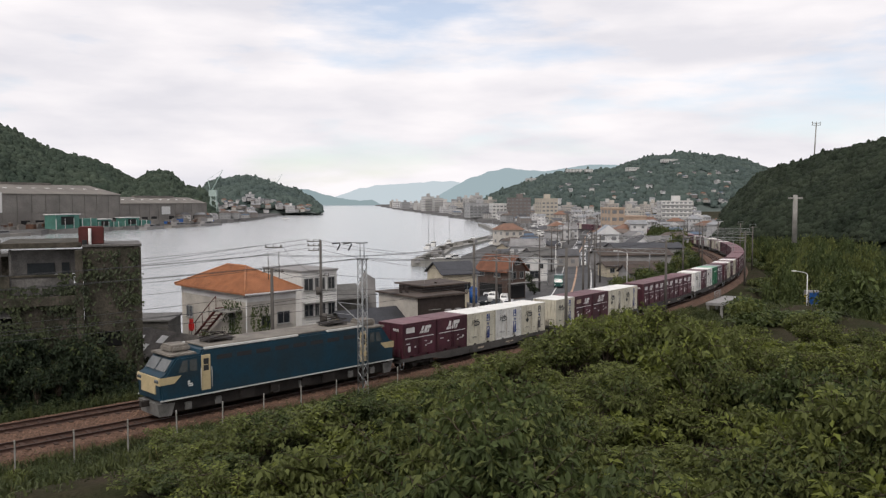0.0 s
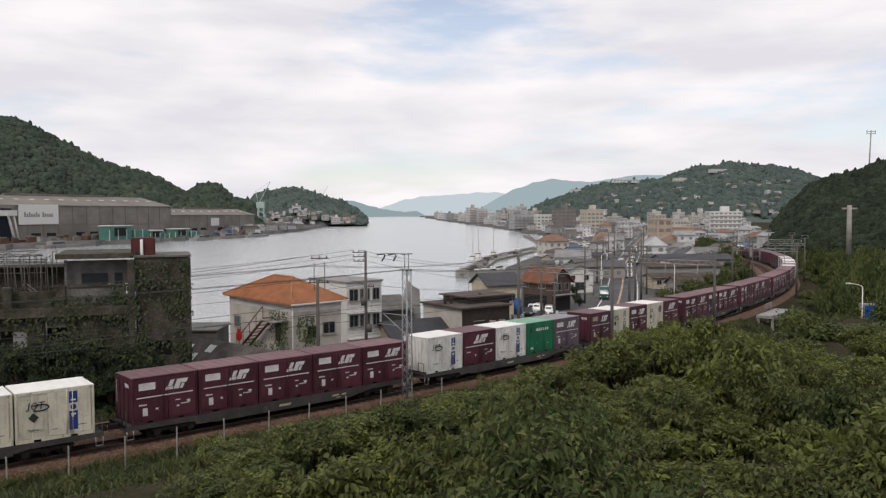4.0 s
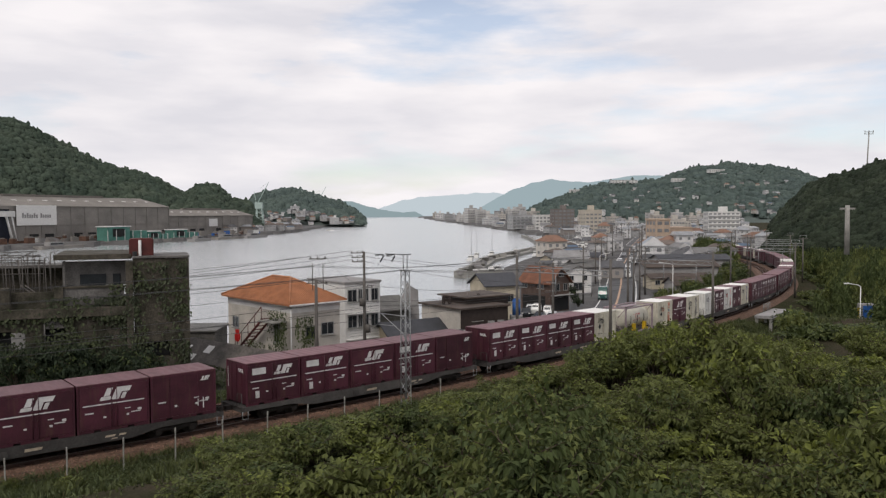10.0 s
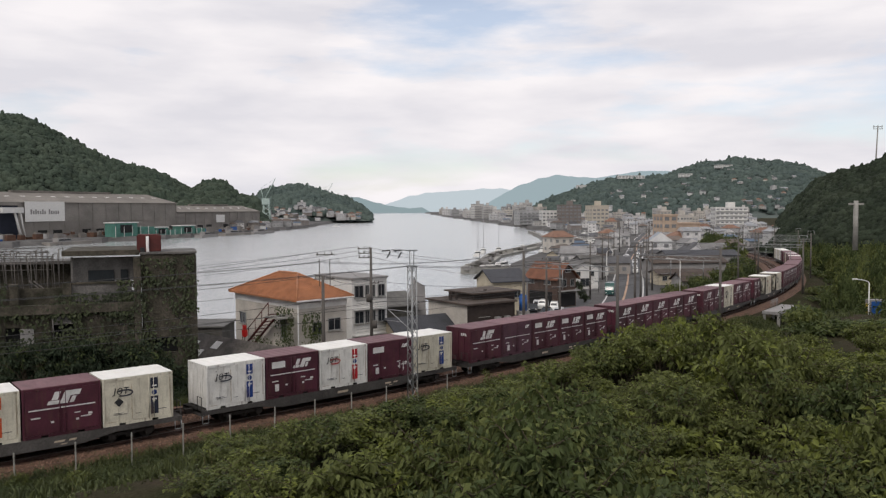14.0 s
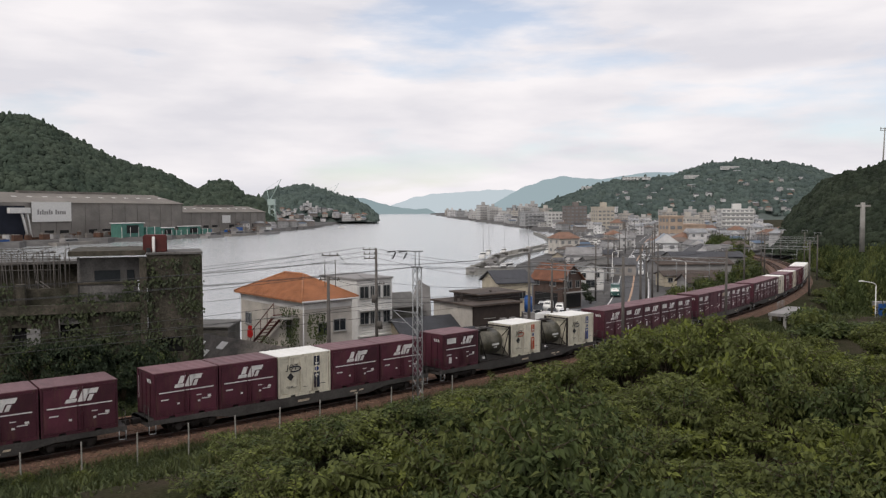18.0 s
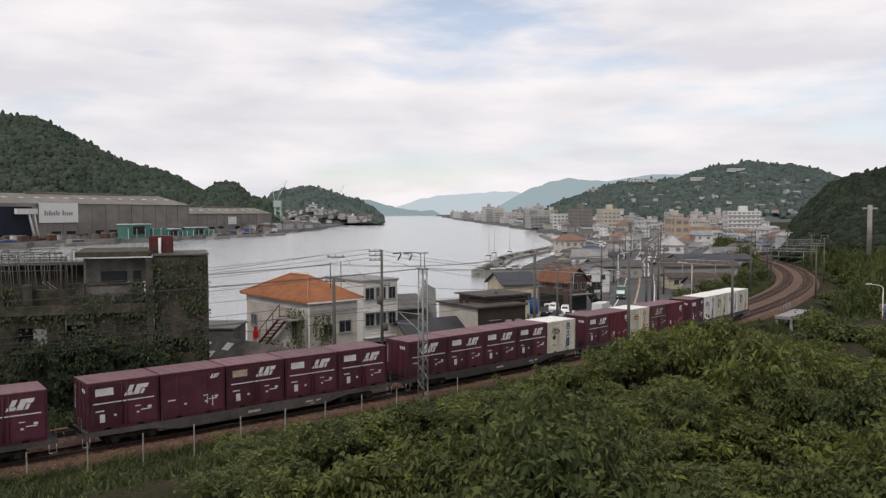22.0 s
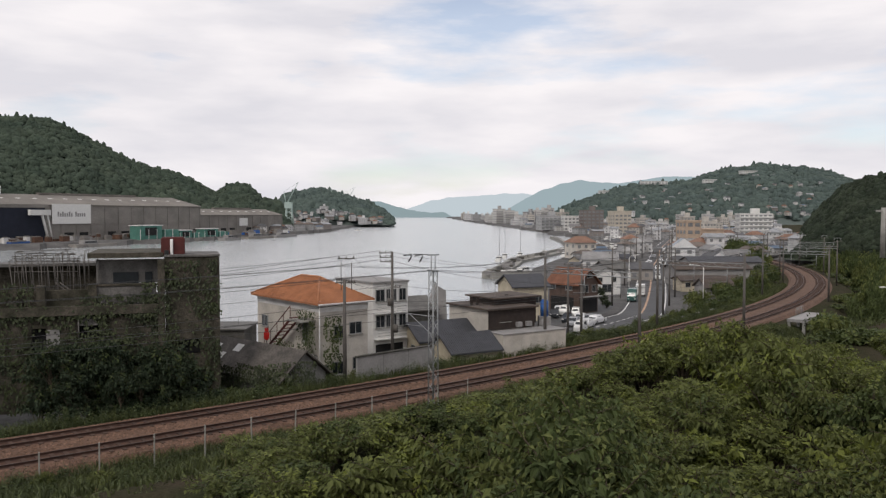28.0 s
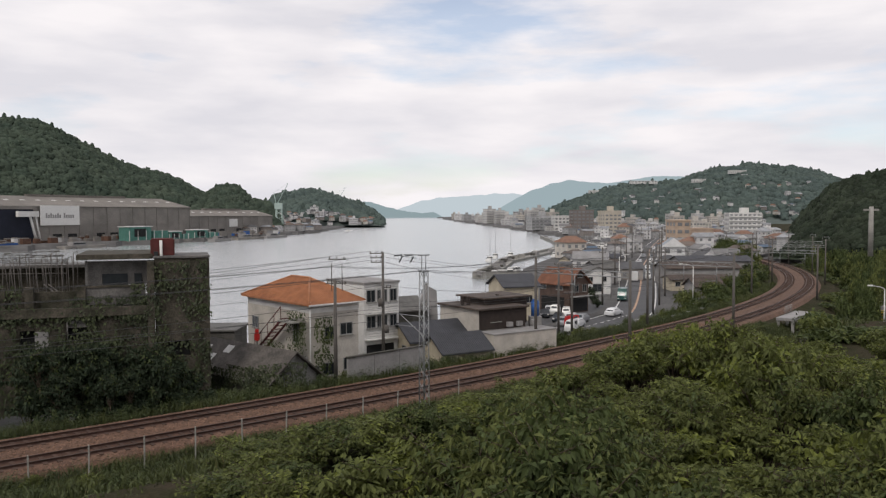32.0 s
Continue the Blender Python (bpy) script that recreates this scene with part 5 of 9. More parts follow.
# ---------------------------------------------------------------- plants in front of the line
L_MID = leaf_mat("leaf_green", (0.154, 0.172, 0.052), (0.087, 0.104, 0.036), 0.6, 2.0, 0.3, 0.28, 0.15)
L_DARK = leaf_mat("leaf_dark", (0.090, 0.114, 0.038), (0.046, 0.064, 0.024), 0.6, 2.0, 0.2, 0.28, 0.15)
L_LIME = leaf_mat("leaf_lime", (0.195, 0.218, 0.046), (0.125, 0.150, 0.034), 0.5, 1.5, 0.35)
L_GLOSS = leaf_mat("leaf_blackish_green", (0.040, 0.056, 0.030), (0.020, 0.030, 0.017), 0.6, 2.0, 0, 0.35, 0.12)
L_IVY = leaf_mat("creeper_leaf", (0.052, 0.064, 0.026), (0.026, 0.034, 0.016), 0.5, 1.5)
L_STEM = mat("stem_bark", (0.10, 0.075, 0.05), 0.9, vary=0.4, size=0.3)
L_GRASS = leaf_mat("grass_blade", (0.088, 0.102, 0.034), (0.044, 0.056, 0.020), 0.6, 3.0)
L_WEED = leaf_mat("weed_leaf", (0.082, 0.106, 0.038), (0.040, 0.056, 0.023), 0.6, 2.5)
L_DRY = leaf_mat("dry_grass", (0.20, 0.15, 0.07), (0.12, 0.10, 0.05), 0.7, 1.0)


def leaf(vs, fs, c, along_, up, length, width):
    """One pointed leaf, folded along its midrib and bent downwards."""
    s = along_.cross(up)
    if s.length < 1e-3:
        s = Vector((1, 0, 0))
    s = s.normalized() * width
    a = along_.normalized()
    i = len(vs)
    vs += [tuple(c), tuple(c + a * length * 0.4 + s * 0.5 + up * length * 0.08), tuple(c + a * length - up * length * 0.2), tuple(c + a * length * 0.4 - s * 0.5 + up * length * 0.08)]
    fs += [(i, i + 1, i + 2), (i, i + 2, i + 3)]


def shrub_meshes(seed, leaves, size, mats, spread=1.0):
    """Stems and leaf sprays of a bush one metre high and about as wide."""
    rnd = random.Random(seed)
    bm = bmesh.new()
    tips = []
    for k in range(15):
        a, lean = rnd.random() * 6.283, rnd.uniform(0.05, 0.62) * spread
        h = rnd.uniform(0.72, 1.04) * (1 - 0.35 * lean)
        p = Vector((rnd.uniform(-0.07, 0.07), rnd.uniform(-0.07, 0.07), 0))
        mid = p + Vector((math.cos(a) * lean * 0.42, math.sin(a) * lean * 0.42, h * 0.55))
        tip = p + Vector((math.cos(a) * lean, math.sin(a) * lean, h))
        tube(bm, p, mid, 0.016, 0.010, n=3, cap=False)
        tube(bm, mid, tip, 0.010, 0.003, n=3, cap=False)
        tips.append((mid, tip))
        for j in range(4):
            b = rnd.random() * 6.283
            t = mid.lerp(tip, rnd.uniform(0.0, 0.9))
            e = t + Vector((math.cos(b) * 0.26, math.sin(b) * 0.26, rnd.uniform(-0.02, 0.18)))
            tube(bm, t, e, 0.006, 0.002, n=3, cap=False)
            tips.append((t, e))
    tube(bm, (0, 0, -2.6), (0, 0, 0.15), 0.03, 0.02, n=5)
    stems = mesh_of(bm, "stem", L_STEM)
    vs, fs = [], []
    per = leaves // len(tips)
    for p, q in tips:
        ax = (q - p).normalized()
        for k in range(per):
            t = 0.25 + 0.8 * (k + rnd.random()) / per
            c = p.lerp(q, t)
            a = k * 2.4 + rnd.random()
            side = ax.orthogonal().normalized()
            side = side * math.cos(a) + ax.cross(side) * math.sin(a)
            w = (side + ax * 0.35 + Vector((0, 0, rnd.uniform(-0.55, 0.05)))).normalized()
            up = Vector((rnd.gauss(0, 0.35), rnd.gauss(0, 0.35), 1)).normalized()
            l_ = size * rnd.uniform(0.6, 1.3)
            leaf(vs, fs, c + w * size * 0.25, w, up, l_, l_ * rnd.uniform(0.42, 0.62))
    me = bpy.data.meshes.new("foliage")
    me.from_pydata(vs, [], fs)
    for m in mats:
        me.materials.append(m)
    if len(mats) > 1:
        me.polygons.foreach_set("material_index", [(1 if (i // 2 // per) % 5 == 0 else 0) for i in range(len(fs))])
    return stems, me


SHRUBS = [(shrub_meshes(11, 1880, 0.086, [L_MID, L_LIME]), "bushy green shrub with broad pointed leaves"),
          (shrub_meshes(12, 2000, 0.076, [L_MID, L_DARK]), "dense mid-green shrub with broad leaves"),
          (shrub_meshes(13, 2000, 0.078, [L_DARK, L_MID]), "dark green shrub with glossy leaves"),
          (shrub_meshes(14, 1250, 0.120, [L_LIME, L_MID]), "light yellow-green sapling with large leaves"),
          (shrub_meshes(15, 1640, 0.098, [L_GLOSS, L_DARK]), "deep green tangled shrub"),
          (shrub_meshes(16, 2400, 0.062, [L_MID, L_LIME]), "fine-leaved yellowish green shrub")]
_made = {}


def shrub(k, x, y, z, w, h, turn, group="shrubs on the slope"):
    (stems, me), label = SHRUBS[k]
    if k not in _made:
        e = tagged(new("shrub"), label, "shrub", group)
        part("stem", stems, None, e)
        part("foliage", me, None, e)
        _made[k] = e
    else:
        e = copy_thing(_made[k], Matrix())
        e["group"] = group
    crown = min(h, 1.25 * w)      # a tall bush is a crown on a longer trunk
    e.matrix_basis = Matrix.LocRotScale((x, y, z + h - crown), Euler((random.uniform(-0.06, 0.06), random.uniform(-0.06, 0.06), turn)), (w, w, crown))
    return e


EDGE = [(-420, -500, 20), (-364, -452, 24), (-224, -398, 25), (-84, -362, 26), (66, -312, 29), (116, -284, 30), (266, -238, 33), (366, -212, 35), (496, -190, 37), (616, -214, 37), (716, -214, 36), (1000, -220, 34)]


def canopy(u, d):
    """Height of the tops of the bushes on the slope."""
    us = [e[0] for e in EDGE]
    wb, db = float(np.interp(u, us, [e[1] for e in EDGE])), float(np.interp(u, us, [e[2] for e in EDGE]))
    zb = EYE_Z + wb / FOCAL * db
    t = (d - 9.5) / (db - 9.5)
    return 8.35 + (zb - 8.35) * t, db


rnd = random.Random(42)
d_row = 10.4
while d_row < 37.5:
    x = -0.36 * d_row
    while x < 0.66 * d_row + 2:
        px, py = x + rnd.uniform(-0.5, 0.5), d_row + rnd.uniform(-0.5, 0.5)
        u = px / py * FOCAL
        top, db = canopy(u, py)
        x += 1.35 + 0.012 * d_row
        if py > db or u < -400 - 4 * (py - 18) or (u < -300 and py < 16):
            continue
        top += rnd.uniform(-0.9, 0.35) + 0.35 * smooth(24, 30, py) + 1.9 * noise.noise((px * 0.24, py * 0.24, 5)) - 0.3
        g = ground_z(px, py)
        h = max(0.9, top - g)
        base = g - 0.1
        tone = noise.noise((px * 0.13, py * 0.13, 8)) + 0.04 * (py - 21)
        lime = rnd.random() < 0.08 + 0.10 * (tone > 0.15)
        k = 3 if lime else rnd.choice((0, 0, 5, 5, 1) if tone > 0.1 else (0, 1, 5, 2) if tone > -0.15 else (1, 2, 2, 0))
        shrub(k, px, py, base, rnd.uniform(1.6, 2.2) * (0.9 if h < 1.6 else 1.12), h, rnd.random() * 6.28)
    d_row += 1.25 + 0.012 * d_row


def tufts(name, label, spots, material, seed, h0, h1, per=14, lean=0.35, width=0.012):
    rn = random.Random(seed)
    vs, fs = [], []
    for x, y in spots:
        z = ground_z(x, y)
        hh = rn.uniform(h0, h1)
        for _ in range(per):
            bx, by = x + rn.gauss(0, 0.16), y + rn.gauss(0, 0.16)
            a, l_ = rn.random() * 6.283, rn.uniform(0.1, lean)
            h = hh * rn.uniform(0.6, 1.1)
            b = rn.random() * 6.283
            w = Vector((math.cos(b), math.sin(b), 0)) * width * rn.uniform(0.7, 1.6)
            p = Vector((bx, by, z - 0.03))
            m_ = p + Vector((math.cos(a) * l_ * 0.35 * h, math.sin(a) * l_ * 0.35 * h, h * 0.6))
            t = p + Vector((math.cos(a) * l_ * 1.4 * h, math.sin(a) * l_ * 1.4 * h, h * 0.95))
            i = len(vs)
            vs += [tuple(p - w), tuple(p + w), tuple(m_ + w * 0.8), tuple(m_ - w * 0.8), tuple(t)]
            fs += [(i, i + 1, i + 2, i + 3), (i + 3, i + 2, i + 4)]
    me = bpy.data.meshes.new(name)
    me.from_pydata(vs, [], fs)
    me.materials.append(material)
    return tagged(new(name, me), label, "grass", kind="stuff")


rnd = random.Random(7)
near_side, far_side, dry = [], [], []
for _ in range(15000):
    s, o = rnd.uniform(-62, 40), -rnd.uniform(2.3, 24) if rnd.random() < 0.5 else -rnd.uniform(2.0, 6)
    x, y, _a = line(s, o)
    if noise.noise((x * 0.16, y * 0.16, 9)) > (-0.22 if o < -6 else -0.6) and beside(x, y)[0] > -22:
        (near_side if rnd.random() < 0.93 else dry).append((x, y))
for _ in range(3600):
    s, o = rnd.uniform(-70, 110), rnd.uniform(6.2, 11)
    x, y, _a = line(s, o)
    far_side.append((x, y))
tufts("grass", "tall rough weeds beside the railway fence", near_side, L_GRASS, 1, 0.25, 0.75, 13, 0.6, 0.018)
turf = []
for _ in range(9000):
    s, o = rnd.uniform(-60, 5), -rnd.uniform(4.5, 24)
    x, y, _a = line(s, o)
    turf.append((x, y))
for _ in range(5000):
    x, y = rnd.uniform(22, 62), rnd.uniform(42, 110)
    if beside(x, y)[0] < -4:
        turf.append((x, y))
tufts("turf", "short trodden grass and weeds on the bank", turf, L_GRASS, 9, 0.08, 0.3, 5, 0.9, 0.024)
tufts("dry_grass", "tufts of dry brown grass on the bank", dry, L_DRY, 2, 0.2, 0.5, 16, 0.7, 0.012)
tufts("verge_grass", "tall green weeds along the far side of the track", far_side, L_GRASS, 3, 0.35, 1.0, 15, 0.5, 0.019)


def weeds(name, label, spots, seed, h0, h1):
    """Upright feathery weeds: thin stems set with many small narrow leaves."""
    rn = random.Random(seed)
    vs, fs = [], []
    for x, y in spots:
        z = ground_z(x, y)
        k = 0.55 + 0.75 * (0.5 + 0.5 * noise.noise((x * 0.45, y * 0.45, 2)))
        for _ in range(5):
            p = Vector((x + rn.gauss(0, 0.2), y + rn.gauss(0, 0.2), z - 0.02))
            h = rn.uniform(h0, h1) * k
            tip = p + Vector((rn.gauss(0, 0.12), rn.gauss(0, 0.12), 1)) * h
            for j in range(9):
                c = p.lerp(tip, 0.12 + 0.88 * j / 8)
                a = rn.random() * 6.283
                w = Vector((math.cos(a), math.sin(a), rn.uniform(0.1, 0.8))).normalized()
                l_ = h * 0.24 * rn.uniform(0.6, 1.2) * (1.15 - 0.6 * j / 8)
                leaf(vs, fs, c, w, Vector((rn.gauss(0, 0.3), rn.gauss(0, 0.3), 1)).normalized(), l_, l_ * 0.38)
    me = bpy.data.meshes.new(name)
    me.from_pydata(vs, [], fs)
    me.materials.append(L_WEED)
    return tagged(new(name, me), label, "weeds", kind="stuff")


rnd = random.Random(17)
spots = []
for _ in range(2600):
    s, o = rnd.uniform(-60, 14), -rnd.uniform(2.5, 6.5) if rnd.random() < 0.7 else -rnd.uniform(3, 14)
    x, y, _a = line(s, o)
    if noise.noise((x * 0.25, y * 0.25, 4)) > -0.3:
        spots.append((x, y))
weeds("weeds", "feathery green weeds growing along the fence", spots, 5, 0.45, 0.95)
spots = []
for _ in range(1700):
    s, o = rnd.uniform(-68, 60), rnd.uniform(6.1, 9.0) if rnd.random() < 0.7 else rnd.uniform(8, 13)
    x, y, _a = line(s, o)
    if noise.noise((x * 0.25, y * 0.25, 6)) > -0.35:
        spots.append((x, y))
weeds("weeds", "feathery green weeds on the far bank", spots, 6, 0.5, 1.2)


def thicket(name, label, items, seed, dark=0.5):
    """Many far bushes as one mesh: sprays of leaves on the same plan, fewer and larger."""
    rn = random.Random(seed)
    allv, allf, base_i = [], [], 0
    kinds = []
    for q in range(4):
        st, me = shrub_meshes(100 + q, 230, 0.185, [L_MID])
        kinds.append((np.array([v.co[:] for v in me.vertices]), np.array([p.vertices[:] for p in me.polygons])))
        bpy.data.meshes.remove(st)
        bpy.data.meshes.remove(me)
    for x, y, z, w, h in items:
        v, f = kinds[rn.randrange(4)]
        a = rn.random() * 6.283
        c, s_ = math.cos(a), math.sin(a)
        allv.append(np.c_[(v[:, 0] * c - v[:, 1] * s_) * w + x, (v[:, 0] * s_ + v[:, 1] * c) * w + y, v[:, 2] * h + z])
        allf.append(f + base_i)
        base_i += len(v)
    me = bpy.data.meshes.new(name)
    me.from_pydata(np.concatenate(allv).tolist(), [], np.concatenate(allf).tolist())
    for m in (L_MID, L_DARK):
        me.materials.append(m)
    per = len(allf[0])
    pick = [1 if rn.random() < dark else 0 for _ in items]
    me.polygons.foreach_set("material_index", np.repeat(pick, [len(f) for f in allf]).astype(int).tolist())
    return tagged(new(name, me), label, "bushes", kind="stuff")


rnd = random.Random(8)
for _ in range(46):
    s, o = rnd.uniform(-50, 20), -rnd.uniform(2.6, 13)
    x, y, _a = line(s, o)
    g = ground_z(x, y)
    shrub(rnd.choice((0, 1, 1, 2)), x, y, g - 0.05, rnd.uniform(0.8, 1.3), rnd.uniform(0.6, 1.2), rnd.random() * 6.28, "weeds by the fence")


# ---------------------------------------------------------------- buildings between the line and the water
W_BEIGE = mat("beige_render", (0.55, 0.51, 0.45), 0.9, vary=0.25, size=1.6, fine=0.1)
W_WHITE = mat("white_render", (0.70, 0.69, 0.66), 0.85, vary=0.2, size=2.0, fine=0.1)
W_CREAM = mat("cream_render", (0.50, 0.44, 0.33), 0.9, vary=0.2, size=1.5)
W_GREY = mat("grey_render", (0.30, 0.29, 0.28), 0.9, vary=0.25, size=1.8)
W_BROWN = mat("dark_brown_boards", (0.045, 0.032, 0.026), 0.8, vary=0.4, size=0.6)
W_BRICK = mat("brick_red_brown", (0.105, 0.070, 0.056), 0.85, vary=0.3, size=1.0)
R_ORANGE = mat("orange_roof_tile", (0.42, 0.175, 0.08), 0.75, vary=0.3, size=1.0, fine=0.12)
R_ORANGE2 = mat("faded_orange_roof", (0.22, 0.092, 0.052), 0.85, vary=0.4, size=1.5)
R_DARK = mat("dark_grey_roof_tile", (0.055, 0.057, 0.065), 0.6, vary=0.3, size=1.0, fine=0.15)
R_GREY = mat("grey_sheet_roof", (0.145, 0.14, 0.13), 0.8, vary=0.4, size=1.5, fine=0.2)
R_RUST = mat("rusty_brown_roof", (0.10, 0.075, 0.06), 0.8, vary=0.4, size=1.5)
M_FRAME = mat("window_frame", (0.30, 0.30, 0.29), 0.5, 0.3, vary=0.15)
M_REDTANK = mat("rust_red_paint", (0.11, 0.022, 0.018), 0.7, vary=0.35, size=0.5)
M_BLUE = mat("blue_plastic", (0.02, 0.10, 0.33), 0.5, vary=0.25, size=0.6)


def site(u, d, z, heading):
    """A frame at a building's nearest corner: x runs along its right-hand face, y along its left-hand face."""
    return pose(u / FOCAL * d, d, z, 0, 0, heading)


WIN = {}


def window(parent, face, a, z, w, h, blind=None):
    """A window with frame, two panes and sill on the right ('r') or left ('l') face of a building."""
    key = (round(w, 2), round(h, 2))
    if key not in WIN:
        bm = bmesh.new()
        t = 0.06
        for x0, x1, z0, z1 in ((-w / 2, w / 2, h - t, h), (-w / 2, w / 2, 0, t), (-w / 2, -w / 2 + t, t, h - t), (w / 2 - t, w / 2, t, h - t), (-t / 3, t / 3, t, h - t)):
            box(bm, x0, x1, -0.06, 0.02, z0, z1)
        fr = mesh_of(bm, "window", M_FRAME)
        bm = bmesh.new()
        box(bm, -w / 2 + 0.02, w / 2 - 0.02, -0.02, 0.01, 0.02, h - 0.02)
        pa = mesh_of(bm, "pane", M_GLASS)
        bm = bmesh.new()
        box(bm, -w / 2 - 0.06, w / 2 + 0.06, -0.14, 0.0, -0.06, 0.0)
        WIN[key] = (fr, pa, mesh_of(bm, "sill", M_CONC))
    m = pose(a, 0, z) if face == "r" else pose(0, a, z, 0, 0, -90)
    o = part("window", WIN[key][0], None, parent, at=m)
    part("pane", WIN[key][1], None, o)
    part("sill", WIN[key][2], None, o)
    return o


def walls(parent, w, d, h, material, name="wall", x0=0.0, y0=0.0, z0=0.0):
    """Four walls with thickness, each a part."""
    t = 0.18
    for a, b, c, e in ((0, w, 0, t), (0, w, d - t, d), (0, t, t, d - t), (w - t, w, t, d - t)):
        bm = bmesh.new()
        box(bm, x0 + a, x0 + b, y0 + c, y0 + e, z0, z0 + h)
        part(name, bm, material, parent)


def slab(parent, name, x0, x1, y0, y1, z0, z1, material, label=""):
    bm = bmesh.new()
    box(bm, x0, x1, y0, y1, z0, z1)
    if min(x1 - x0, y1 - y0, z1 - z0) > 0.06:
        bmesh.ops.bevel(bm, geom=bm.edges[:], offset=0.015, segments=1, affect="EDGES")
    return part(name, bm, material, parent, label)


def roof_hip(parent, w, d, z, rise, over, material, ridge=0.4, axis="y"):
    bm = bmesh.new()
    x0, x1, y0, y1 = -over, w + over, -over, d + over
    if axis == "y":
        r0, r1 = (w / 2, y0 + (y1 - y0) * (0.5 - ridge / 2)), (w / 2, y0 + (y1 - y0) * (0.5 + ridge / 2))
    else:
        r0, r1 = (x0 + (x1 - x0) * (0.5 - ridge / 2), d / 2), (x0 + (x1 - x0) * (0.5 + ridge / 2), d / 2)
    b = [bm.verts.new((x, y, z)) for x, y in ((x0, y0), (x1, y0), (x1, y1), (x0, y1))]
    c = [bm.verts.new((x, y, z - 0.14)) for x, y in ((x0, y0), (x1, y0), (x1, y1), (x0, y1))]
    p, q = bm.verts.new((*r0, z + rise)), bm.verts.new((*r1, z + rise))
    if axis == "y":
        fs = [(b[0], b[1], p), (b[1], b[2], q, p), (b[2], b[3], q), (b[3], b[0], p, q)]
    else:
        fs = [(b[0], b[1], q, p), (b[1], b[2], q), (b[2], b[3], p, q), (b[3], b[0], p)]
    for f in fs:
        bm.faces.new(f)
    for i in range(4):
        bm.faces.new((c[i], c[(i + 1) % 4], b[(i + 1) % 4], b[i]))
    bm.faces.new(c[::-1])
    o = part("roof", bm, material, parent)
    bm = bmesh.new()
    for s, e in (((*r0, z + rise), (*r1, z + rise)),):
        tube(bm, s, e, 0.12, n=8)
    part("ridge", bm, material, o)
    for corner, top in (((x0, y0), r0), ((x1, y0), r0 if axis == "y" else r1), ((x1, y1), r1), ((x0, y1), r1 if axis == "y" else r0)):
        bm = bmesh.new()
        tube(bm, (*corner, z + 0.02), (*top, z + rise + 0.02), 0.09, n=6)
        part("hip", bm, material, o)
    return o


def roof_gable(parent, w, d, z, rise, over, material, axis="x", gable=None):
    """Two sloping slabs and the triangles under them; the ridge runs along `axis`."""
    for k in (0, 1):
        bm = bmesh.new()
        if axis == "x":
            y_e, y_r = (-over, d / 2) if k == 0 else (d + over, d / 2)
            pts = [(-over, y_e, z - rise * over / (d / 2)), (w + over, y_e, z - rise * over / (d / 2)), (w + over, y_r, z + rise), (-over, y_r, z + rise)]
        else:
            x_e, x_r = (-over, w / 2) if k == 0 else (w + over, w / 2)
            pts = [(x_e, -over, z - rise * over / (w / 2)), (x_e, d + over, z - rise * over / (w / 2)), (x_r, d + over, z + rise), (x_r, -over, z + rise)]
        lo_ = [bm.verts.new(p) for p in pts]
        hi_ = [bm.verts.new((p[0], p[1], p[2] + 0.14)) for p in pts]
        bm.faces.new(lo_)
        bm.faces.new(hi_)
        for i in range(4):
            bm.faces.new((lo_[i], lo_[(i + 1) % 4], hi_[(i + 1) % 4], hi_[i]))
        bmesh.ops.recalc_face_normals(bm, faces=bm.faces[:])
        part("roof_slope", bm, material, parent)
    if gable:
        for e in ((0.0, 0.16), ((w if axis == "x" else d) - 0.16, (w if axis == "x" else d))):
            bm = bmesh.new()
            if axis == "x":
                a = [bm.verts.new(p) for p in ((e[0], 0.02, z - 0.05), (e[0], d - 0.02, z - 0.05), (e[0], d / 2, z + rise))]
                b = [bm.verts.new(p) for p in ((e[1], 0.02, z - 0.05), (e[1], d - 0.02, z - 0.05), (e[1], d / 2, z + rise))]
            else:
                a = [bm.verts.new(p) for p in ((0.02, e[0], z - 0.05), (w - 0.02, e[0], z - 0.05), (w / 2, e[0], z + rise))]
                b = [bm.verts.new(p) for p in ((0.02, e[1], z - 0.05), (w - 0.02, e[1], z - 0.05), (w / 2, e[1], z + rise))]
            bm.faces.new(a)
            bm.faces.new(b)
            for i in range(3):
                bm.faces.new((a[i], a[(i + 1) % 3], b[(i + 1) % 3], b[i]))
            bmesh.ops.recalc_face_normals(bm, faces=bm.faces[:])
            part("gable", bm, gable, parent)


def ribs(bm_parent, x0, x1, pitch, y0, z0, y1, z1, material):
    """Rows of roof tiles: raised courses down a slope."""
    n = int((x1 - x0) / pitch)
    bm = bmesh.new()
    for i in range(n):
        x = x0 + pitch * (i + 0.5)
        tube(bm, (x, y0, z0), (x, y1, z1), 0.035, n=4, cap=False)
    tagged(part("tile_relief", bm, material, bm_parent), kind="stuff")


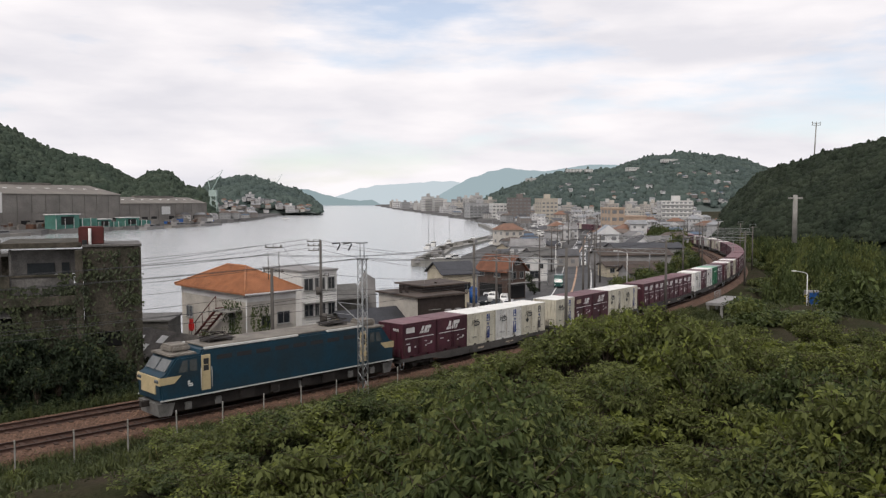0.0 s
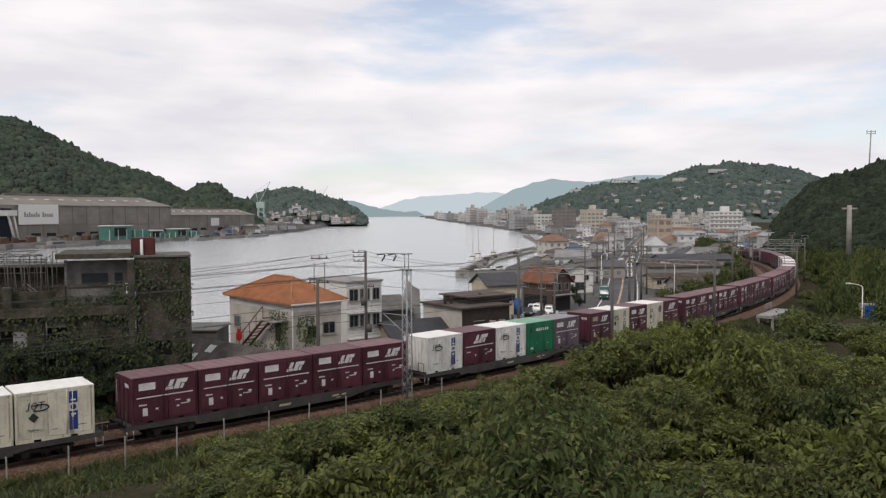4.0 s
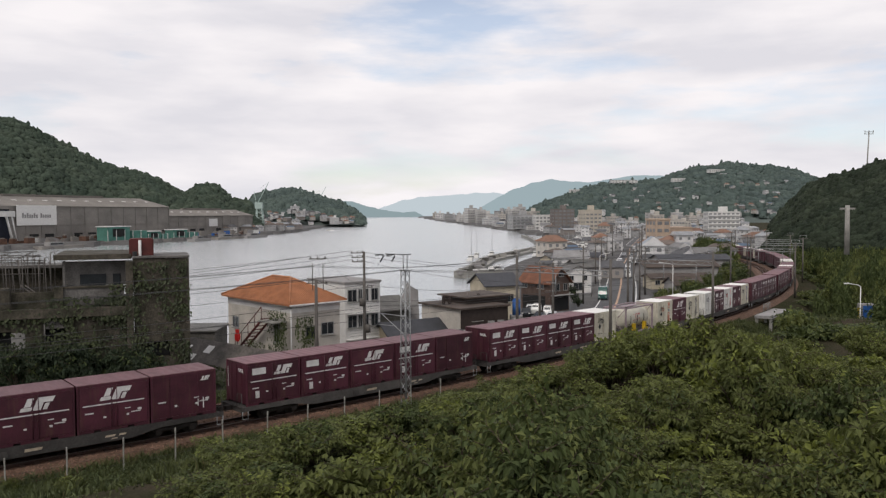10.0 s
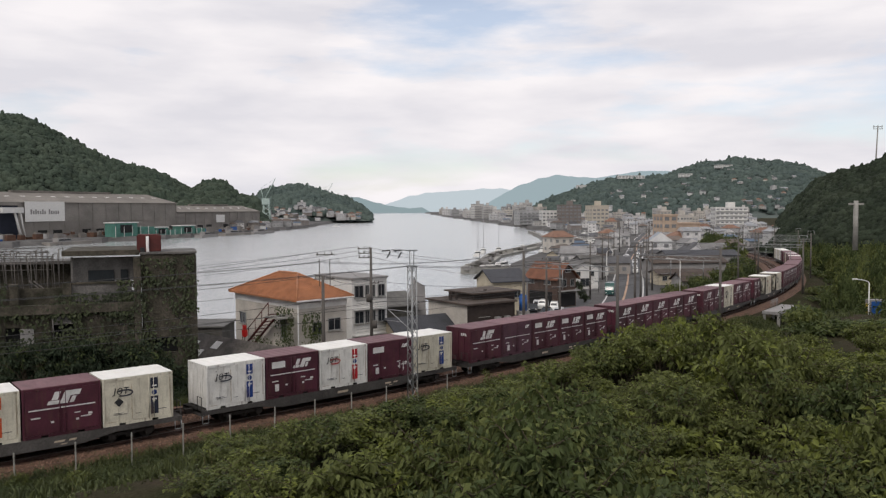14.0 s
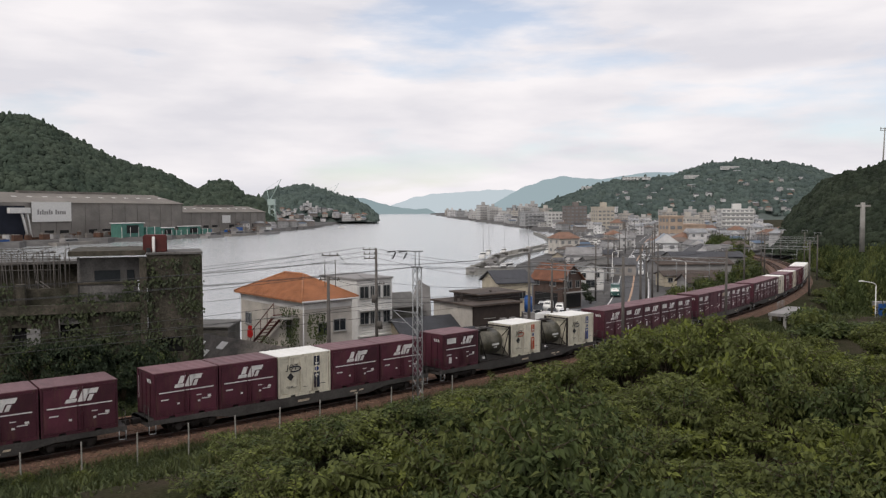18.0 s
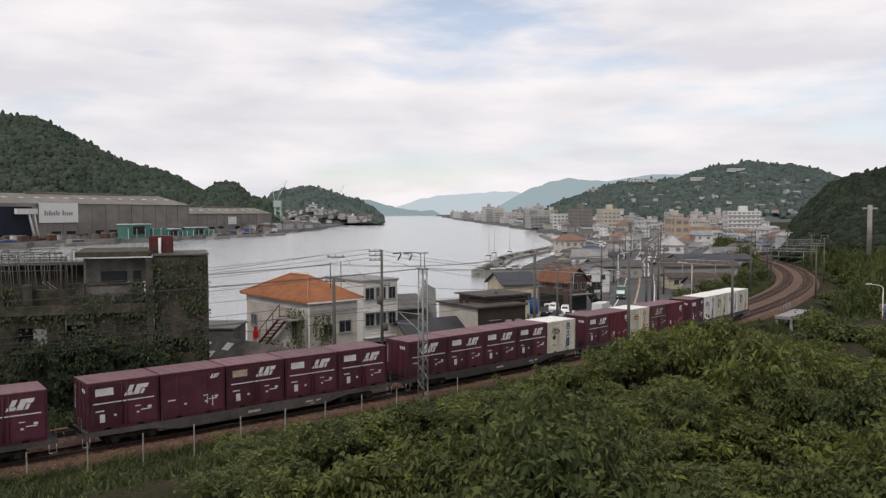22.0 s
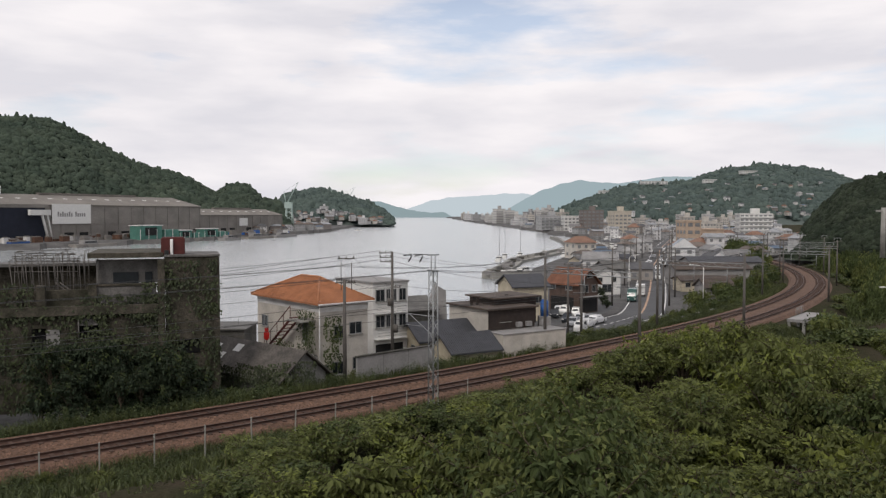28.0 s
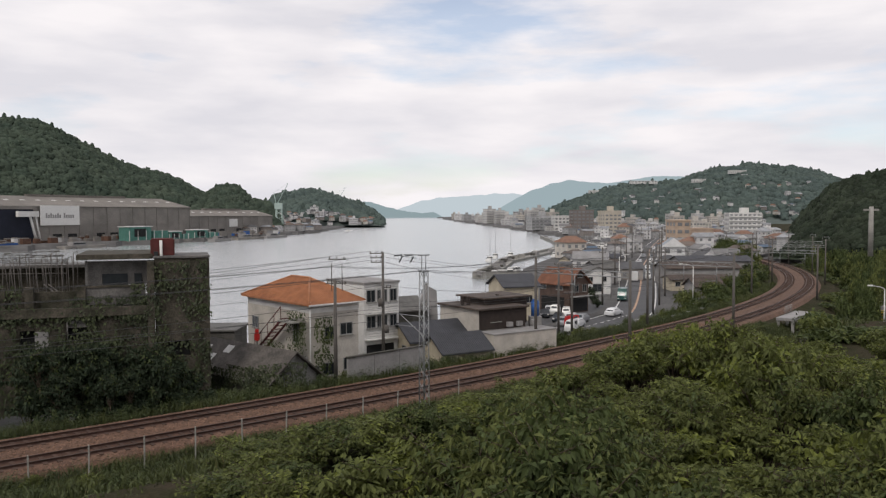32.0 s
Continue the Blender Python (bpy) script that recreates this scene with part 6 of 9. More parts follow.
def ivy(name, label, spots, size, seed, mats=None):
    """Leaves that cling to walls: spots are (place, outward, right, width, height, count)."""
    rn = random.Random(seed)
    vs, fs = [], []
    for c, out, right, w, h, count in spots:
        c, out, right = Vector(c), Vector(out).normalized(), Vector(right).normalized()
        for _ in range(count):
            a, b = rn.uniform(-0.5, 0.5), rn.random()
            edge = 0.5 + 0.5 * noise.noise((a * 4 + seed, b * 4, 1.3))
            if edge < 0.42 and rn.random() < 0.85:
                continue
            p = c + right * a * w + Vector((0, 0, b * h)) + out * rn.uniform(0.02, 0.32)
            d_ = (Vector((0, 0, -1)) + right * rn.uniform(-0.8, 0.8) + out * rn.uniform(0.1, 0.7)).normalized()
            l_ = size * rn.uniform(0.6, 1.3)
            leaf(vs, fs, p, d_, (out + Vector((0, 0, 0.4))).normalized(), l_, l_ * 0.8)
    me = bpy.data.meshes.new(name)
    me.from_pydata(vs, [], fs)
    me.materials.append(mats or L_IVY)
    return tagged(new(name, me), label, "climbing plant", kind="stuff")


def ruin():
    d0, turn = 58.0, radians(18)
    xr = (386 - 784) / FOCAL * d0      # the right-hand corner

    def X(x):
        k = (x - 784) / FOCAL
        t = (k * d0 - xr) / (math.cos(turn) - k * math.sin(turn))
        return t
    Z = lambda y: EYE_Z - (y - 379.5) * 56.0 / FOCAL
    place = pose(xr, d0, 0, 0, 0, math.degrees(turn))
    e = empty("derelict_building", place, "derelict three-storey concrete building overgrown with creepers", "building")
    base = -1.4
    dark = mat("stained_concrete", (0.105, 0.090, 0.070), 0.95, vary=0.6, size=1.3, fine=0.14, bump=0.6, col2=(0.030, 0.030, 0.017))
    pale = mat("pale_stained_render", (0.19, 0.18, 0.168), 0.95, vary=0.5, size=1.2, fine=0.1)
    # stair tower with an opening
    x0, x1 = X(291), X(386)
    top = Z(457)
    wx0, wx1, wz0, wz1 = X(308), X(352), Z(635), Z(607)
    for a, b, c, f in ((x0, x1, wz1, top), (x0, x1, base, wz0), (x0, wx0, wz0, wz1), (wx1, x1, wz0, wz1)):
        slab(e, "tower_wall", a, b, 0, 0.25, c, f, dark)
    slab(e, "tower_wall", x1 - 0.25, x1, 0.25, 5, base, top, dark)
    slab(e, "tower_wall", x0, x0 + 0.25, 0.25, 5, base, top, dark)
    slab(e, "tower_wall", x0 + 0.25, x1 - 0.25, 4.75, 5, base, top, dark)
    slab(e, "tower_roof", x0 - 0.05, x1 + 0.12, -0.12, 5.1, top, top + 0.16, pale)
    slab(e, "pilaster", x0 - 0.5, x0 - 0.02, -0.3, 0.3, base, Z(462), dark)
    slab(e, "pilaster", x1 - 0.4, x1 + 0.06, -0.06, -0.002, base, top - 0.05, dark)
    # Near-black sheet behind the hole, painted for the shade inside.
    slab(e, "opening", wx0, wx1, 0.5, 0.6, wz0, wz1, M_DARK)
    # upper floor set back, with roof slab
    a, b = X(165), X(288)
    slab(e, "upper_wall", a, x0, 1.4, 1.6, Z(505), Z(462), pale)
    slab(e, "upper_roof", X(152), b, 0.5, 8, Z(458), Z(449), dark, "thin overhanging roof slab")
    slab(e, "upper_post", X(167), X(171), 0.9, 1.1, Z(505), Z(460), pale)
    for p, q in ((196, 242), (254, 267)):
        slab(e, "upper_window", X(p), X(q), 1.30, 1.39, Z(506), Z(485), M_GLASS)
    slab(e, "parapet", a, b - 0.5, -0.05, 0.12, Z(536), Z(507), pale)
    slab(e, "parapet_coping", a - 0.2, b - 0.5, -0.12, 0.2, Z(507), Z(503), dark)
    # terrace and lower storeys
    slab(e, "terrace_slab", -26, b - 0.4, -0.35, 9, Z(556), Z(540), dark)
    for p in (-40, 20, 70, 162):
        slab(e, "terrace_post", X(p) - 0.28, X(p) + 0.28, -0.2, 0.25, Z(540), Z(503), dark)
    slab(e, "terrace_wall", -26, X(160), 0.3, 0.45, Z(540), Z(512), dark)
    slab(e, "back_wall", -26, X(165), 7.5, 7.7, Z(540), Z(478), dark)
    slab(e, "back_roof", -26, X(168), 6.5, 9.5, Z(480), Z(474), R_GREY)
    xs = [-26, X(52), X(78), X(134), X(172), x0 - 0.5]
    zt, zb = Z(556), base
    for i, (p, q) in enumerate(zip(xs, xs[1:])):
        if i in (1, 3):
            lo_, hi_ = (Z(622), Z(578)) if i == 1 else (Z(600), Z(576))
            slab(e, "front_wall", p, q, 0, 0.25, hi_, zt, dark)
            slab(e, "front_wall", p, q, 0, 0.25, zb, lo_, dark)
            # Dark sheet behind each hole stands for the unlit room.
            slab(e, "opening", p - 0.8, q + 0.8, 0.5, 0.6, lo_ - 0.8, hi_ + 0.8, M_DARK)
        else:
            slab(e, "front_wall", p, q, 0, 0.25, zb, zt, dark)
    slab(e, "shutter", X(78), X(102), -0.05, -0.002, Z(622), Z(580), W_GREY)
    slab(e, "shutter", X(134), X(172), -0.05, -0.002, Z(575), Z(560), pale)
    # No hole here: a dark sheet on the wall painted as shade.
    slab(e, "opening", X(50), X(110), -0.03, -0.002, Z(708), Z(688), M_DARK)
    bm = bmesh.new()
    tube(bm, (X(136), -0.1, Z(600)), (X(136), -0.1, Z(560)), 0.05, n=6)
    part("drainpipe", bm, pale, e)
    # rusty pipe frames on the terrace
    f = empty("pipe_racks", place, "tangle of rusty pipe frames on a roof terrace", "pipe frame")
    rn = random.Random(2)
    for k in range(15):
        p = X(10 + 9.6 * k)
        yk = 0.8 + 0.4 * (k % 3)
        lean = rn.uniform(-0.15, 0.35)
        bm = bmesh.new()
        zt_ = Z(rn.uniform(446, 462))
        tube(bm, (p + lean, yk, Z(538)), (p, yk, zt_), 0.035, n=5)
        tube(bm, (p, yk, zt_), (p, yk + 2.5, zt_), 0.03, n=5)
        tube(bm, (p, yk + 2.5, zt_), (p + lean, yk + 2.5, Z(538)), 0.03, n=5)
        part("frame", bm, M_POLE, f)
    for y in (446, 449, 453, 456, 460, 464, 468, 472, 480):
        bm = bmesh.new()
        tube(bm, (X(14), 1.0 + (y % 3) * 0.8, Z(y)), (X(rn.uniform(105, 142)), 1.0 + (y % 3) * 0.8, Z(y + rn.uniform(-3, 3))), 0.03, n=5)
        part("rail", bm, M_POLE, f)
    bm = bmesh.new()
    tube(bm, (X(100), 0.9, Z(500)), (X(145), 0.9, Z(535)), 0.05, n=5)
    tube(bm, (X(92), 0.9, Z(500)), (X(137), 0.9, Z(535)), 0.05, n=5)
    part("ladder", bm, M_POLE, f)
    # water tank
    t = empty("water_tank", place, "rust-red rooftop water tank with a white pipe", "water tank")
    bm = bmesh.new()
    box(bm, X(284), X(327), 0.6, 2.3, top + 0.12, Z(422))
    bmesh.ops.bevel(bm, geom=bm.edges[:], offset=0.08, segments=2, affect="EDGES")
    part("tank", bm, M_REDTANK, t)
    bm = bmesh.new()
    tube(bm, (X(303), 0.45, Z(482)), (X(303), 0.45, Z(425)), 0.1, n=8)
    part("pipe", bm, M_WHITE, t)
    bm = bmesh.new()
    tube(bm, (X(294), 0.3, Z(482)), (X(294), 0.3, Z(445)), 0.16, n=8)
    part("pipe", bm, M_DARK, t)
    # creepers
    W = lambda x, z: place @ Vector((X(x), -0.02, z))
    out, right = place.to_3x3() @ Vector((0, -1, 0)), place.to_3x3() @ Vector((1, 0, 0))
    spots = [(225, Z(640), 5.6, Z(535) - Z(640), 1500), (20, base, 2.6, 9, 700), (100, Z(680), 4.2, 3.4, 700), (340, Z(660), 3.6, 2.2, 260), (372, Z(560), 0.8, 4, 160),
             (320, Z(510), 2.8, 1.9, 240), (80, Z(560), 7, 0.9, 420), (270, Z(535), 1.6, 1.4, 200), (338, base, 4.0, 9.0, 900), (215, Z(560), 6.0, 1.6, 700), (60, Z(640), 7.0, 4.0, 900), (240, Z(700), 5.5, 4.5, 700)]
    ivy("creeper", "dark creepers hanging over the derelict walls", [(W(x, z), out, right, w, h, n) for x, z, w, h, n in spots], 0.22, 5)


ruin()


def orange_house():
    e = empty("house", site(-219, 62, -1.2, 40), "pale two-storey house with a hipped orange tile roof", "house")
    w, d, h = 4.5, 10.4, 6.6
    walls(e, w, d, h, W_BEIGE)
    slab(e, "eaves_band", -0.03, w + 0.03, -0.03, d + 0.03, h - 0.9, h - 0.02, W_WHITE)
    r = roof_hip(e, w, d, h - 0.15, 1.7, 0.42, R_ORANGE, 0.26, "y")
    bm = bmesh.new()
    x0, x1, y0, y1 = -0.42, w + 0.42, -0.42, d + 0.42
    ry0, ry1 = y0 + (y1 - y0) * 0.37, y0 + (y1 - y0) * 0.63
    for k in range(30):
        x = x0 + (x1 - x0) * (k + 0.5) / 30
        f = 1 - abs(x - w / 2) / ((x1 - x0) / 2)
        tube(bm, (x, y0, h - 0.13), (x, y0 + (ry0 - y0) * f, h - 0.13 + 1.7 * f), 0.04, n=4, cap=False)
    for k in range(46):
        y = y0 + (y1 - y0) * (k + 0.5) / 46
        f = min(1, (y - y0) / (ry0 - y0), (y1 - y) / (y1 - ry1))
        tube(bm, (x0, y, h - 0.13), (x0 + (w / 2 - x0) * f, y, h - 0.13 + 1.7 * f), 0.04, n=4, cap=False)
    tagged(part("tile_relief", bm, R_ORANGE, e), kind="stuff")
    for a, z, ww, hh in ((1.7, 3.5, 0.9, 1.05), (3.3, 3.75, 1.2, 1.0), (1.6, 0.65, 1.1, 1.05), (3.4, 0.9, 0.8, 1.0), (0.5, 0.75, 0.6, 0.8)):
        window(e, "r", a, z, ww, hh)
    for a, z, ww, hh in ((9.0, 3.7, 1.1, 1.0), (2.2, 3.2, 0.8, 1.9), (4.4, 1.0, 1.0, 1.0)):
        window(e, "l", a, z, ww, hh)
    slab(e, "gutter", -0.42, w + 0.42, -0.53, -0.43, h - 0.3, h - 0.18, M_WHITE)
    bm = bmesh.new()
    tube(bm, (-0.08, -0.08, 0), (-0.08, -0.08, h), 0.05, n=6)
    part("drainpipe", bm, M_WHITE, e)
    # outside stair
    st = part("stair", (lambda b: (tube(b, (-1.1, 7.0, 2.0), (-1.1, 2.6, 5.1), 0.1, n=5), tube(b, (-0.3, 7.0, 2.0), (-0.3, 2.6, 5.1), 0.1, n=5), tube(b, (-1.15, 7.0, 3.0), (-1.15, 2.6, 6.1), 0.04, n=5), b)[-1])(bmesh.new()), M_REDTANK, e, "dark rusty steel outside stair")
    for k in range(10):
        f = k / 9
        slab(st, "tread", -1.1, -0.3, 6.9 - 4.3 * f, 7.15 - 4.3 * f, 2.05 + 3.05 * f, 2.1 + 3.05 * f, M_REDTANK)
    for k in range(5):
        f = k / 4
        bm = bmesh.new()
        tube(bm, (-1.15, 7.0 - 4.4 * f, 2.0 + 3.1 * f), (-1.15, 7.0 - 4.4 * f, 3.0 + 3.1 * f), 0.03, n=5)
        part("baluster", bm, M_REDTANK, st)
    slab(e, "landing", -1.4, 0, 0.6, 2.7, 4.95, 5.08, M_CONC)
    slab(e, "porch", -1.2, 0, 0.3, 5.5, 0, 2.3, W_GREY)
    m = site(-219, 62, -1.2, 40)
    P = lambda x, y, z: m @ Vector((x, y, z))
    o = m.to_3x3() @ Vector((-1, 0, 0))
    o2 = m.to_3x3() @ Vector((0, -1, 0))
    ivy("creeper", "green creeper climbing over the house corner", [(P(-0.5, 1.0, 0.3), o, o2, 2.6, 5.6, 1300), (P(1.0, -0.1, 0.4), o2, -o, 1.6, 5.0, 650), (P(-1.2, 3.2, 0.0), o, o2, 3.0, 3.4, 500)], 0.17, 9, L_DARK)


orange_house()


def lantern():
    e = empty("signal_lamp", pose(*ray(-314, -224, 63.5)[:2], ray(-314, -224, 63.5).z), "small bright red signal lamp on a post", "signal lamp")
    red = mat("red_lens", (0.50, 0.018, 0.014), 0.4, vary=0.2, size=0.2, emit=0.06)
    bm = bmesh.new()
    box(bm, -0.22, 0.22, -0.12, 0.12, 0, 0.7)
    bmesh.ops.bevel(bm, geom=bm.edges[:], offset=0.1, segments=2, affect="EDGES")
    part("housing", bm, red, e)
    bm = bmesh.new()
    box(bm, -0.14, 0.14, -0.1, 0.1, 0.68, 0.95)
    part("head", bm, red, e)
    bm = bmesh.new()
    tube(bm, (0, 0, -3.5), (0, 0, 0), 0.05, n=6)
    part("post", bm, M_POLE, e)


lantern()


def white_block():
    e = empty("apartment_house", site(-124, 73, -1.6, 38), "white three-storey apartment house with a flat roof", "apartment house")
    w, d, h = 3.9, 6.5, 7.4
    walls(e, w, d, h, W_WHITE)
    slab(e, "roof", -0.12, w + 0.12, -0.12, d + 0.12, h, h + 0.18, W_GREY)
    for z in (3.3, 5.7):
        for a, ww in ((0.75, 1.0), (1.65, 0.45), (2.3, 0.5), (3.25, 0.8)):
            window(e, "r", a, z, ww, 1.15)
        slab(e, "balcony", 0.1, w - 0.4, -0.55, -0.002, z - 1.1, z - 0.98, W_WHITE)
        for k in range(3):
            bm = bmesh.new()
            tube(bm, (0.15, -0.5, z - 0.7 + 0.25 * k), (w - 0.5, -0.5, z - 0.7 + 0.25 * k), 0.02, n=5)
            part("balcony_rail", bm, M_FRAME, e)
    # Flat near-black sheet on the wall, painted as the garage's inner shade.
    slab(e, "garage_opening", 0.25, 3.3, -0.03, -0.003, 0.3, 1.75, M_DARK)
    slab(e, "blue_panel", -0.03, -0.002, 0.6, 2.6, 5.2, 7.0, W_WHITE)


white_block()


def boundary_wall():
    e = empty("boundary_wall", pose(0, 0, 0), "grey rendered boundary wall with a coping beside the line", "wall")
    p, q = Vector((-6.6, 61.0, 0)), Vector((-0.9, 66.5, 0))
    a = math.degrees(math.atan2(q.y - p.y, q.x - p.x))
    L_ = (q - p).length
    e.matrix_basis = pose(p.x, p.y, -1.6, 0, 0, a)
    for k in range(3):
        slab(e, "panel", L_ * k / 3 + 0.01, L_ * (k + 1) / 3 - 0.01, 0, 0.2, 0, 2.75, W_GREY)
    slab(e, "coping", -0.05, L_ + 0.05, -0.06, 0.26, 2.75, 2.87, M_CONC_DK)


boundary_wall()


def cottage(u, d, heading, w, l, h, rise, wall, label, roofm=R_DARK, z=-1.8, axis="y", over=0.4, wins=()):
    e = empty("house", site(u, d, z, heading), label, "house")
    walls(e, w, l, h, wall)
    roof_gable(e, w, l, h, rise, over, roofm, axis, wall)
    for f, a, zz, ww, hh in wins:
        window(e, f, a, zz, ww, hh)
    return e


# two cottages with dark tiled gables behind the boundary wall
c1 = cottage(-40, 73, 30, 6.2, 4.2, 2.8, 1.3, W_CREAM, "small cream house with a dark grey tiled gable roof", axis="x", z=-2.2, wins=(("l", 1.4, 1.0, 0.8, 1.2),))
c2 = cottage(18, 69, 30, 4.7, 3.8, 2.1, 1.2, W_CREAM, "low cream house with a dark tiled gable roof by the track", axis="x", z=-1.9)
for c, w_, l_, h_, r_ in ((c1, 6.2, 4.2, 2.8, 1.3), (c2, 4.7, 3.8, 2.1, 1.2)):
    bm = bmesh.new()
    for k in range(28):
        x = -0.4 + (w_ + 0.8) * (k + 0.5) / 28
        tube(bm, (x, -0.4, h_ - r_ * 0.4 / (l_ / 2) + 0.15), (x, l_ / 2, h_ + r_ + 0.15), 0.03, n=4, cap=False)
    tagged(part("tile_relief", bm, R_DARK, c), kind="stuff")


def brown_house():
    e = empty("house", site(80, 75, -2.0, 33), "flat-roofed house, pale end wall and dark brown boarded front", "house")
    w, d, h = 7.2, 6.6, 5.1
    walls(e, 5.5, d, h, W_BEIGE)
    slab(e, "front_boarding", 0.02, 5.6, -0.08, -0.003, 3.2, h - 0.05, W_BROWN)
    slab(e, "roof", -0.3, 5.9, -0.35, d + 0.2, h, h + 0.18, R_RUST)
    slab(e, "upper_room", 2.2, 7.5, 2.0, 6.2, 3.2, h + 0.75, W_BROWN)
    slab(e, "upper_roof", 1.9, 7.9, 1.6, 6.6, h + 0.75, h + 0.9, R_RUST)
    slab(e, "terrace", 0, 7.6, -2.4, -0.09, 0, 3.05, W_BEIGE)
    slab(e, "terrace_coping", -0.06, 7.66, -2.46, -0.1, 3.05, 3.15, W_GREY)
    for x in (0.3, 1.0, 4.6):
        slab(e, "chimney", x, x + 0.25, 3.2, 3.45, h + 0.2, h + 1.0, W_BROWN)
    for x in (3.2, 4.4, 6.2):
        slab(e, "cooler_unit", x, x + 0.6, -0.45, -0.1, 3.35, 3.8, W_GREY)
    window(e, "r", 2.0, 3.9, 1.3, 1.0)
    bm = bmesh.new()
    tube(bm, (3.8, 4, h + 0.9), (3.8, 4, h + 3.2), 0.02, n=5)
    tube(bm, (3.4, 4, h + 2.8), (4.3, 4, h + 2.8), 0.015, n=5)
    part("aerial", bm, M_STEEL, e)
    b = empty("water_butt", site(180, 80, 0.7, 0), "bright blue plastic tank on a terrace", "tank")
    bm = bmesh.new()
    tube(bm, (0, 0, 1.25), (0, 0, 2.75), 0.4, n=16)
    tube(bm, (0, 0, 2.75), (0, 0, 2.95), 0.4, 0.2, n=16)
    part("tank", bm, M_BLUE, b)
    bm = bmesh.new()
    box(bm, -0.6, 0.6, -0.6, 0.6, -3.2, 1.25)
    part("stand", bm, W_GREY, b)


brown_house()


def low_gable():
    e = empty("outbuilding", pose(-20.45, 65.35, -1.8, 0, 0, -41.4), "low outbuilding with a grey patched sheet roof", "outbuilding")
    walls(e, 11.3, 4.4, 1.9, W_GREY)
    roof_gable(e, 11.3, 4.4, 1.9, 1.8, 0.5, mat("old_dark_sheet_roof", (0.13, 0.115, 0.10), 0.85, vary=0.5, size=1.2, fine=0.15), "x", W_GREY)
    ivy("creeper", "dark creeper spread over a low roof edge", [((-15.6, 60.3, -1.7), (-0.66, -0.75, 0.4), (0.75, -0.66, 0), 11.0, 2.3, 2600), ((-11.6, 58.4, -1.7), (0.4, -0.9, 0.3), (0.75, 0.4, 0), 4.6, 3.0, 1300), ((-13.4, 59.6, -0.2), (-0.66, -0.75, 0.8), (0.75, -0.66, 0), 7.0, 0.8, 700)], 0.17, 14)
    for x, y in ((0.8, 1.3), (2.2, 0.7), (3.6, 1.5)):
        z = 1.9 + 1.8 * y / 2.2 + 0.16
        bm = bmesh.new()
        quad(bm, (x, y - 0.3, z - 0.245), (x + 0.9, y - 0.3, z - 0.245), (x + 0.9, y + 0.3, z + 0.245), (x, y + 0.3, z + 0.245))
        part("patch", bm, W_WHITE, e, "pale translucent roof sheet")
    b = empty("outbuilding", pose(-25.0, 76, -2.5), "grey stained shed behind the house", "outbuilding")
    walls(b, 6.0, 5, 3.6, M_CONC_DK)
    slab(b, "roof", -0.2, 6.2, -0.2, 5.2, 3.6, 3.75, R_GREY)
    f = empty("boat_shed", site(-80, 92, -3, 30), "cluttered waterside shed with dark sheet roofs", "shed")
    walls(f, 5, 6, 4.0, M_CONC_DK)
    roof_gable(f, 5, 6, 4.0, 1.2, 0.4, R_GREY, "x", M_CONC_DK)
    g = empty("gangway", site(-45, 96, -3, 0), "steep grey steel gangway by the water", "gangway")
    bm = bmesh.new()
    for k in range(2):
        tube(bm, (0, k * 1.2, 1.0), (2.2, k * 1.2, 6.8), 0.15, n=6)
    for k in range(9):
        tube(bm, (0.25 * k, 0, 1.0 + 0.65 * k), (0.25 * k, 1.2, 1.0 + 0.65 * k), 0.05, n=5)
    quad(bm, (0.1, -0.05, 1.0), (3.6, -0.05, 1.0), (3.4, -0.05, 6.0), (2.2, -0.05, 6.7))
    part("frame", bm, W_GREY, g)


low_gable()
cottage(126, 112, 18, 5.2, 6, 5.0, 1.4, W_CREAM, "cream waterside house with a dark shed roof", R_DARK, z=-3, axis="x", wins=(("r", 1.6, 2.6, 1.2, 1.0), ("r", 3.8, 2.6, 1.0, 1.0)))


def brick_house():
    e = empty("house", site(241, 121, -3, 38), "brown brick house with a weathered orange roof", "house")
    w, d, h = 4.3, 6.2, 4.7
    walls(e, w, d, h, W_BRICK)
    roof_gable(e, w, d, h, 2.0, 0.5, R_ORANGE2, "y", W_BRICK)
    for a, z, ww, hh in ((2.4, 5.4, 1.2, 0.7), (1.5, 3.2, 1.2, 1.1), (3.4, 3.2, 0.9, 1.1)):
        window(e, "r", a, z, ww, hh)
    for a, z, ww, hh in ((2.0, 3.5, 1.4, 1.1), (5.5, 3.5, 1.4, 1.1)):
        window(e, "l", a, z, ww, hh)
    slab(e, "shopfront", 0.3, 4.1, -0.05, -0.003, 0.2, 2.3, M_DARK)
    slab(e, "awning", 0.1, 4.4, -1.0, -0.003, 2.5, 2.62, W_GREY)
    # Side bay is only a near-black sheet on the wall, painted shade.
    slab(e, "side_opening", -0.05, -0.003, 1.0, 5.8, 0.2, 2.4, M_DARK)


brick_house()
cottage(268, 150, 8, 5.2, 7, 4.1, 1.0, W_WHITE, "pale grey rendered warehouse with a low gable", R_GREY, z=-3, axis="y", wins=(("r", 1.2, 2.4, 0.9, 0.9), ("r", 3.9, 2.4, 0.9, 0.9), ("r", 2.6, 0.5, 2.0, 1.5)))
cottage(292, 172, 20, 5, 6, 3.4, 1.4, W_GREY, "grey shed with a sheet roof near the road", R_GREY, z=-3, axis="x")
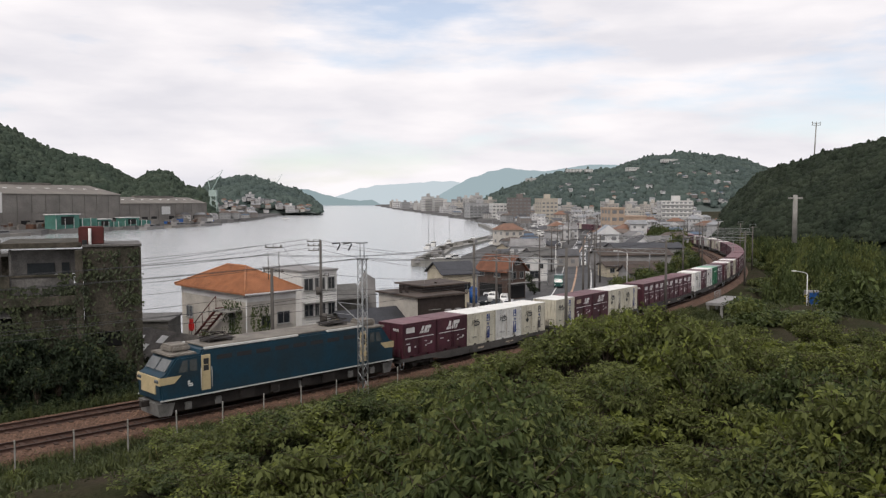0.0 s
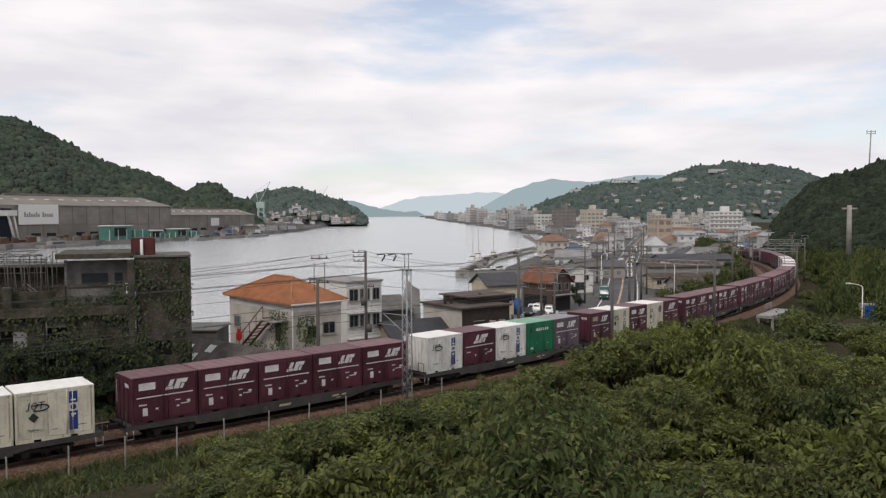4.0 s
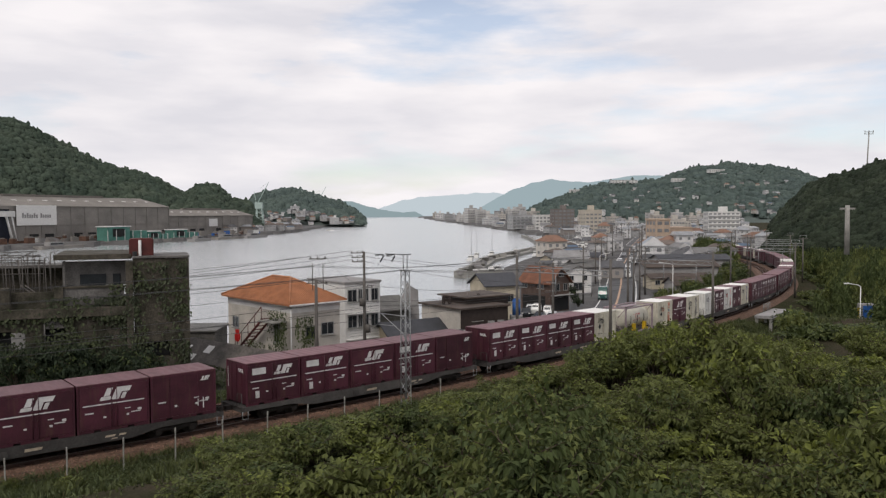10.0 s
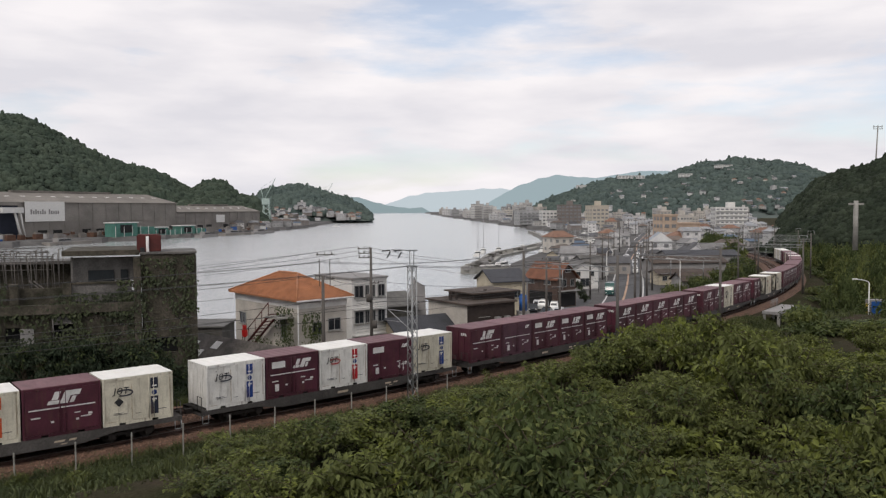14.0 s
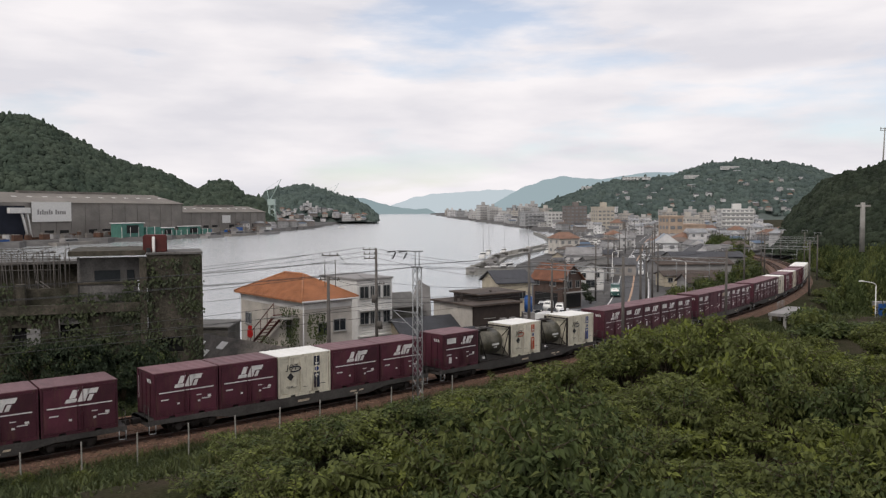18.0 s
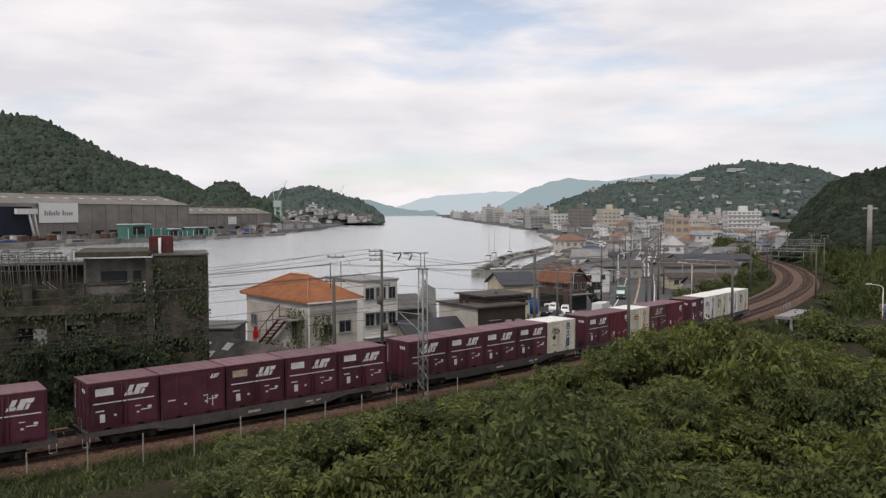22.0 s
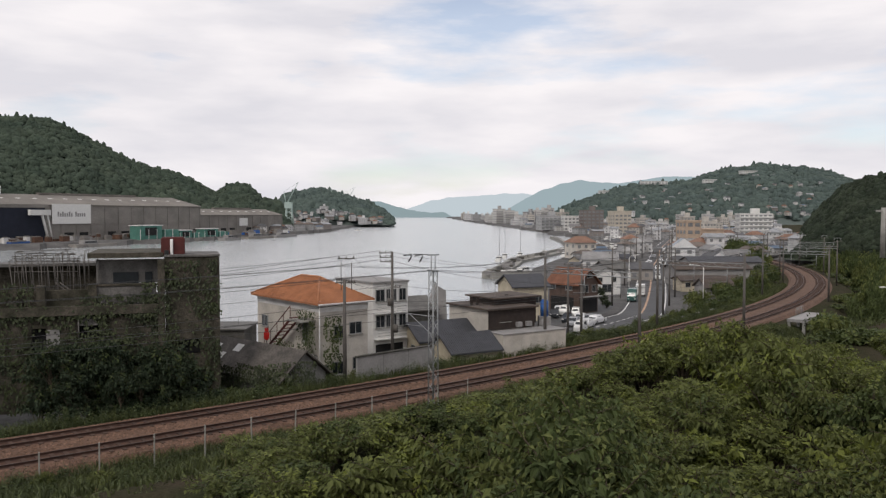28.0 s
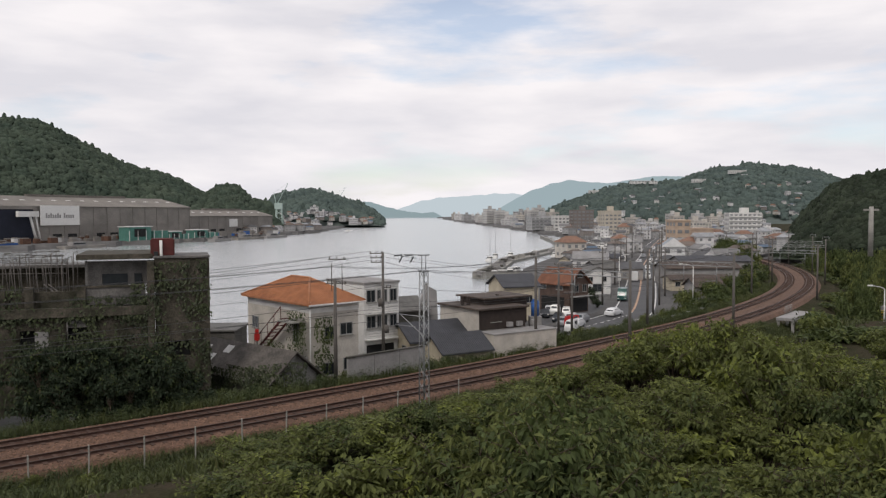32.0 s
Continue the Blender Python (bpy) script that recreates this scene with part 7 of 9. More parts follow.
# long grey sheds inside the bend
for u, d, hd, w_, l_, h_, r_ in ((413, 168, 3, 16, 7, 3.6, 1.1), (424, 156, 4, 12, 5, 2.2, 0.7), (468, 147, 8, 5.5, 5, 1.7, 1.3), (440, 196, 2, 18, 8, 3.4, 1.1)):
    c = cottage(u, d, hd, w_, l_, h_, r_, W_GREY if d != 156 else W_CREAM, "long low grey shed with a ribbed sheet roof", R_RUST if d != 196 else R_DARK, z=-3, axis="x", wins=[("r", 1.2 + 2.2 * k, 0.9, 1.0, 0.9) for k in range(int(w_ / 2.4))])
    bm = bmesh.new()
    n_ = int(w_ / 0.6)
    for k in range(n_):
        x = 0.6 * (k + 0.5)
        tube(bm, (x, -0.4, h_ - r_ * 0.4 / (l_ / 2) + 0.15), (x, l_ / 2, h_ + r_ + 0.15), 0.04, n=4, cap=False)
    tagged(part("roof_ribs", bm, R_RUST if d != 196 else R_DARK, c), kind="stuff")

# small sheds and workshops between the warehouse and the road
for u, d, hd, w_, l_, h_, r_, wm, rm in ((302, 178, 12, 4.2, 5, 2.4, 1.0, W_WHITE, R_GREY), (283, 190, 40, 4.5, 4, 2.2, 1.1, W_GREY, R_DARK), (309, 203, 8, 3.6, 5, 2.3, 1.0, W_CREAM, R_RUST), (262, 205, 25, 5.0, 4, 2.6, 1.0, W_WHITE, R_DARK),
                                         (284, 218, 15, 4.4, 5, 2.2, 1.1, W_BRICK, R_GREY), (316, 226, 10, 3.8, 4, 2.6, 1.1, W_GREY, R_DARK), (243, 226, 30, 4.6, 5, 2.0, 1.0, W_CREAM, R_GREY), (266, 238, 10, 5.2, 4, 2.4, 1.0, W_WHITE, R_RUST),
                                         (298, 246, 35, 4.2, 5, 2.4, 1.2, W_GREY, R_GREY), (238, 252, 12, 5.0, 5, 2.2, 1.0, W_WHITE, R_DARK), (276, 262, 20, 5.0, 5, 2.6, 1.1, W_CREAM, R_DARK), (322, 256, 12, 4.0, 5, 2.4, 1.0, W_WHITE, R_GREY)):
    tagged(cottage(u, d, hd, w_, l_, h_, r_, wm, "small plain workshop with a weathered low gable roof", rm, z=-3, axis="x", over=0.25, wins=(("r", w_ * 0.5, 0.9, 0.9, 0.8),)), group="workshops by the harbour")


def parapet():
    """Low concrete wall along the foot of the bank."""
    s0, s1 = s_at(426, 8.2), s_at(492, 8.2)
    e = empty("retaining_wall", Matrix(), "low weathered concrete wall along the railway bank", "wall")
    for k in range(6):
        x, y, a = line(s0 + (s1 - s0) * (k + 0.5) / 6, 8.2)
        l_ = (s1 - s0) / 12 - 0.02
        bm = bmesh.new()
        box(bm, -l_, l_, -0.12, 0.12, -2.4, -0.35)
        box(bm, -l_, l_, -0.2, 0.2, -0.35, -0.2)
        part("panel", bm, M_CONC_DK if k % 2 else W_GREY, e, at=pose(x, y, rail_z(s0 + (s1 - s0) * (k + 0.5) / 6), 0, 0, math.degrees(a)))


parapet()

# dark bushes between the ruin and the line
rnd = random.Random(21)
for _ in range(60):
    x, y = rnd.uniform(-25.5, -15.5), rnd.uniform(49, 56.0)
    if beside(x, y)[0] < 8.4 or y > 57 + (x + 16.3) * 0.32 - 1.0:
        continue
    g = ground_z(x, y)
    top = EYE_Z - (600 + 90 * rnd.random() ** 0.7 + 8 * abs(x + 24) - 379.5) * y / FOCAL
    shrub(4, x, y, g - 0.1, rnd.uniform(1.6, 2.4), max(1.2, top - g), rnd.random() * 6.28, "bushes before the derelict building")
for k in range(16):
    x = rnd.uniform(-26, -17.5)
    y = 57.0 + (x + 16.3) * 0.32 - rnd.uniform(1.0, 3.0)
    g = ground_z(x, y)
    top = EYE_Z - (585 + 45 * rnd.random() + 7 * abs(x + 22) - 379.5) * y / FOCAL
    shrub(4, x, y, g - 0.1, rnd.uniform(2.4, 3.2), max(2.0, top - g), rnd.random() * 6.28, "bushes before the derelict building")
for _ in range(16):
    x = rnd.uniform(-16.5, -11.0)
    y = 56.0 + (x + 16) * 0.65 + rnd.uniform(-1.0, 1.4)
    g = ground_z(x, y)
    shrub(rnd.choice((2, 4, 1)), x, y, g - 0.1, rnd.uniform(1.0, 1.5), rnd.uniform(0.9, 1.5), rnd.random() * 6.28, "hedge by the outbuilding")
for u, d, h in ((284, 131, 2.4), (291, 128, 1.6), (279, 136, 3.0)):
    shrub(4, u / FOCAL * d, d, STREET - 0.1, 1.6, h, u, "bushes by the street")
items = []
for _ in range(90):
    s, o = rnd.uniform(-25, 95), rnd.uniform(7.8, 11.5)
    x, y, _a = line(s, o)
    items.append((x, y, ground_z(x, y) - 0.1, rnd.uniform(0.8, 1.5), rnd.uniform(0.7, 1.4 if s < 20 else 2.0)))
for _ in range(110):
    s, o = rnd.uniform(60, 190), rnd.uniform(8.5, 18)
    x, y, _a = line(s, o)
    items.append((x, y, ground_z(x, y) - 0.2, rnd.uniform(1.6, 3.0), rnd.uniform(1.4, 3.0)))
for _ in range(90):
    s, o = rnd.uniform(150, 222), rnd.uniform(8.5, 14)
    x, y, _a = line(s, o)
    items.append((x, y, ground_z(x, y) - 0.2, rnd.uniform(2.2, 3.6), rnd.uniform(4.0, 7.0) * smooth(140, 180, s)))
thicket("bushes", "tangled green bushes on the bank inside the bend", items, 4)
items = []
for _ in range(560):
    s = rnd.uniform(26, 200)
    o = -rnd.uniform(4.6, 34)
    x, y, _a = line(s, o)
    items.append((x, y, ground_z(x, y) - 0.2, rnd.uniform(1.8, 3.4), rnd.uniform(0.7, 1.3) if o > -7.5 else rnd.uniform(2.0, 7.0)))
for _ in range(260):
    x, y = rnd.uniform(24, 66), rnd.uniform(40, 112)
    if beside(x, y)[0] < -6.5:
        items.append((x, y, ground_z(x, y) - 0.2, rnd.uniform(1.2, 2.6), rnd.uniform(1.0, 3.0)))
for _ in range(150):
    y = rnd.uniform(52, 94)
    x = y * rnd.uniform(0.40, 0.56)
    if beside(x, y)[0] < -7.5:
        items.append((x, y, ground_z(x, y) - 0.2, rnd.uniform(1.2, 2.2), rnd.uniform(0.9, 1.6)))
items = [(x, y, z, w, min(h, 1.6) if 0.40 < x / y < 0.52 and 60 < y < 104 else h) for x, y, z, w, h in items if math.hypot(x - 46.5, y - 97) > 6.5]
for _ in range(170):
    y = rnd.uniform(40, 78)
    x = y * rnd.uniform(0.40, 0.60)
    if beside(x, y)[0] < -9:
        items.append((x, y, ground_z(x, y) - 0.2, rnd.uniform(1.3, 2.2), rnd.uniform(1.0, 1.9)))
items = [i for i in items if not (0.44 < i[0] / i[1] < 0.5 and 84 < i[1] < 100 and i[4] > 1.2)]
for _ in range(130):
    x, y = rnd.uniform(42, 64), rnd.uniform(82, 106)
    if beside(x, y)[0] < -8.5:
        items.append((x, y, ground_z(x, y) - 0.2, rnd.uniform(1.0, 1.9), rnd.uniform(0.8, 1.5)))
cut = []
for x, y, z, w, h in items:
    u = x / y * FOCAL
    low = -240 if 575 < u < 680 and y < 94 else -206 if 690 < u < 850 and y < 108 else None
    if low is not None:
        h = min(h, EYE_Z + low / FOCAL * y - z)
    if h > 0.35:
        cut.append((x, y, z, w, h))
thicket("bushes", "dark bushes on the slope outside the bend", cut, 5, 0.7)


# ---------------------------------------------------------------- across the channel: sheds, quay, crane
M_SHED = mat("weathered_shed_cladding", (0.27, 0.25, 0.225), 0.9, vary=0.3, size=12, fine=0.8)
M_SHEDROOF = mat("weathered_shed_roof", (0.22, 0.20, 0.175), 0.9, vary=0.3, size=14, fine=1.0)
M_TEALNET = mat("green_mesh_sheet", (0.085, 0.23, 0.185), 0.8, vary=0.3, size=4)
# Blue-black colour that stands for the shade inside the hall.
M_HALLSHADE = mat("hall_interior_shade", (0.016, 0.02, 0.035), 0.9, vary=0.3, size=5)
M_RUSTY = mat("rusty_ship_steel", (0.17, 0.09, 0.06), 0.9, vary=0.5, size=3)


def long_shed(name, p, q, depth, eave, ridge, label, bays):
    """A long hall whose front runs from p to q; upright columns and roof lights."""
    a = math.atan2(q[1] - p[1], q[0] - p[0])
    L_ = math.hypot(q[0] - p[0], q[1] - p[1])
    e = empty(name, pose(p[0], p[1], STREET, 0, 0, math.degrees(a)), label, "shed")
    walls(e, L_, depth, eave, M_SHED)
    roof_gable(e, L_, depth, eave, ridge - eave, 1.0, M_SHEDROOF, "x", M_SHED)
    for k in range(bays + 1):
        slab(e, "column", L_ * k / bays - 0.3, L_ * k / bays + 0.3, -0.35, -0.01, 0, eave - 0.2, M_SHED)
    for z in (eave * 0.45, eave * 0.72):
        slab(e, "girt", 0, L_, -0.2, -0.01, z, z + 0.35, M_SHED)
    for k in range(bays):
        x = L_ * (k + 0.5) / bays
        y = depth * 0.28
        z = eave + (ridge - eave) * (y / (depth / 2)) + 0.2
        bm = bmesh.new()
        sl = (ridge - eave) / (depth / 2)
        quad(bm, (x - 1.6, y - 0.8, z - 0.8 * sl), (x + 1.6, y - 0.8, z - 0.8 * sl), (x + 1.6, y + 0.8, z + 0.8 * sl), (x - 1.6, y + 0.8, z + 0.8 * sl))
        part("roof_light", bm, W_WHITE, e)
    slab(e, "ridge_vent", L_ * 0.35, L_ * 0.8, depth / 2 - 1.2, depth / 2 + 1.2, ridge, ridge + 1.2, M_SHEDROOF)
    for k in range(bays):
        if k % 3 != 1:
            slab(e, "low_window", L_ * (k + 0.2) / bays, L_ * (k + 0.8) / bays, -0.12, -0.01, 2.0, 4.6, M_DARK)
    return e


p1, p2 = ray(-830, 0, 405), ray(-430, 0, 560)
S1 = long_shed("shipyard_hall", p1, p2, 52, 20.5, 26.5, "huge weathered grey-brown shipyard hall on the quay", 16)
# The wall is closed; this dark sheet imitates the unlit doorway.
slab(S1, "hall_door", 4.0, 42.0, -0.5, -0.36, 0.5, 19.2, M_HALLSHADE, "wide dark sheet painted as a shaded hall doorway")
slab(S1, "door_lintel", 0.0, 44.0, -0.9, -0.5, 18.6, 20.4, M_SHED)
b_ = empty("signboard", S1.matrix_basis @ pose(46.0, -0.95, 9.6), "large white signboard with faded grey writing", "signboard")
slab(b_, "board", 0, 27, -0.15, 0.0, 0, 11.2, M_WHITE)
for k in range(13):
    if k != 7:
        slab(b_, "lettering", 3.6 + 1.52 * k, 4.75 + 1.52 * k, -0.17, -0.152, 4.1, 6.9 if k in (0, 2, 5, 8) else 6.0, W_GREY)
g_ = empty("gantry", S1.matrix_basis @ pose(37, -4, 0), "white steel gantry leg beside the hall door", "gantry")
bm = bmesh.new()
tube(bm, (4, 0, 0), (0, 0, 15), 0.7, n=6)
tube(bm, (6.5, 0, 0), (3.5, 0, 15), 0.5, n=6)
part("leg", bm, W_WHITE, g_)
slab(g_, "beam", -8, 5, -1, 1, 14.5, 17.5, W_WHITE)
q1, q2 = ray(-430, 0, 575), ray(-285, 0, 690)
long_shed("shipyard_hall", q1, q2, 34, 14.5, 19, "long lower grey hall further along the quay", 10)
slab(bpy.data.objects["shipyard_hall.001"], "name_board", 52, 64, -0.5, -0.36, 6, 12, M_WHITE)
h_ = empty("office_block", S1.matrix_basis @ pose(22, 24, 24), "small white block on the hall roof", "building")
slab(h_, "wall", 0, 12, 0, 8, 0, 7, W_WHITE)
slab(h_, "window_band", 1, 11, -0.1, -0.01, 2.5, 4.0, M_GLASS)

QA = Vector((p1.x, p1.y, 0))
QD = (Vector((p2.x, p2.y, 0)) - QA).normalized()
QN = Vector((QD.y, -QD.x, 0))


def quay(a, n, z=STREET):
    v = QA + QD * a + QN * n
    return pose(v.x, v.y, z, 0, 0, math.degrees(math.atan2(QD.y, QD.x)))


for a, n, l_, w_, h_, lab in ((88, 24, 34, 9, 10.5, "tall green-sheeted scaffold barge with a white roof"), (124, 22, 22, 8, 7, "low green-netted work barge"), (150, 20, 26, 8, 7.5, "green-netted work barge with a grey roof")):
    e = empty("work_barge", quay(a, n, SEA), lab, "barge")
    slab(e, "hull", 0, l_, 0, w_, -0.6, 2.2, M_SHED)
    slab(e, "netting", 0.6, l_ * 0.55, 0.5, w_ - 0.5, 2.2, h_, M_TEALNET)
    slab(e, "netting", l_ * 0.6, l_ - 0.6, 0.5, w_ - 0.5, 2.2, h_ * 0.75, M_TEALNET)
    # Dark sheet before the netting imitates a shaded gap.
    slab(e, "opening", l_ * 0.14, l_ * 0.42, 0.3, 0.49, h_ * 0.45, h_ * 0.9, M_DARK)
    slab(e, "roof", 0, l_ * 0.57, 0, w_, h_, h_ + 0.5, W_WHITE)
    for k in range(5):
        slab(e, "post", l_ * k / 5 + 0.5, l_ * k / 5 + 0.8, 0.1, 0.4, 2.2, h_ * 0.8, W_WHITE)
rnd = random.Random(31)
for k in range(95):
    a, n = rnd.uniform(0, 260), rnd.uniform(2, 16)
    c = rnd.choice((M_RUSTY, M_RUSTY, W_WHITE, M_SHED, W_GREY, M_BLUE, M_SHED))
    e = empty("stacked_goods", quay(a, n), "stack of ship parts and crates on the quay", "goods", "goods on the quay")
    l_, w_, h_ = rnd.uniform(1.5, 8), rnd.uniform(1.5, 4), rnd.uniform(0.7, 3.4)
    slab(e, "block", 0, l_, 0, w_, 0, h_, c)
    slab(e, "lid", -0.1, l_ * 0.7, -0.1, w_ * 0.8, h_, h_ + rnd.uniform(0.2, 0.9), M_SHED)
for a, n, l_ in ((30, 34, 30), (150, 34, 20), (185, 26, 34), (222, 24, 30)):
    e = empty("moored_boat", quay(a, n, SEA), "low grey boat moored at the quay", "boat", "boats at the quay")
    bm = bmesh.new()
    v = box(bm, 0, l_, -3, 3, -0.5, 1.6)
    for w in v:
        if w.co.x > l_ - 1:
            w.co.y *= 0.2
    part("hull", bm, rnd.choice((W_GREY, M_SHED)), e)
    slab(e, "cabin", l_ * 0.2, l_ * 0.5, -2, 2, 1.6, 3.6, W_GREY)
    slab(e, "window_band", l_ * 0.22, l_ * 0.48, -2.1, -2.005, 2.3, 3.1, M_GLASS)


def tower_crane(u, d, h, reach, label):
    x, y = u / FOCAL * d, d
    e = empty("dock_crane", pose(x, y, STREET), label, "crane", "dock cranes")
    m = mat("crane_paint", (0.42, 0.52, 0.48), 0.7, vary=0.2, size=4)
    bm = bmesh.new()
    for sx in (-1, 1):
        for sy in (-1, 1):
            tube(bm, (sx * 4, sy * 4, 0), (sx * 2.4, sy * 2.4, h * 0.45), 0.5, n=5)
    for z in (0.2, 0.32):
        for sx in (-1, 1):
            tube(bm, (sx * 3, -3, h * z), (-sx * 3, -3, h * (z + 0.1)), 0.3, n=4)
    part("portal_leg", bm, m, e)
    slab(e, "cabin", -4, 3, -3, 3, h * 0.45, h * 0.58, m)
    bm = bmesh.new()
    for sy in (-1, 1):
        tube(bm, (-2, sy * 1.5, h * 0.55), (reach, 0, h), 0.45, 0.25, n=5)
    for k in range(9):
        f = k / 9
        tube(bm, (-2 + (reach + 2) * f, -1.5 * (1 - f), h * (0.55 + 0.45 * f)), (-2 + (reach + 2) * (f + 0.1), 1.5 * (0.9 - f), h * (0.55 + 0.45 * (f + 0.1))), 0.2, n=4)
    part("jib", bm, m, e)
    bm = bmesh.new()
    tube(bm, (-3, 0, h * 0.55), (-5, 0, h * 0.8), 0.4, n=5)
    tube(bm, (-5, 0, h * 0.8), (reach, 0, h), 0.12, n=4)
    part("stay", bm, m, e)


tower_crane(-272, 780, 46, 9, "pale green dockside jib crane")
tower_crane(-190, 1300, 58, -8, "distant slim dockside crane")
tower_crane(-170, 1320, 60, 14, "distant slim dockside crane")

# ---------------------------------------------------------------- houses and blocks, near to far
T_WALL = [mat("town_wall", c, 0.9, vary=0.25, size=3.0, fine=0.3, obj=0.15, island=0.2) for c in ((0.60, 0.585, 0.56), (0.70, 0.69, 0.68), (0.46, 0.425, 0.39), (0.42, 0.42, 0.415), (0.60, 0.56, 0.50), (0.28, 0.245, 0.22))]
T_ROOF = [mat("town_roof", c, 0.8, vary=0.3, size=2.0, fine=0.3, obj=0.2, island=0.25) for c in ((0.115, 0.115, 0.12), (0.26, 0.255, 0.25), (0.175, 0.14, 0.118), (0.25, 0.14, 0.095), (0.36, 0.37, 0.38), (0.13, 0.19, 0.27))]


# Town glazing: dark glass lightened to grey, distance haze put into the colour.
M_HAZEGLASS = mat("hazed_window_glass", (0.22, 0.225, 0.23), 0.3, 0.0, vary=0.3, size=2.0, bump=0.0, spec=0.5)


def small_house(w, d, h, rise, wall, roof, hip, label):
    e = tagged(new("house"), label, "house", "houses of the town")
    bm = bmesh.new()
    box(bm, -w / 2, w / 2, -d / 2, d / 2, 0, h)
    part("wall", bm, wall, e)
    bm = bmesh.new()
    o = 0.5
    b = [bm.verts.new(p) for p in ((-w / 2 - o, -d / 2 - o, h), (w / 2 + o, -d / 2 - o, h), (w / 2 + o, d / 2 + o, h), (-w / 2 - o, d / 2 + o, h))]
    k = 0.45 if hip else 1.0
    r = [bm.verts.new((-(w / 2 + o) * k, 0, h + rise)), bm.verts.new(((w / 2 + o) * k, 0, h + rise))]
    for i, f in enumerate(((b[0], b[1], r[1], r[0]), (b[2], b[3], r[0], r[1]), (b[1], b[2], r[1]), (b[3], b[0], r[0]), (b[3], b[2], b[1], b[0]))):
        bm.faces.new(f).material_index = 1 if i in (2, 3) and not hip else 0
    part("roof", bm, [roof, wall], e)
    bm = bmesh.new()
    n = max(1, int(w / 2.6))
    for fl in range(max(1, int(h / 2.7))):
        for k_ in range(n):
            x = -w / 2 + w * (k_ + 0.5) / n
            box(bm, x - 0.55, x + 0.55, -d / 2 - 0.05, -d / 2 + 0.02, 1.0 + 2.7 * fl, 2.1 + 2.7 * fl)
    for k_ in (-0.25, 0.25):
        for z in (1.0, h - 1.7):
            box(bm, -w / 2 - 0.05, -w / 2 + 0.02, d * k_ - 0.6, d * k_ + 0.6, z, z + 1.1)
            box(bm, w / 2 - 0.02, w / 2 + 0.05, d * k_ - 0.6, d * k_ + 0.6, z, z + 1.1)
    tagged(part("glazing", bm, M_HAZEGLASS, e), kind="stuff")
    return e


def town_block(w, d, h, wall, label, cols=6, balcony=False, cap=True, name="office_block"):
    e = tagged(new(name), label, "building", "blocks of the town")
    bm = bmesh.new()
    box(bm, -w / 2, w / 2, -d / 2, d / 2, 0, h)
    part("wall", bm, wall, e)
    bm = bmesh.new()
    box(bm, -w / 2 - 0.2, w / 2 + 0.2, -d / 2 - 0.2, d / 2 + 0.2, h, h + 0.7)
    part("roof", bm, wall, e)
    if cap:
        bm = bmesh.new()
        box(bm, -w * 0.08, w * 0.16, -d * 0.2, d * 0.2, h + 0.7, h + 4.2)
        part("lift_house", bm, wall, e)
    fl = int(h / 3.0)
    for f in range(fl):
        if balcony:
            bm = bmesh.new()
            box(bm, -w / 2, w / 2, -d / 2 - 1.0, -d / 2 - 0.01, 0.6 + 3.0 * f, 1.5 + 3.0 * f)
            part("balcony", bm, wall, e)
    bm = bmesh.new()
    for f in range(fl):
        for c in range(cols):
            x = -w / 2 + w * (c + 0.5) / cols
            ww = w / cols * 0.32
            box(bm, x - ww, x + ww, -d / 2 - 0.08, -d / 2 + 0.02, 1.1 + 3.0 * f, 2.5 + 3.0 * f)
    for f in range(fl):
        for c in (-0.3, 0.0, 0.3):
            box(bm, -w / 2 - 0.08, -w / 2 + 0.02, d * c - 0.9, d * c + 0.9, 1.1 + 3.0 * f, 2.5 + 3.0 * f)
    tagged(part("glazing", bm, M_HAZEGLASS, e), kind="stuff")
    return e


FAR = []


def put(ob, u, d, z=STREET, turn=0.0, k=1.0):
    m = pose(u / FOCAL * d, d, z, 0, 0, turn) @ Matrix.Diagonal((k, k, k, 1.0))
    if d > 640 and ob.name in USED:
        FAR.append((ob, m))
        return None
    if ob.name in USED:
        return copy_thing(ob, m)
    USED.add(ob.name)
    ob.matrix_basis = m
    return ob


HOUSES = [small_house(8, 7, 5.6, 2.0, T_WALL[0], T_ROOF[0], True, "two-storey house with a dark tiled hip roof"), small_house(9, 7, 5.4, 2.2, T_WALL[1], T_ROOF[1], False, "pale house with a grey gable roof"),
          small_house(7, 6, 3.2, 1.8, T_WALL[2], T_ROOF[0], False, "low brownish house with a dark tiled roof"), small_house(10, 8, 6.0, 2.0, T_WALL[3], T_ROOF[2], True, "grey house with a brown tiled roof"),
          small_house(8, 8, 5.6, 2.2, T_WALL[4], T_ROOF[3], True, "tan house with an orange-brown tiled roof"), small_house(13, 8, 5.0, 1.6, T_WALL[5], T_ROOF[4], False, "long dark house with a grey sheet roof"),
          small_house(7, 7, 8.2, 1.6, T_WALL[1], T_ROOF[4], False, "narrow white three-storey house"),
          small_house(8, 6.5, 4.8, 2.0, T_WALL[1], T_ROOF[0], False, "white-walled house with a dark tiled gable roof"), small_house(9, 7, 3.4, 1.2, T_WALL[0], T_ROOF[5], False, "low workshop with a faded blue sheet roof")]
BLOCKS = [town_block(13, 12, 9, T_WALL[1], "plain white four-storey block", 5), town_block(16, 12, 12, T_WALL[3], "grey five-storey office block with window bands", 6),
          town_block(11, 12, 13, T_WALL[4], "plain beige six-storey block", 4), town_block(20, 12, 8, T_WALL[0], "broad pale three-storey block", 7), town_block(12, 11, 16.5, T_WALL[0], "tall brownish block with balconies", 4, True)]

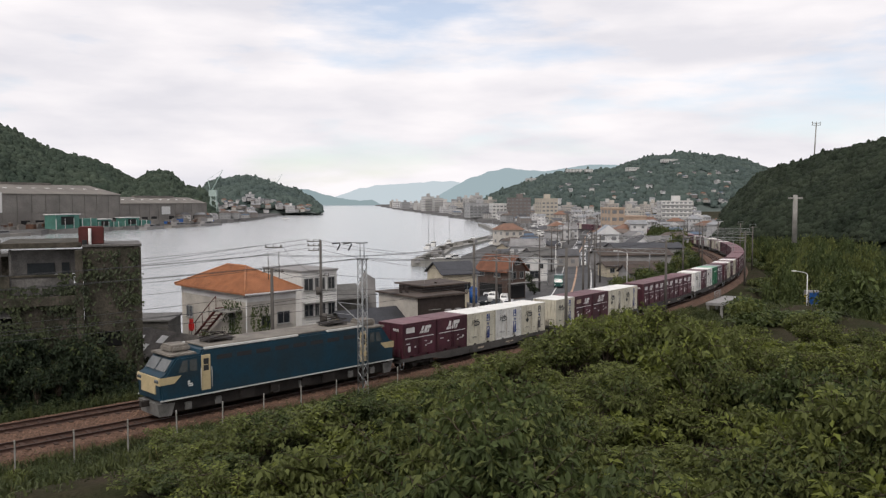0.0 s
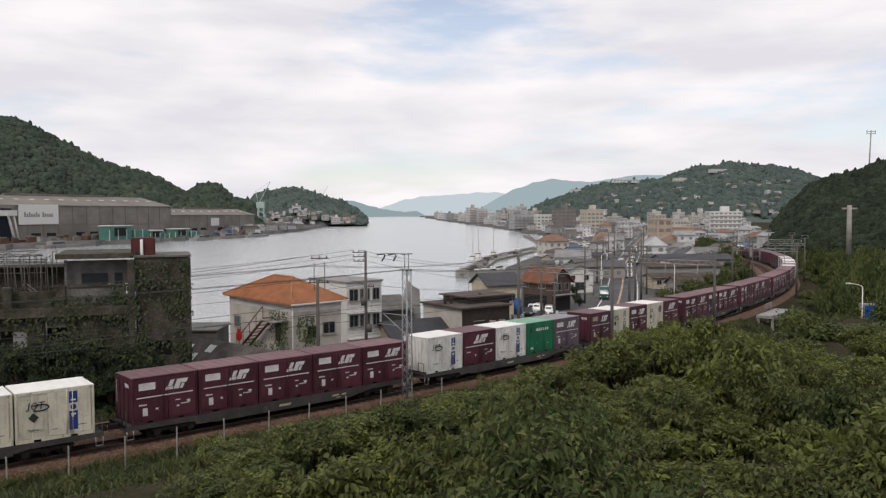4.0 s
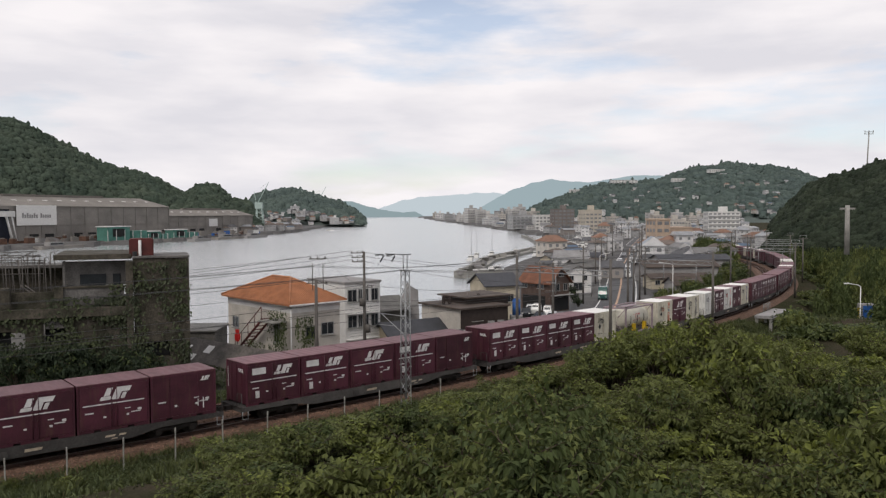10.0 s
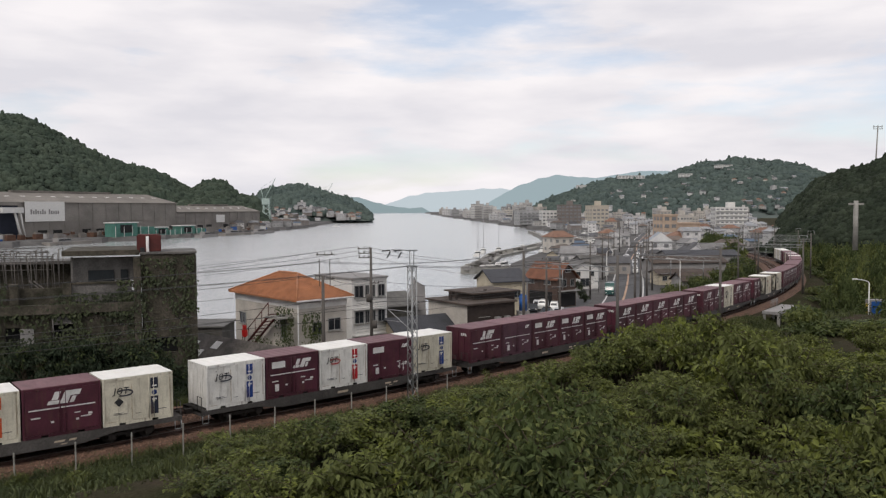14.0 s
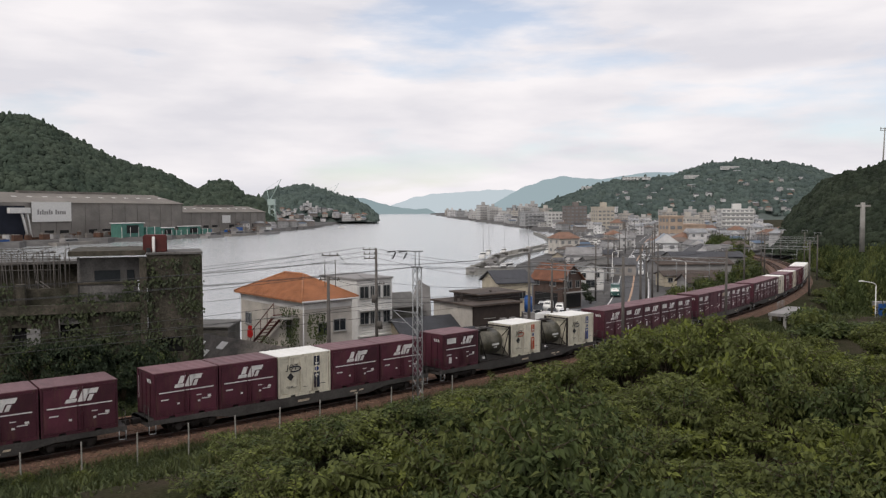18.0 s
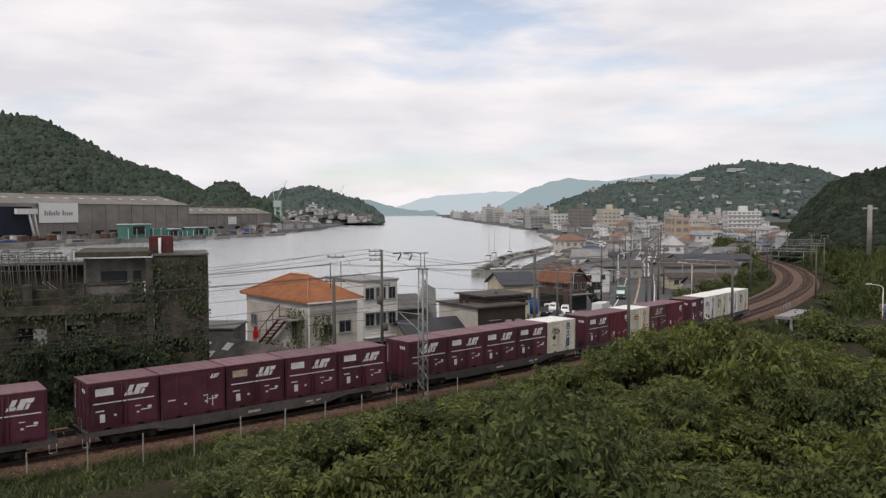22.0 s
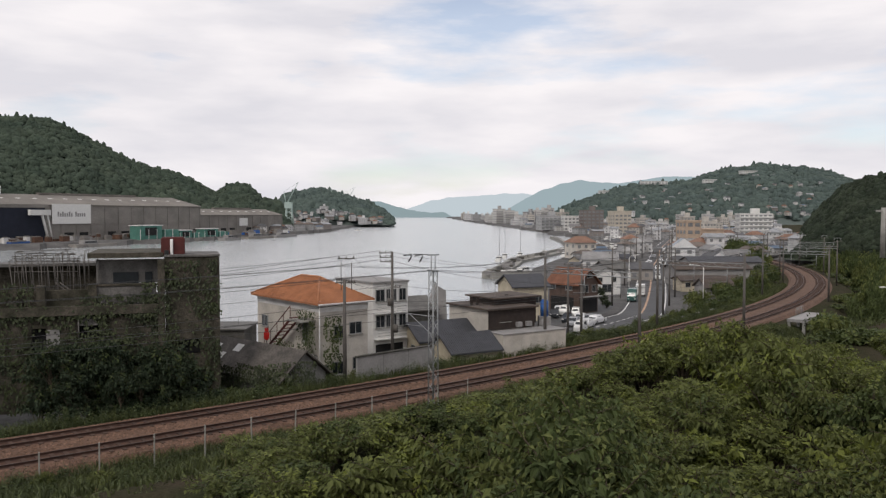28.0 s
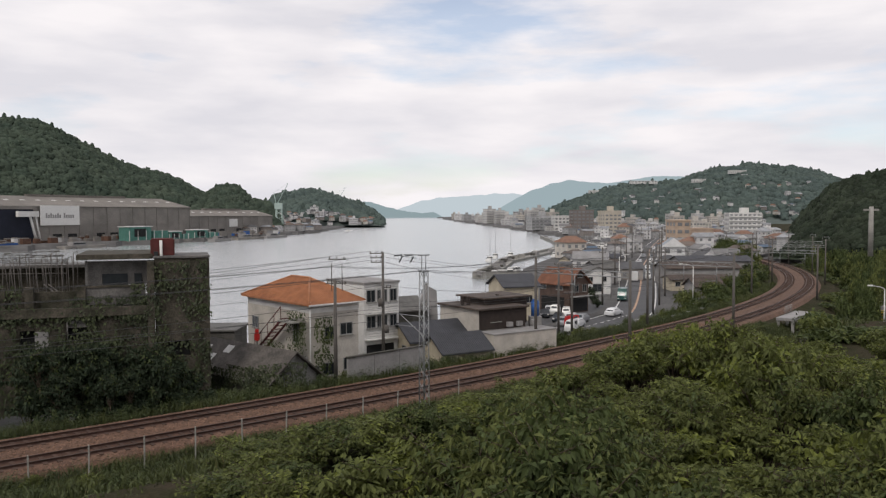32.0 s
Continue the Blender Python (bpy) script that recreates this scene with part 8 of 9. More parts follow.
# named landmarks of the town
lm = town_block(22, 12, 15, mat("white_flats", (0.66, 0.65, 0.62), 0.8, vary=0.15, size=4), "white seven-storey block of flats with balconies", 7, True, True, "block_of_flats")
put(lm, 549, 560, STREET, -4)
lm = town_block(11, 12, 8.5, mat("tan_tiles", (0.50, 0.38, 0.29), 0.85, vary=0.2, size=3), "tan tiled building, its wing stepped down", 5, False, False)
put(lm, 463, 334, STREET, 6)
lm = town_block(6, 11, 12, mat("tan_tiles_light", (0.52, 0.40, 0.30), 0.85, vary=0.2, size=3), "tan tiled stair tower of a stepped building", 2, False, False)
put(lm, 434, 330, STREET, 6)
lm = town_block(14, 14, 17, mat("cream_flats", (0.50, 0.45, 0.37), 0.8, vary=0.15, size=4), "cream eight-storey hotel with a roof mast", 4, False, True, "hotel")
put(lm, 312, 640, STREET, 12)
lm = town_block(18, 14, 18, mat("brown_grey_tiles", (0.20, 0.175, 0.16), 0.85, vary=0.2, size=4), "plain dark brown office block", 5, False, True)
put(lm, 262, 700, STREET, 6)
lm = town_block(17, 12, 13, W_WHITE, "cream low block with a flat roof", 5, False, False)
put(lm, 228, 720, STREET, 6)
lm = town_block(24, 14, 13, T_WALL[3], "grey banded office block at the waterfront", 6, True, True)
put(lm, 190, 760, STREET, 14)
wh = small_house(6.6, 6.2, 5.8, 2.6, mat("white_boards", (0.66, 0.66, 0.65), 0.7, vary=0.15, size=2), mat("pale_roof", (0.30, 0.33, 0.36), 0.7, vary=0.2, size=2), False, "steep-gabled white wooden house")
put(wh, 424, 226, STREET, 80)

rnd = random.Random(77)
ROAD = [(6, 86), (13, 95), (20, 106), (26.5, 115), (31.5, 125), (43, 165), (56, 214), (66, 248), (78, 288), (94, 345), (116, 415), (140, 490)]


def off_road(x, y):
    return min((Vector((x, y)) - (Vector(a) + (Vector(b) - Vector(a)) * t)).length for a, b in zip(ROAD, ROAD[1:]) for t in (0, 0.25, 0.5, 0.75))


ROWS = [(d, 200, 352, "h") for d in (184, 198)] + [(d, 185, 640, "h") for d in (212, 225, 239, 254, 270, 287, 305, 323, 342, 362, 384, 408, 434)]
ROWS += [(d, 180, 600, "m") for d in (462, 490, 522, 560, 605, 655, 715)]
ROWS += [(820, 165, 600, "b"), (910, 150, 590, "b"), (1010, 140, 590, "b"), (1130, 125, 560, "b"), (1300, 100, 470, "b"), (1500, 80, 240, "b"), (1750, 60, 190, "b"), (2050, 44, 170, "b"), (2400, 28, 150, "b")]
for d, u0, u1, kind in ROWS:
    u = u0
    while u < u1:
        step = {"h": 8.6, "m": 11.0, "b": 17.0}[kind] / d * FOCAL * rnd.uniform(0.8, 1.4)
        x, y = u / FOCAL * d, d + rnd.uniform(-1, 1) * {"h": 6, "m": 22, "b": 60}[kind]
        u += step
        if in_water(x - 6, y) or in_water(x, y - 4) or off_road(x, y) < 6.5 or abs(beside(x, y)[0]) < 12 or (d < 212 and (x > 50 or x < 0.18 * d)) or (320 < y < 480 and in_water(x - 17, y)):
            continue
        if 300 < d < 352 and 418 < u < 480 or 205 < d < 250 and 400 < u < 450:
            continue
        tall = rnd.random() < {"h": 0.0, "m": 0.05, "b": 0.4 if d < 1200 else 0.7}[kind]
        ob = rnd.choice(BLOCKS) if tall else rnd.choice(HOUSES) if d > 262 else rnd.choice((HOUSES[2], HOUSES[7], HOUSES[7], HOUSES[1], HOUSES[0], HOUSES[8], HOUSES[3]))
        k = rnd.uniform(0.72, 1.0) * (0.85 if d < 240 else 1.0) if kind == "h" else rnd.uniform(0.75, 1.05) if kind == "m" or d < 1200 else rnd.uniform(0.8, 1.7) if tall else 1.0
        put(ob, x / y * FOCAL, y, STREET, rnd.choice((0, 10, 20, 35, -15, 90, 100)), k)
for _ in range(46):
    s, o = rnd.uniform(165, 330), rnd.uniform(13.5, 34)
    x, y, _a = line(s, o)
    if off_road(x, y) > 7 and not (205 < y < 250 and 395 < x / y * FOCAL < 455):
        put(rnd.choice((HOUSES[0], HOUSES[1], HOUSES[4], HOUSES[7], HOUSES[3])), x / y * FOCAL, y, STREET, rnd.choice((0, 12, 25, 90, 100)), rnd.uniform(0.75, 1.0))
# houses dotted over the hillside
for _ in range(75):
    a, b = rnd.uniform(0.10, 0.85), rnd.uniform(0.05, 0.66) ** 1.7
    c = S_TEMPLE(a, b)
    put(rnd.choice(HOUSES), c.x / c.y * FOCAL, c.y - 6, c.z + rnd.uniform(-1.5, 3), rnd.choice((0, 20, -20, 90)), rnd.uniform(0.7, 1.0))
for u, b_at, w_ in ((285, 0.66, 30), (372, 0.62, 70), (538, 0.50, 40), (470, 0.45, 30)):
    a = (u - 195) / 705
    c = S_TEMPLE(a, b_at)
    lm = town_block(w_ * 0.8, 12, 6, W_WHITE, "long white building high on the hillside", 8, False, False, "hill_lodge")
    put(lm, c.x / c.y * FOCAL, c.y - 14, c.z + 3, 4)
# far bank below the cape
for _ in range(70):
    c = S_CAPE(rnd.uniform(0.02, 0.93), rnd.uniform(0.0, 0.09))
    put(rnd.choice(HOUSES + BLOCKS[:1]), c.x / c.y * FOCAL, c.y - rnd.uniform(4, 16), max(STREET, c.z - 1), rnd.choice((0, 20, 60)), rnd.uniform(0.6, 0.95))
for _ in range(60):
    u, d = rnd.uniform(-335, -210), rnd.uniform(640, 960)
    if not in_water(u / FOCAL * d + 5, d - 4):
        put(rnd.choice(HOUSES), u, d, STREET, rnd.choice((0, 20, 60)), rnd.uniform(0.7, 1.1))


def join_far():
    """The far houses, too many to count, as one mesh."""
    vs, fs, mi, mats, base = [], [], [], [], 0
    for ob, m in FAR:
        for c in ob.children:
            me = c.data
            ids = []
            for q in me.materials:
                if q not in mats:
                    mats.append(q)
                ids.append(mats.index(q))
            vs += [tuple(m @ v.co) for v in me.vertices]
            fs += [tuple(base + i for i in p.vertices) for p in me.polygons]
            mi += [ids[p.material_index] for p in me.polygons]
            base += len(me.vertices)
    me = bpy.data.meshes.new("far_town")
    me.from_pydata(vs, [], fs)
    for q in mats:
        me.materials.append(q)
    me.polygons.foreach_set("material_index", mi)
    tagged(new("far_town", me), "distant pale houses and blocks crowding the shore and hillside", "town", kind="stuff")


join_far()


# ---------------------------------------------------------------- breakwater and boats
def breakwater():
    e = empty("breakwater", Matrix(), "long concrete breakwater with stacked blocks and a curved tip", "breakwater")
    way = [(24, 222), (12.8, 219), (15.5, 229), (19, 246), (22, 262), (27, 290), (51, 355), (65, 397), (75, 497), (80, 583)]
    for (x0, y0), (x1, y1) in zip(way, way[1:]):
        a = math.degrees(math.atan2(y1 - y0, x1 - x0))
        l_ = math.hypot(x1 - x0, y1 - y0)
        bm = bmesh.new()
        box(bm, 0, l_, -2.2, 2.2, -3, 0.9)
        box(bm, 0, l_, 1.2, 2.2, 0.9, 1.9)
        part("section", bm, M_CONC, e, at=pose(x0, y0, SEA, 0, 0, a))
    rn = random.Random(4)
    for k in range(60):
        i = rn.randrange(len(way) - 1)
        t = rn.random()
        x, y = way[i][0] + (way[i + 1][0] - way[i][0]) * t, way[i][1] + (way[i + 1][1] - way[i][1]) * t
        s = rn.uniform(0.6, 1.3)
        bm = bmesh.new()
        box(bm, -s, s, -s * 0.7, s * 0.7, 0, s)
        part("block", bm, rn.choice((M_CONC, W_GREY, M_CONC_DK)), e, at=pose(x + rn.uniform(-1.5, 1.5), y, SEA + 0.9, 0, 0, rn.uniform(0, 90)))


breakwater()


def small_boat(x, y, turn, l_, mast, z=SEA):
    e = empty("boat", pose(x, y, z, 0, 0, turn), ("small white moored boat" if z == SEA else "small white boat laid up on the quay") + (" with a tall mast" if mast else ""), "boat", "boats in the harbour")
    bm = bmesh.new()
    v = box(bm, -l_ / 2, l_ / 2, -1.1, 1.1, -0.3, 0.8)
    for w in v:
        if w.co.x > 0:
            w.co.y *= 0.15
    part("hull", bm, M_WHITE, e)
    slab(e, "cabin", -l_ * 0.25, l_ * 0.1, -0.8, 0.8, 0.8, 1.9, M_WHITE)
    slab(e, "window_band", -l_ * 0.26, l_ * 0.11, -0.82, 0.82, 1.25, 1.6, M_GLASS)
    if mast:
        bm = bmesh.new()
        tube(bm, (0, 0, 0.8), (0, 0, mast), 0.09, 0.04, n=6)
        part("mast", bm, M_STEEL, e)


rnd = random.Random(5)
for u, d, h in ((100, 300, 13), (110, 320, 15), (137, 330, 14), (180, 350, 16), (215, 330, 10)):
    small_boat(u / FOCAL * d, d, 70, 5, h)
for k in range(60):
    d = rnd.uniform(345, 470)
    x = float(np.interp(d, [345, 380, 450, 470], [62, 78, 90, 92])) - abs(rnd.gauss(0, 7))
    if in_water(x, d):
        small_boat(x, d, rnd.uniform(40, 90), rnd.uniform(4, 8), rnd.choice((0, 0, 0, 7)))
for k in range(46):
    d = rnd.uniform(325, 470)
    x = float(np.interp(d, [325, 345, 380, 450, 470], [55, 64, 80, 92, 94])) + rnd.uniform(1, 15)
    if not in_water(x, d):
        small_boat(x, d, rnd.uniform(0, 90), rnd.uniform(4, 8), 0, STREET + 0.35)
for x, y in ((20, 226), (22, 230), (17, 224), (23, 236), (25, 240)):
    small_boat(x, y, rnd.uniform(0, 90), 6, 0)
small_boat(ray(-150, 0, 850).x, 850, 10, 8, 0)


# ---------------------------------------------------------------- road, cars, right-hand side


def road_at(t):
    n = len(ROAD) - 1
    i = min(n - 1, int(t * n))
    f = t * n - i
    p0, p1, p2, p3 = (Vector(ROAD[min(n, max(0, i + k))]) for k in (-1, 0, 1, 2))
    p = 0.5 * ((2 * p1) + (p2 - p0) * f + (2 * p0 - 5 * p1 + 4 * p2 - p3) * f * f + (3 * p1 - p0 - 3 * p2 + p3) * f ** 3)
    d = (p2 - p0) * 0.5 + (2 * p0 - 5 * p1 + 4 * p2 - p3) * f + 1.5 * (3 * p1 - p0 - 3 * p2 + p3) * f * f
    return p, d.normalized()


def ribbon(name, o0, o1, z, material, label, a=0.0, b=1.0, n=120, parent=None, dash=0):
    bm = bmesh.new()
    prev = None
    for i in range(n + 1):
        p, d = road_at(a + (b - a) * i / n)
        s = Vector((d.y, -d.x))
        l_, r_ = p + s * o0, p + s * o1
        v = (bm.verts.new((l_.x, l_.y, STREET + z)), bm.verts.new((r_.x, r_.y, STREET + z)))
        if prev and not (dash and (i // dash) % 2):
            bm.faces.new((prev[0], v[0], v[1], prev[1]))
        prev = v
    return tagged(part(name, bm, material, parent), label, name.replace("_", " "), kind="structure")


ribbon("road", -3.4, 3.4, 0.06, M_ROAD, "grey asphalt road through the town")
ribbon("pavement", -5.0, -3.4, 0.14, M_TOWN, "concrete footway beside the road")
ribbon("road_line", -3.1, -2.9, 0.066, M_PAINT, "white edge line")
ribbon("road_line", 2.9, 3.1, 0.066, M_PAINT, "white edge line")
ribbon("road_line", -0.25, 0.1, 0.066, M_ORANGEPAINT, "worn orange centre line", 0.35, 1.0)
ribbon("road_line", -0.1, 0.1, 0.066, M_PAINT, "dashed white centre line", 0.0, 0.35, dash=3)
bm = bmesh.new()
quad(bm, (12, 110, STREET + 0.05), (24, 104, STREET + 0.05), (30, 132, STREET + 0.05), (20, 138, STREET + 0.05))
tagged(part("road", bm, M_ROAD), "side street joining the road", "road", kind="structure")


def car(colour, label, van=False, truck=False):
    e = tagged(new("car"), label, "car")
    paintm = mat("car_paint", colour, 0.25, 0.1, vary=0.08, size=1.0, bump=0.0, spec=0.6)
    l_, h, w = (4.3, 1.45, 1.68) if not van else (3.4, 1.85, 1.48)
    if truck:
        l_, h, w = 5.2, 2.6, 1.9
    prof = [(-l_ / 2, 0.25), (-l_ / 2, 0.75), (-l_ * 0.28, 0.9), (-l_ * 0.14, h), (l_ * 0.25, h), (l_ * 0.42, 0.95), (l_ / 2, 0.9), (l_ / 2, 0.25)]
    if van:
        prof = [(-l_ / 2, 0.25), (-l_ / 2, 0.95), (-l_ * 0.32, h), (l_ * 0.48, h), (l_ / 2, 1.0), (l_ / 2, 0.25)]
    if truck:
        prof = [(-l_ / 2, 0.3), (-l_ / 2, 1.2), (-l_ * 0.42, 1.9), (-l_ * 0.25, 2.0), (-l_ * 0.22, h), (l_ / 2, h), (l_ / 2, 0.3)]
    bm = bmesh.new()
    f = bm.faces.new([bm.verts.new((x, -w / 2, z)) for x, z in prof])
    g = bmesh.ops.extrude_face_region(bm, geom=[f])
    for v in g["geom"]:
        if isinstance(v, bmesh.types.BMVert):
            v.co.y = w / 2
    for v in bm.verts:
        if v.co.z > 1.0 and not truck:
            v.co.y *= 0.84
    bmesh.ops.recalc_face_normals(bm, faces=bm.faces[:])
    bmesh.ops.bevel(bm, geom=bm.edges[:], offset=0.07, segments=2, affect="EDGES")
    part("body", bm, paintm, e)
    for sy in (-1, 1):
        bm = bmesh.new()
        y = sy * (w / 2 * 0.90 if not truck else w / 2 + 0.004)
        x0, x1 = (-l_ * 0.2, l_ * 0.3) if not truck else (-l_ * 0.44, -l_ * 0.3)
        quad(bm, (x0, y + sy * 0.03, 1.0), (x1, y + sy * 0.03, 1.0), (x1 - 0.2, y * 0.97 + sy * 0.02, h - 0.14 if not truck else 1.75), (x0 + 0.25, y * 0.97 + sy * 0.02, h - 0.14 if not truck else 1.75))
        part("side_window", bm, M_GLASS, e)
        for x in (-l_ * 0.31, l_ * 0.31):
            bm = bmesh.new()
            tube(bm, (x, sy * (w / 2 - 0.2), 0.31), (x, sy * (w / 2 + 0.01), 0.31), 0.31, n=16)
            wl = part("wheel", bm, M_BLACK, e)
            bm = bmesh.new()
            tube(bm, (x, sy * (w / 2 + 0.01), 0.31), (x, sy * (w / 2 + 0.02), 0.31), 0.18, n=12)
            part("rim", bm, M_STEEL, wl)
        bm = bmesh.new()
        box(bm, -l_ / 2 - 0.02, -l_ / 2 + 0.1, sy * w * 0.36 - 0.15, sy * w * 0.36 + 0.15, 0.6, 0.74)
        part("headlight", bm, M_WHITE, e)
    for x0, z0, x1, z1 in (((-l_ * 0.27, 0.94, -l_ * 0.15, h - 0.06), (l_ * 0.41, 0.98, l_ * 0.26, h - 0.06)) if not (van or truck) else ((-l_ * 0.475, 1.02, -l_ * 0.34, h - 0.1),) if van else ((-l_ * 0.497, 1.25, -l_ * 0.43, 1.85),)):
        bm = bmesh.new()
        s = -0.02 if x0 < 0 else 0.02
        quad(bm, (x0 + s, -w * 0.38, z0), (x0 + s, w * 0.38, z0), (x1 + s, w * 0.34, z1), (x1 + s, -w * 0.34, z1))
        part("windscreen", bm, M_GLASS, e)
    for c in e.children_recursive:
        c.data.transform(Matrix.Scale(0.82, 4))
    return e


def on_road(ob, t, off, back=False):
    p, d = road_at(t)
    s = Vector((d.y, -d.x))
    q = p + s * off
    return pose(q.x, q.y, STREET + 0.07, 0, 0, math.degrees(math.atan2(d.y, d.x)) + (180 if back else 0))


C_WHITE = car((0.70, 0.70, 0.70), "white saloon car on the road")
C_GREY = car((0.30, 0.31, 0.32), "grey hatchback in the traffic")
C_DARK = car((0.03, 0.035, 0.04), "glossy black saloon car")
C_VAN = car((0.66, 0.66, 0.64), "boxy white compact minivan", van=True)
C_RED = car((0.42, 0.02, 0.02), "bright red small car", van=True)
C_TRUCK = car((0.68, 0.68, 0.66), "white box lorry in traffic", truck=True)
QUEUE = []
for i, (src, t, off, back) in enumerate(((C_VAN, 0.49, 1.5, False), (C_GREY, 0.525, 1.5, False), (C_WHITE, 0.55, 1.5, False), (C_DARK, 0.58, 1.5, False), (C_VAN, 0.61, 1.5, False), (C_WHITE, 0.64, 1.5, False), (C_GREY, 0.69, 1.5, False), (C_VAN, 0.75, 1.5, False),
                                         (C_WHITE, 0.81, 1.5, False), (C_WHITE, 0.62, -1.5, True), (C_GREY, 0.70, -1.5, True))):
    m = on_road(src, t, off, back)
    if src.name in USED:
        ob = copy_thing(src, m)
    else:
        USED.add(src.name)
        src.matrix_basis, ob = m, src
    tagged(ob, group="cars on the road")
for src, u, d, a in ((C_VAN, 216, 119, 72), (C_WHITE, 206, 121, 80), (C_GREY, 232, 108, 70), (C_VAN, 245, 102, 66), (C_DARK, 222, 112, 74), (C_WHITE, 254, 106, 60), (C_GREY, 262, 111, 58), (C_VAN, 236, 116, 78), (C_DARK, 198, 117, 80), (C_WHITE, 244, 112, 70)):
    m = pose(u / FOCAL * d, d, STREET + 0.06, 0, 0, a)
    ob = copy_thing(src, m) if src.name in USED else src
    USED.add(src.name)
    ob.matrix_basis = m
    tagged(ob, group="parked cars")
# cars that drive away up the road: rows of time and place along it
C_LORRY = car((0.03, 0.09, 0.08), "dark green box lorry at the junction", truck=True)
C_LORRY.matrix_basis = pose(336 / FOCAL * 139, 139, STREET + 0.07, 0, 0, 74)
DRIVERS = [(C_TRUCK, [(0, 0.075), (15, 0.075), (17.5, 0.123), (18.5, 0.15), (19.5, 0.195), (20.5, 0.236), (21.5, 0.255), (22.5, 0.268), (24, 0.30), (26, 0.36), (28, 0.42), (32, 0.48)]),
           (copy_thing(C_WHITE, Matrix()), [(0, 0.04), (23, 0.04), (25, 0.09), (26, 0.135), (27.5, 0.197), (28, 0.215), (28.5, 0.232), (29, 0.245), (29.5, 0.259), (30.2, 0.28), (31, 0.29), (32, 0.30)]),
           (C_RED, [(0, 0.0), (26, 0.0), (28, 0.05), (29.5, 0.10), (31, 0.15), (32, 0.18)])]


def street_lamp(u, d, h, arm, label="slim pale street lamp with a curved arm"):
    x, y = u / FOCAL * d, d
    z = ground_z(x, y)
    e = empty("street_lamp", pose(x, y, z), label, "street lamp", "street lamps")
    bm = bmesh.new()
    tube(bm, (0, 0, 0), (0, 0, h - 0.5), 0.09, 0.06, n=8)
    prev = Vector((0, 0, h - 0.5))
    for k in range(1, 7):
        a = k / 6 * 1.45
        c = Vector((arm * (1 - math.cos(a)) * 1.1, 0, h - 0.5 + 0.5 * math.sin(a)))
        tube(bm, prev, c, 0.05, n=6)
        prev = c
    part("pole", bm, M_WHITE, e)
    bm = bmesh.new()
    box(bm, prev.x - 0.45, prev.x + 0.25, -0.14, 0.14, prev.z - 0.05, prev.z + 0.12)
    bmesh.ops.bevel(bm, geom=bm.edges[:], offset=0.05, segments=2, affect="EDGES")
    part("lantern", bm, M_WHITE, e)
    return e


rnd = random.Random(58)
for k in range(15):
    p, d = road_at(0.38 + 0.04 * k)
    q = p + Vector((d.y, -d.x)) * (4.6 if k % 2 else -5.4)
    up, _ends = utility_pole(q.x / q.y * FOCAL, q.y, STREET + rnd.uniform(8.5, 10.5), [(0.3, 1.5, 0), (0.9, 1.2, 0)], "grey concrete utility pole beside the town road")
    tagged(up, group="poles along the road")
street_lamp(462, 132, 6.6, -2.0)
street_lamp(806, 100, 7.0, -1.8)
street_lamp(330, 150, 7.5, 1.8)


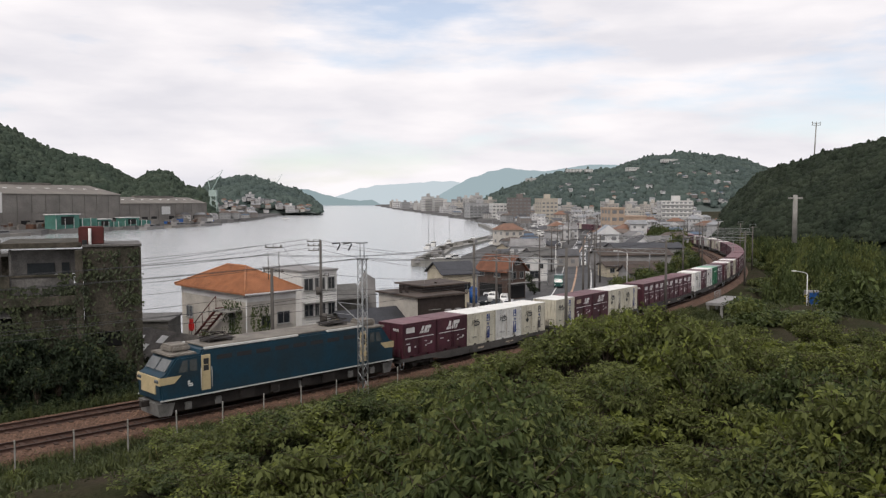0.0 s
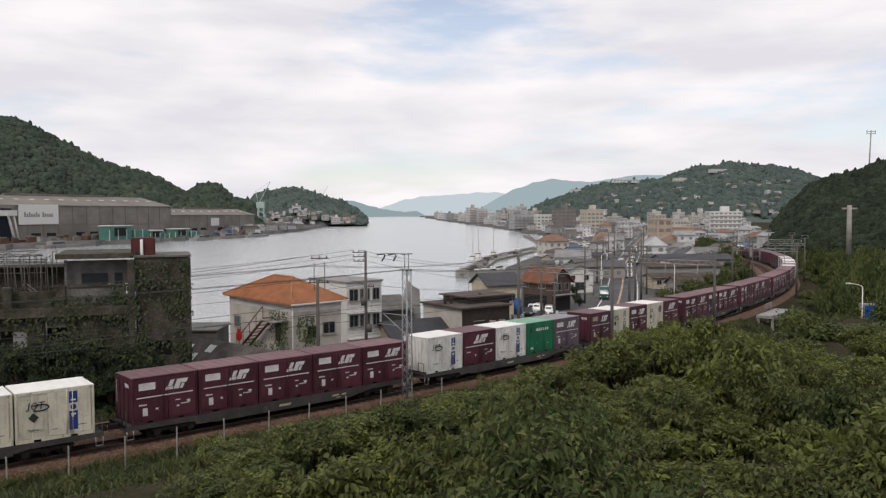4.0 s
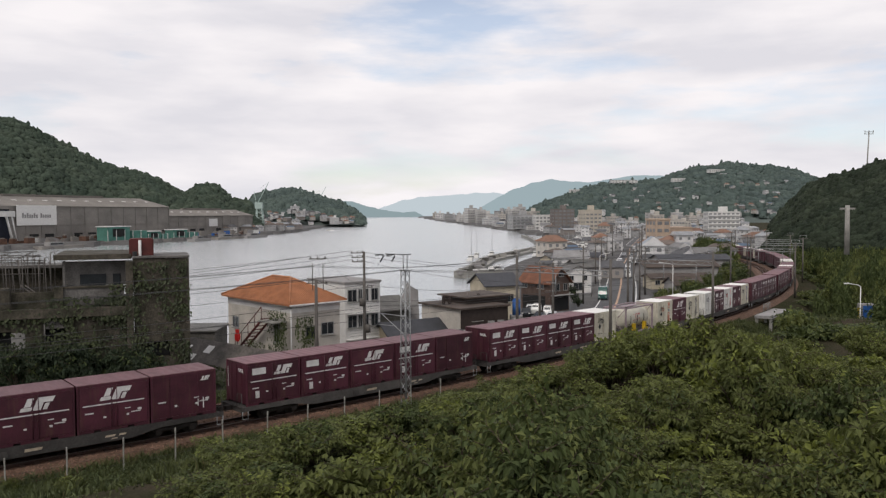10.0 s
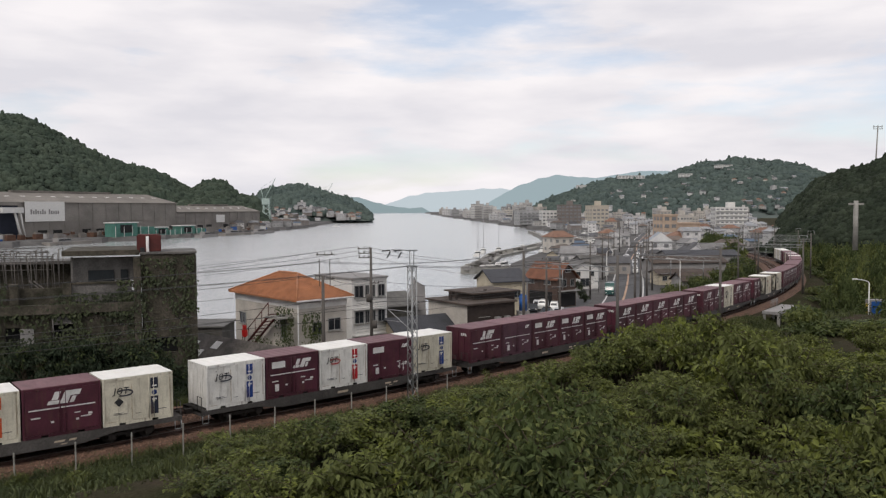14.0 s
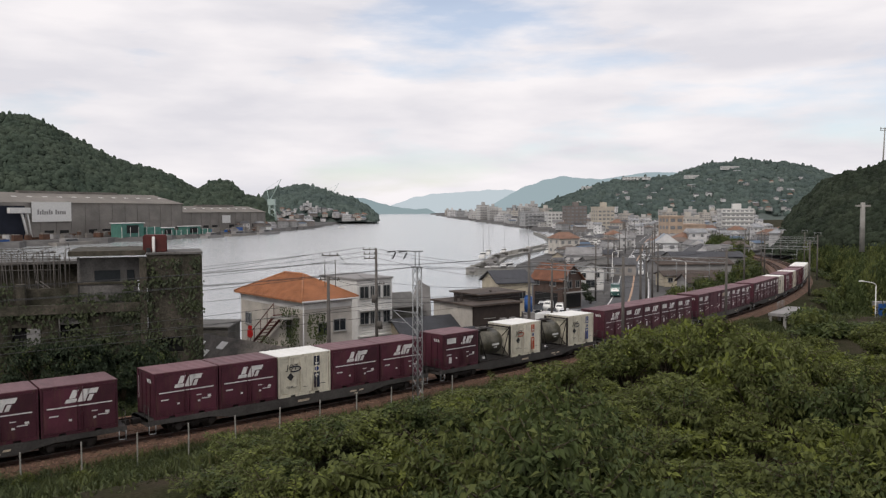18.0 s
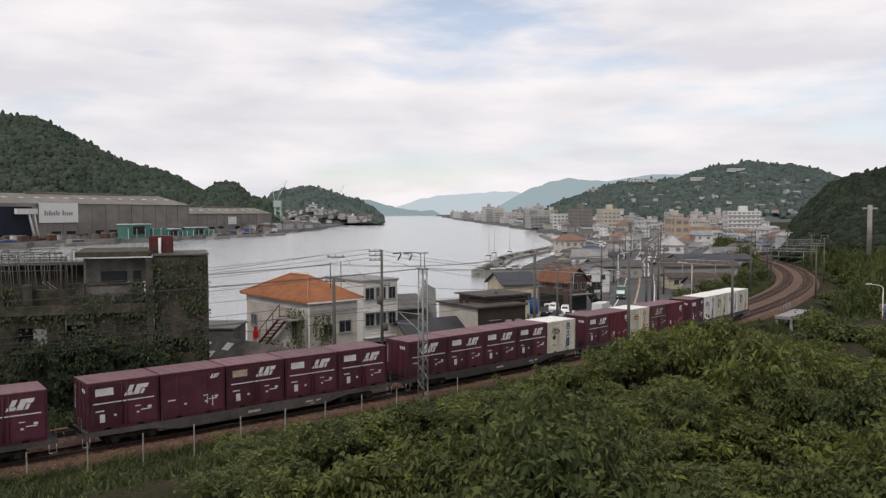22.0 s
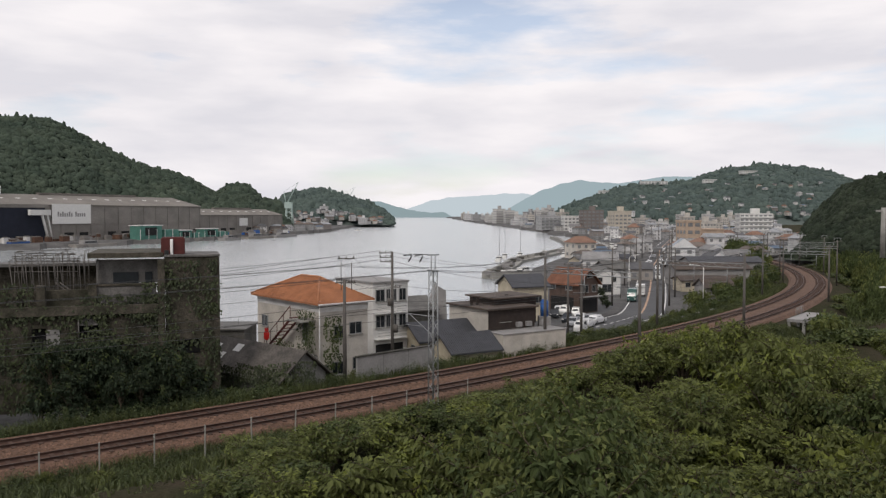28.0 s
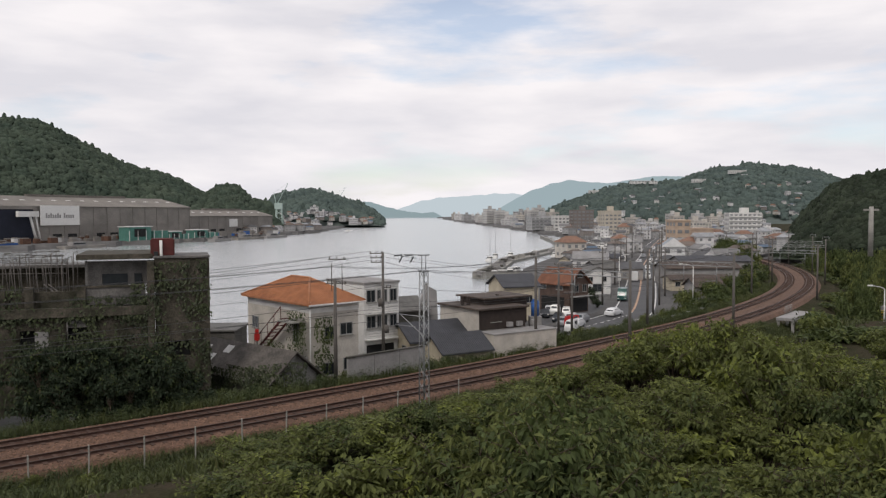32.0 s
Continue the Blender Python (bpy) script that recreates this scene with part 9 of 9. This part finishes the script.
def right_side():
    # tall pale post on the slope
    e = empty("post", pose(*ray(779, 0, 150)[:2], 5), "tall pale concrete post with a short crosspiece", "post")
    bm = bmesh.new()
    tube(bm, (0, 0, -1), (0, 0, 8.4), 0.5, 0.42, n=12)
    part("shaft", bm, M_CONC, e)
    bm = bmesh.new()
    box(bm, -1.4, 1.4, -0.2, 0.2, 7.6, 7.95)
    part("crosspiece", bm, M_CONC, e)
    # mast on the crest
    e = empty("pylon", pose(*ray(812, 0, 300)[:2], 30), "thin pole with crossarms on the wooded crest", "pylon")
    bm = bmesh.new()
    tube(bm, (0, 0, -8), (0.8, 0, 12.5), 0.3, 0.2, n=8)
    part("shaft", bm, M_CONC, e)
    bm = bmesh.new()
    for z in (11.6, 12.4):
        box(bm, -1.0, 2.6, -0.12, 0.12, z, z + 0.2)
        for x in (-0.8, 0.8, 2.4):
            tube(bm, (x, 0, z + 0.2), (x, 0, z + 0.7), 0.12, n=6)
    part("crossarm", bm, M_CONC, e)
    # flat slab on posts below the line
    e = empty("loading_platform", pose(44.1, 97.2, 0.45, 0, 0, 51), "weathered grey concrete slab carried on posts", "platform")
    slab(e, "slab", -3.2, 5.4, -0.9, 1.1, -1.15, -0.8, W_GREY)
    for sx in (-2.9, 1.0, 5.1):
        for sy in (-0.75, 0.9):
            slab(e, "post", sx - 0.15, sx + 0.15, sy - 0.15, sy + 0.15, -5.2, -1.2, M_CONC)
    bm = bmesh.new()
    for k in range(6):
        tube(bm, (0.3 + 0.6 * k, 1.0, -0.8), (0.3 + 0.6 * k, 1.0, 0.2), 0.03, n=5)
    tube(bm, (0.3, 1.0, 0.2), (3.3, 1.0, 0.2), 0.03, n=5)
    part("railing", bm, M_STEEL, e)
    # blue and yellow booth beside the lamp
    e = empty("booth", pose(*ray(822, 0, 112)[:2], -4.2), "bright blue sheet-sided booth with a yellow post", "booth")
    slab(e, "panel", -0.9, 0.9, -0.08, 0, 1.2, 2.9, M_BLUE)
    slab(e, "frame", -1.0, 1.0, 0.01, 1.4, 0, 3.1, W_GREY)
    slab(e, "yellow_panel", -1.7, -1.3, -0.06, 0.06, 0, 2.6, P_YELLOW)


right_side()


# ---------------------------------------------------------------- all that moves
def motions():
    times = [i * 1.0 for i in range(33)]
    for ob, q, z, ref in MOVING:
        rows = []
        for t in times:
            c, a, fall = along(ref[0] if isinstance(ref, tuple) else q, 7.0 if isinstance(ref, tuple) else ref, t)
            if isinstance(ref, tuple):
                c = c + Vector((math.cos(radians(a)), math.sin(radians(a)), fall)) * (q - ref[0])
            rows.append((t, pose(c.x, c.y, z + c.z, 0, -math.degrees(math.atan(fall)), a)))
        walk(ob, rows)
    for ob, way in DRIVERS:
        walk(ob, [(t, on_road(ob, float(np.interp(t, [r[0] for r in way], [r[1] for r in way])), -1.5, True)) for t in sorted(set(times) | {r[0] for r in way})])


build_sleepers()
motions()
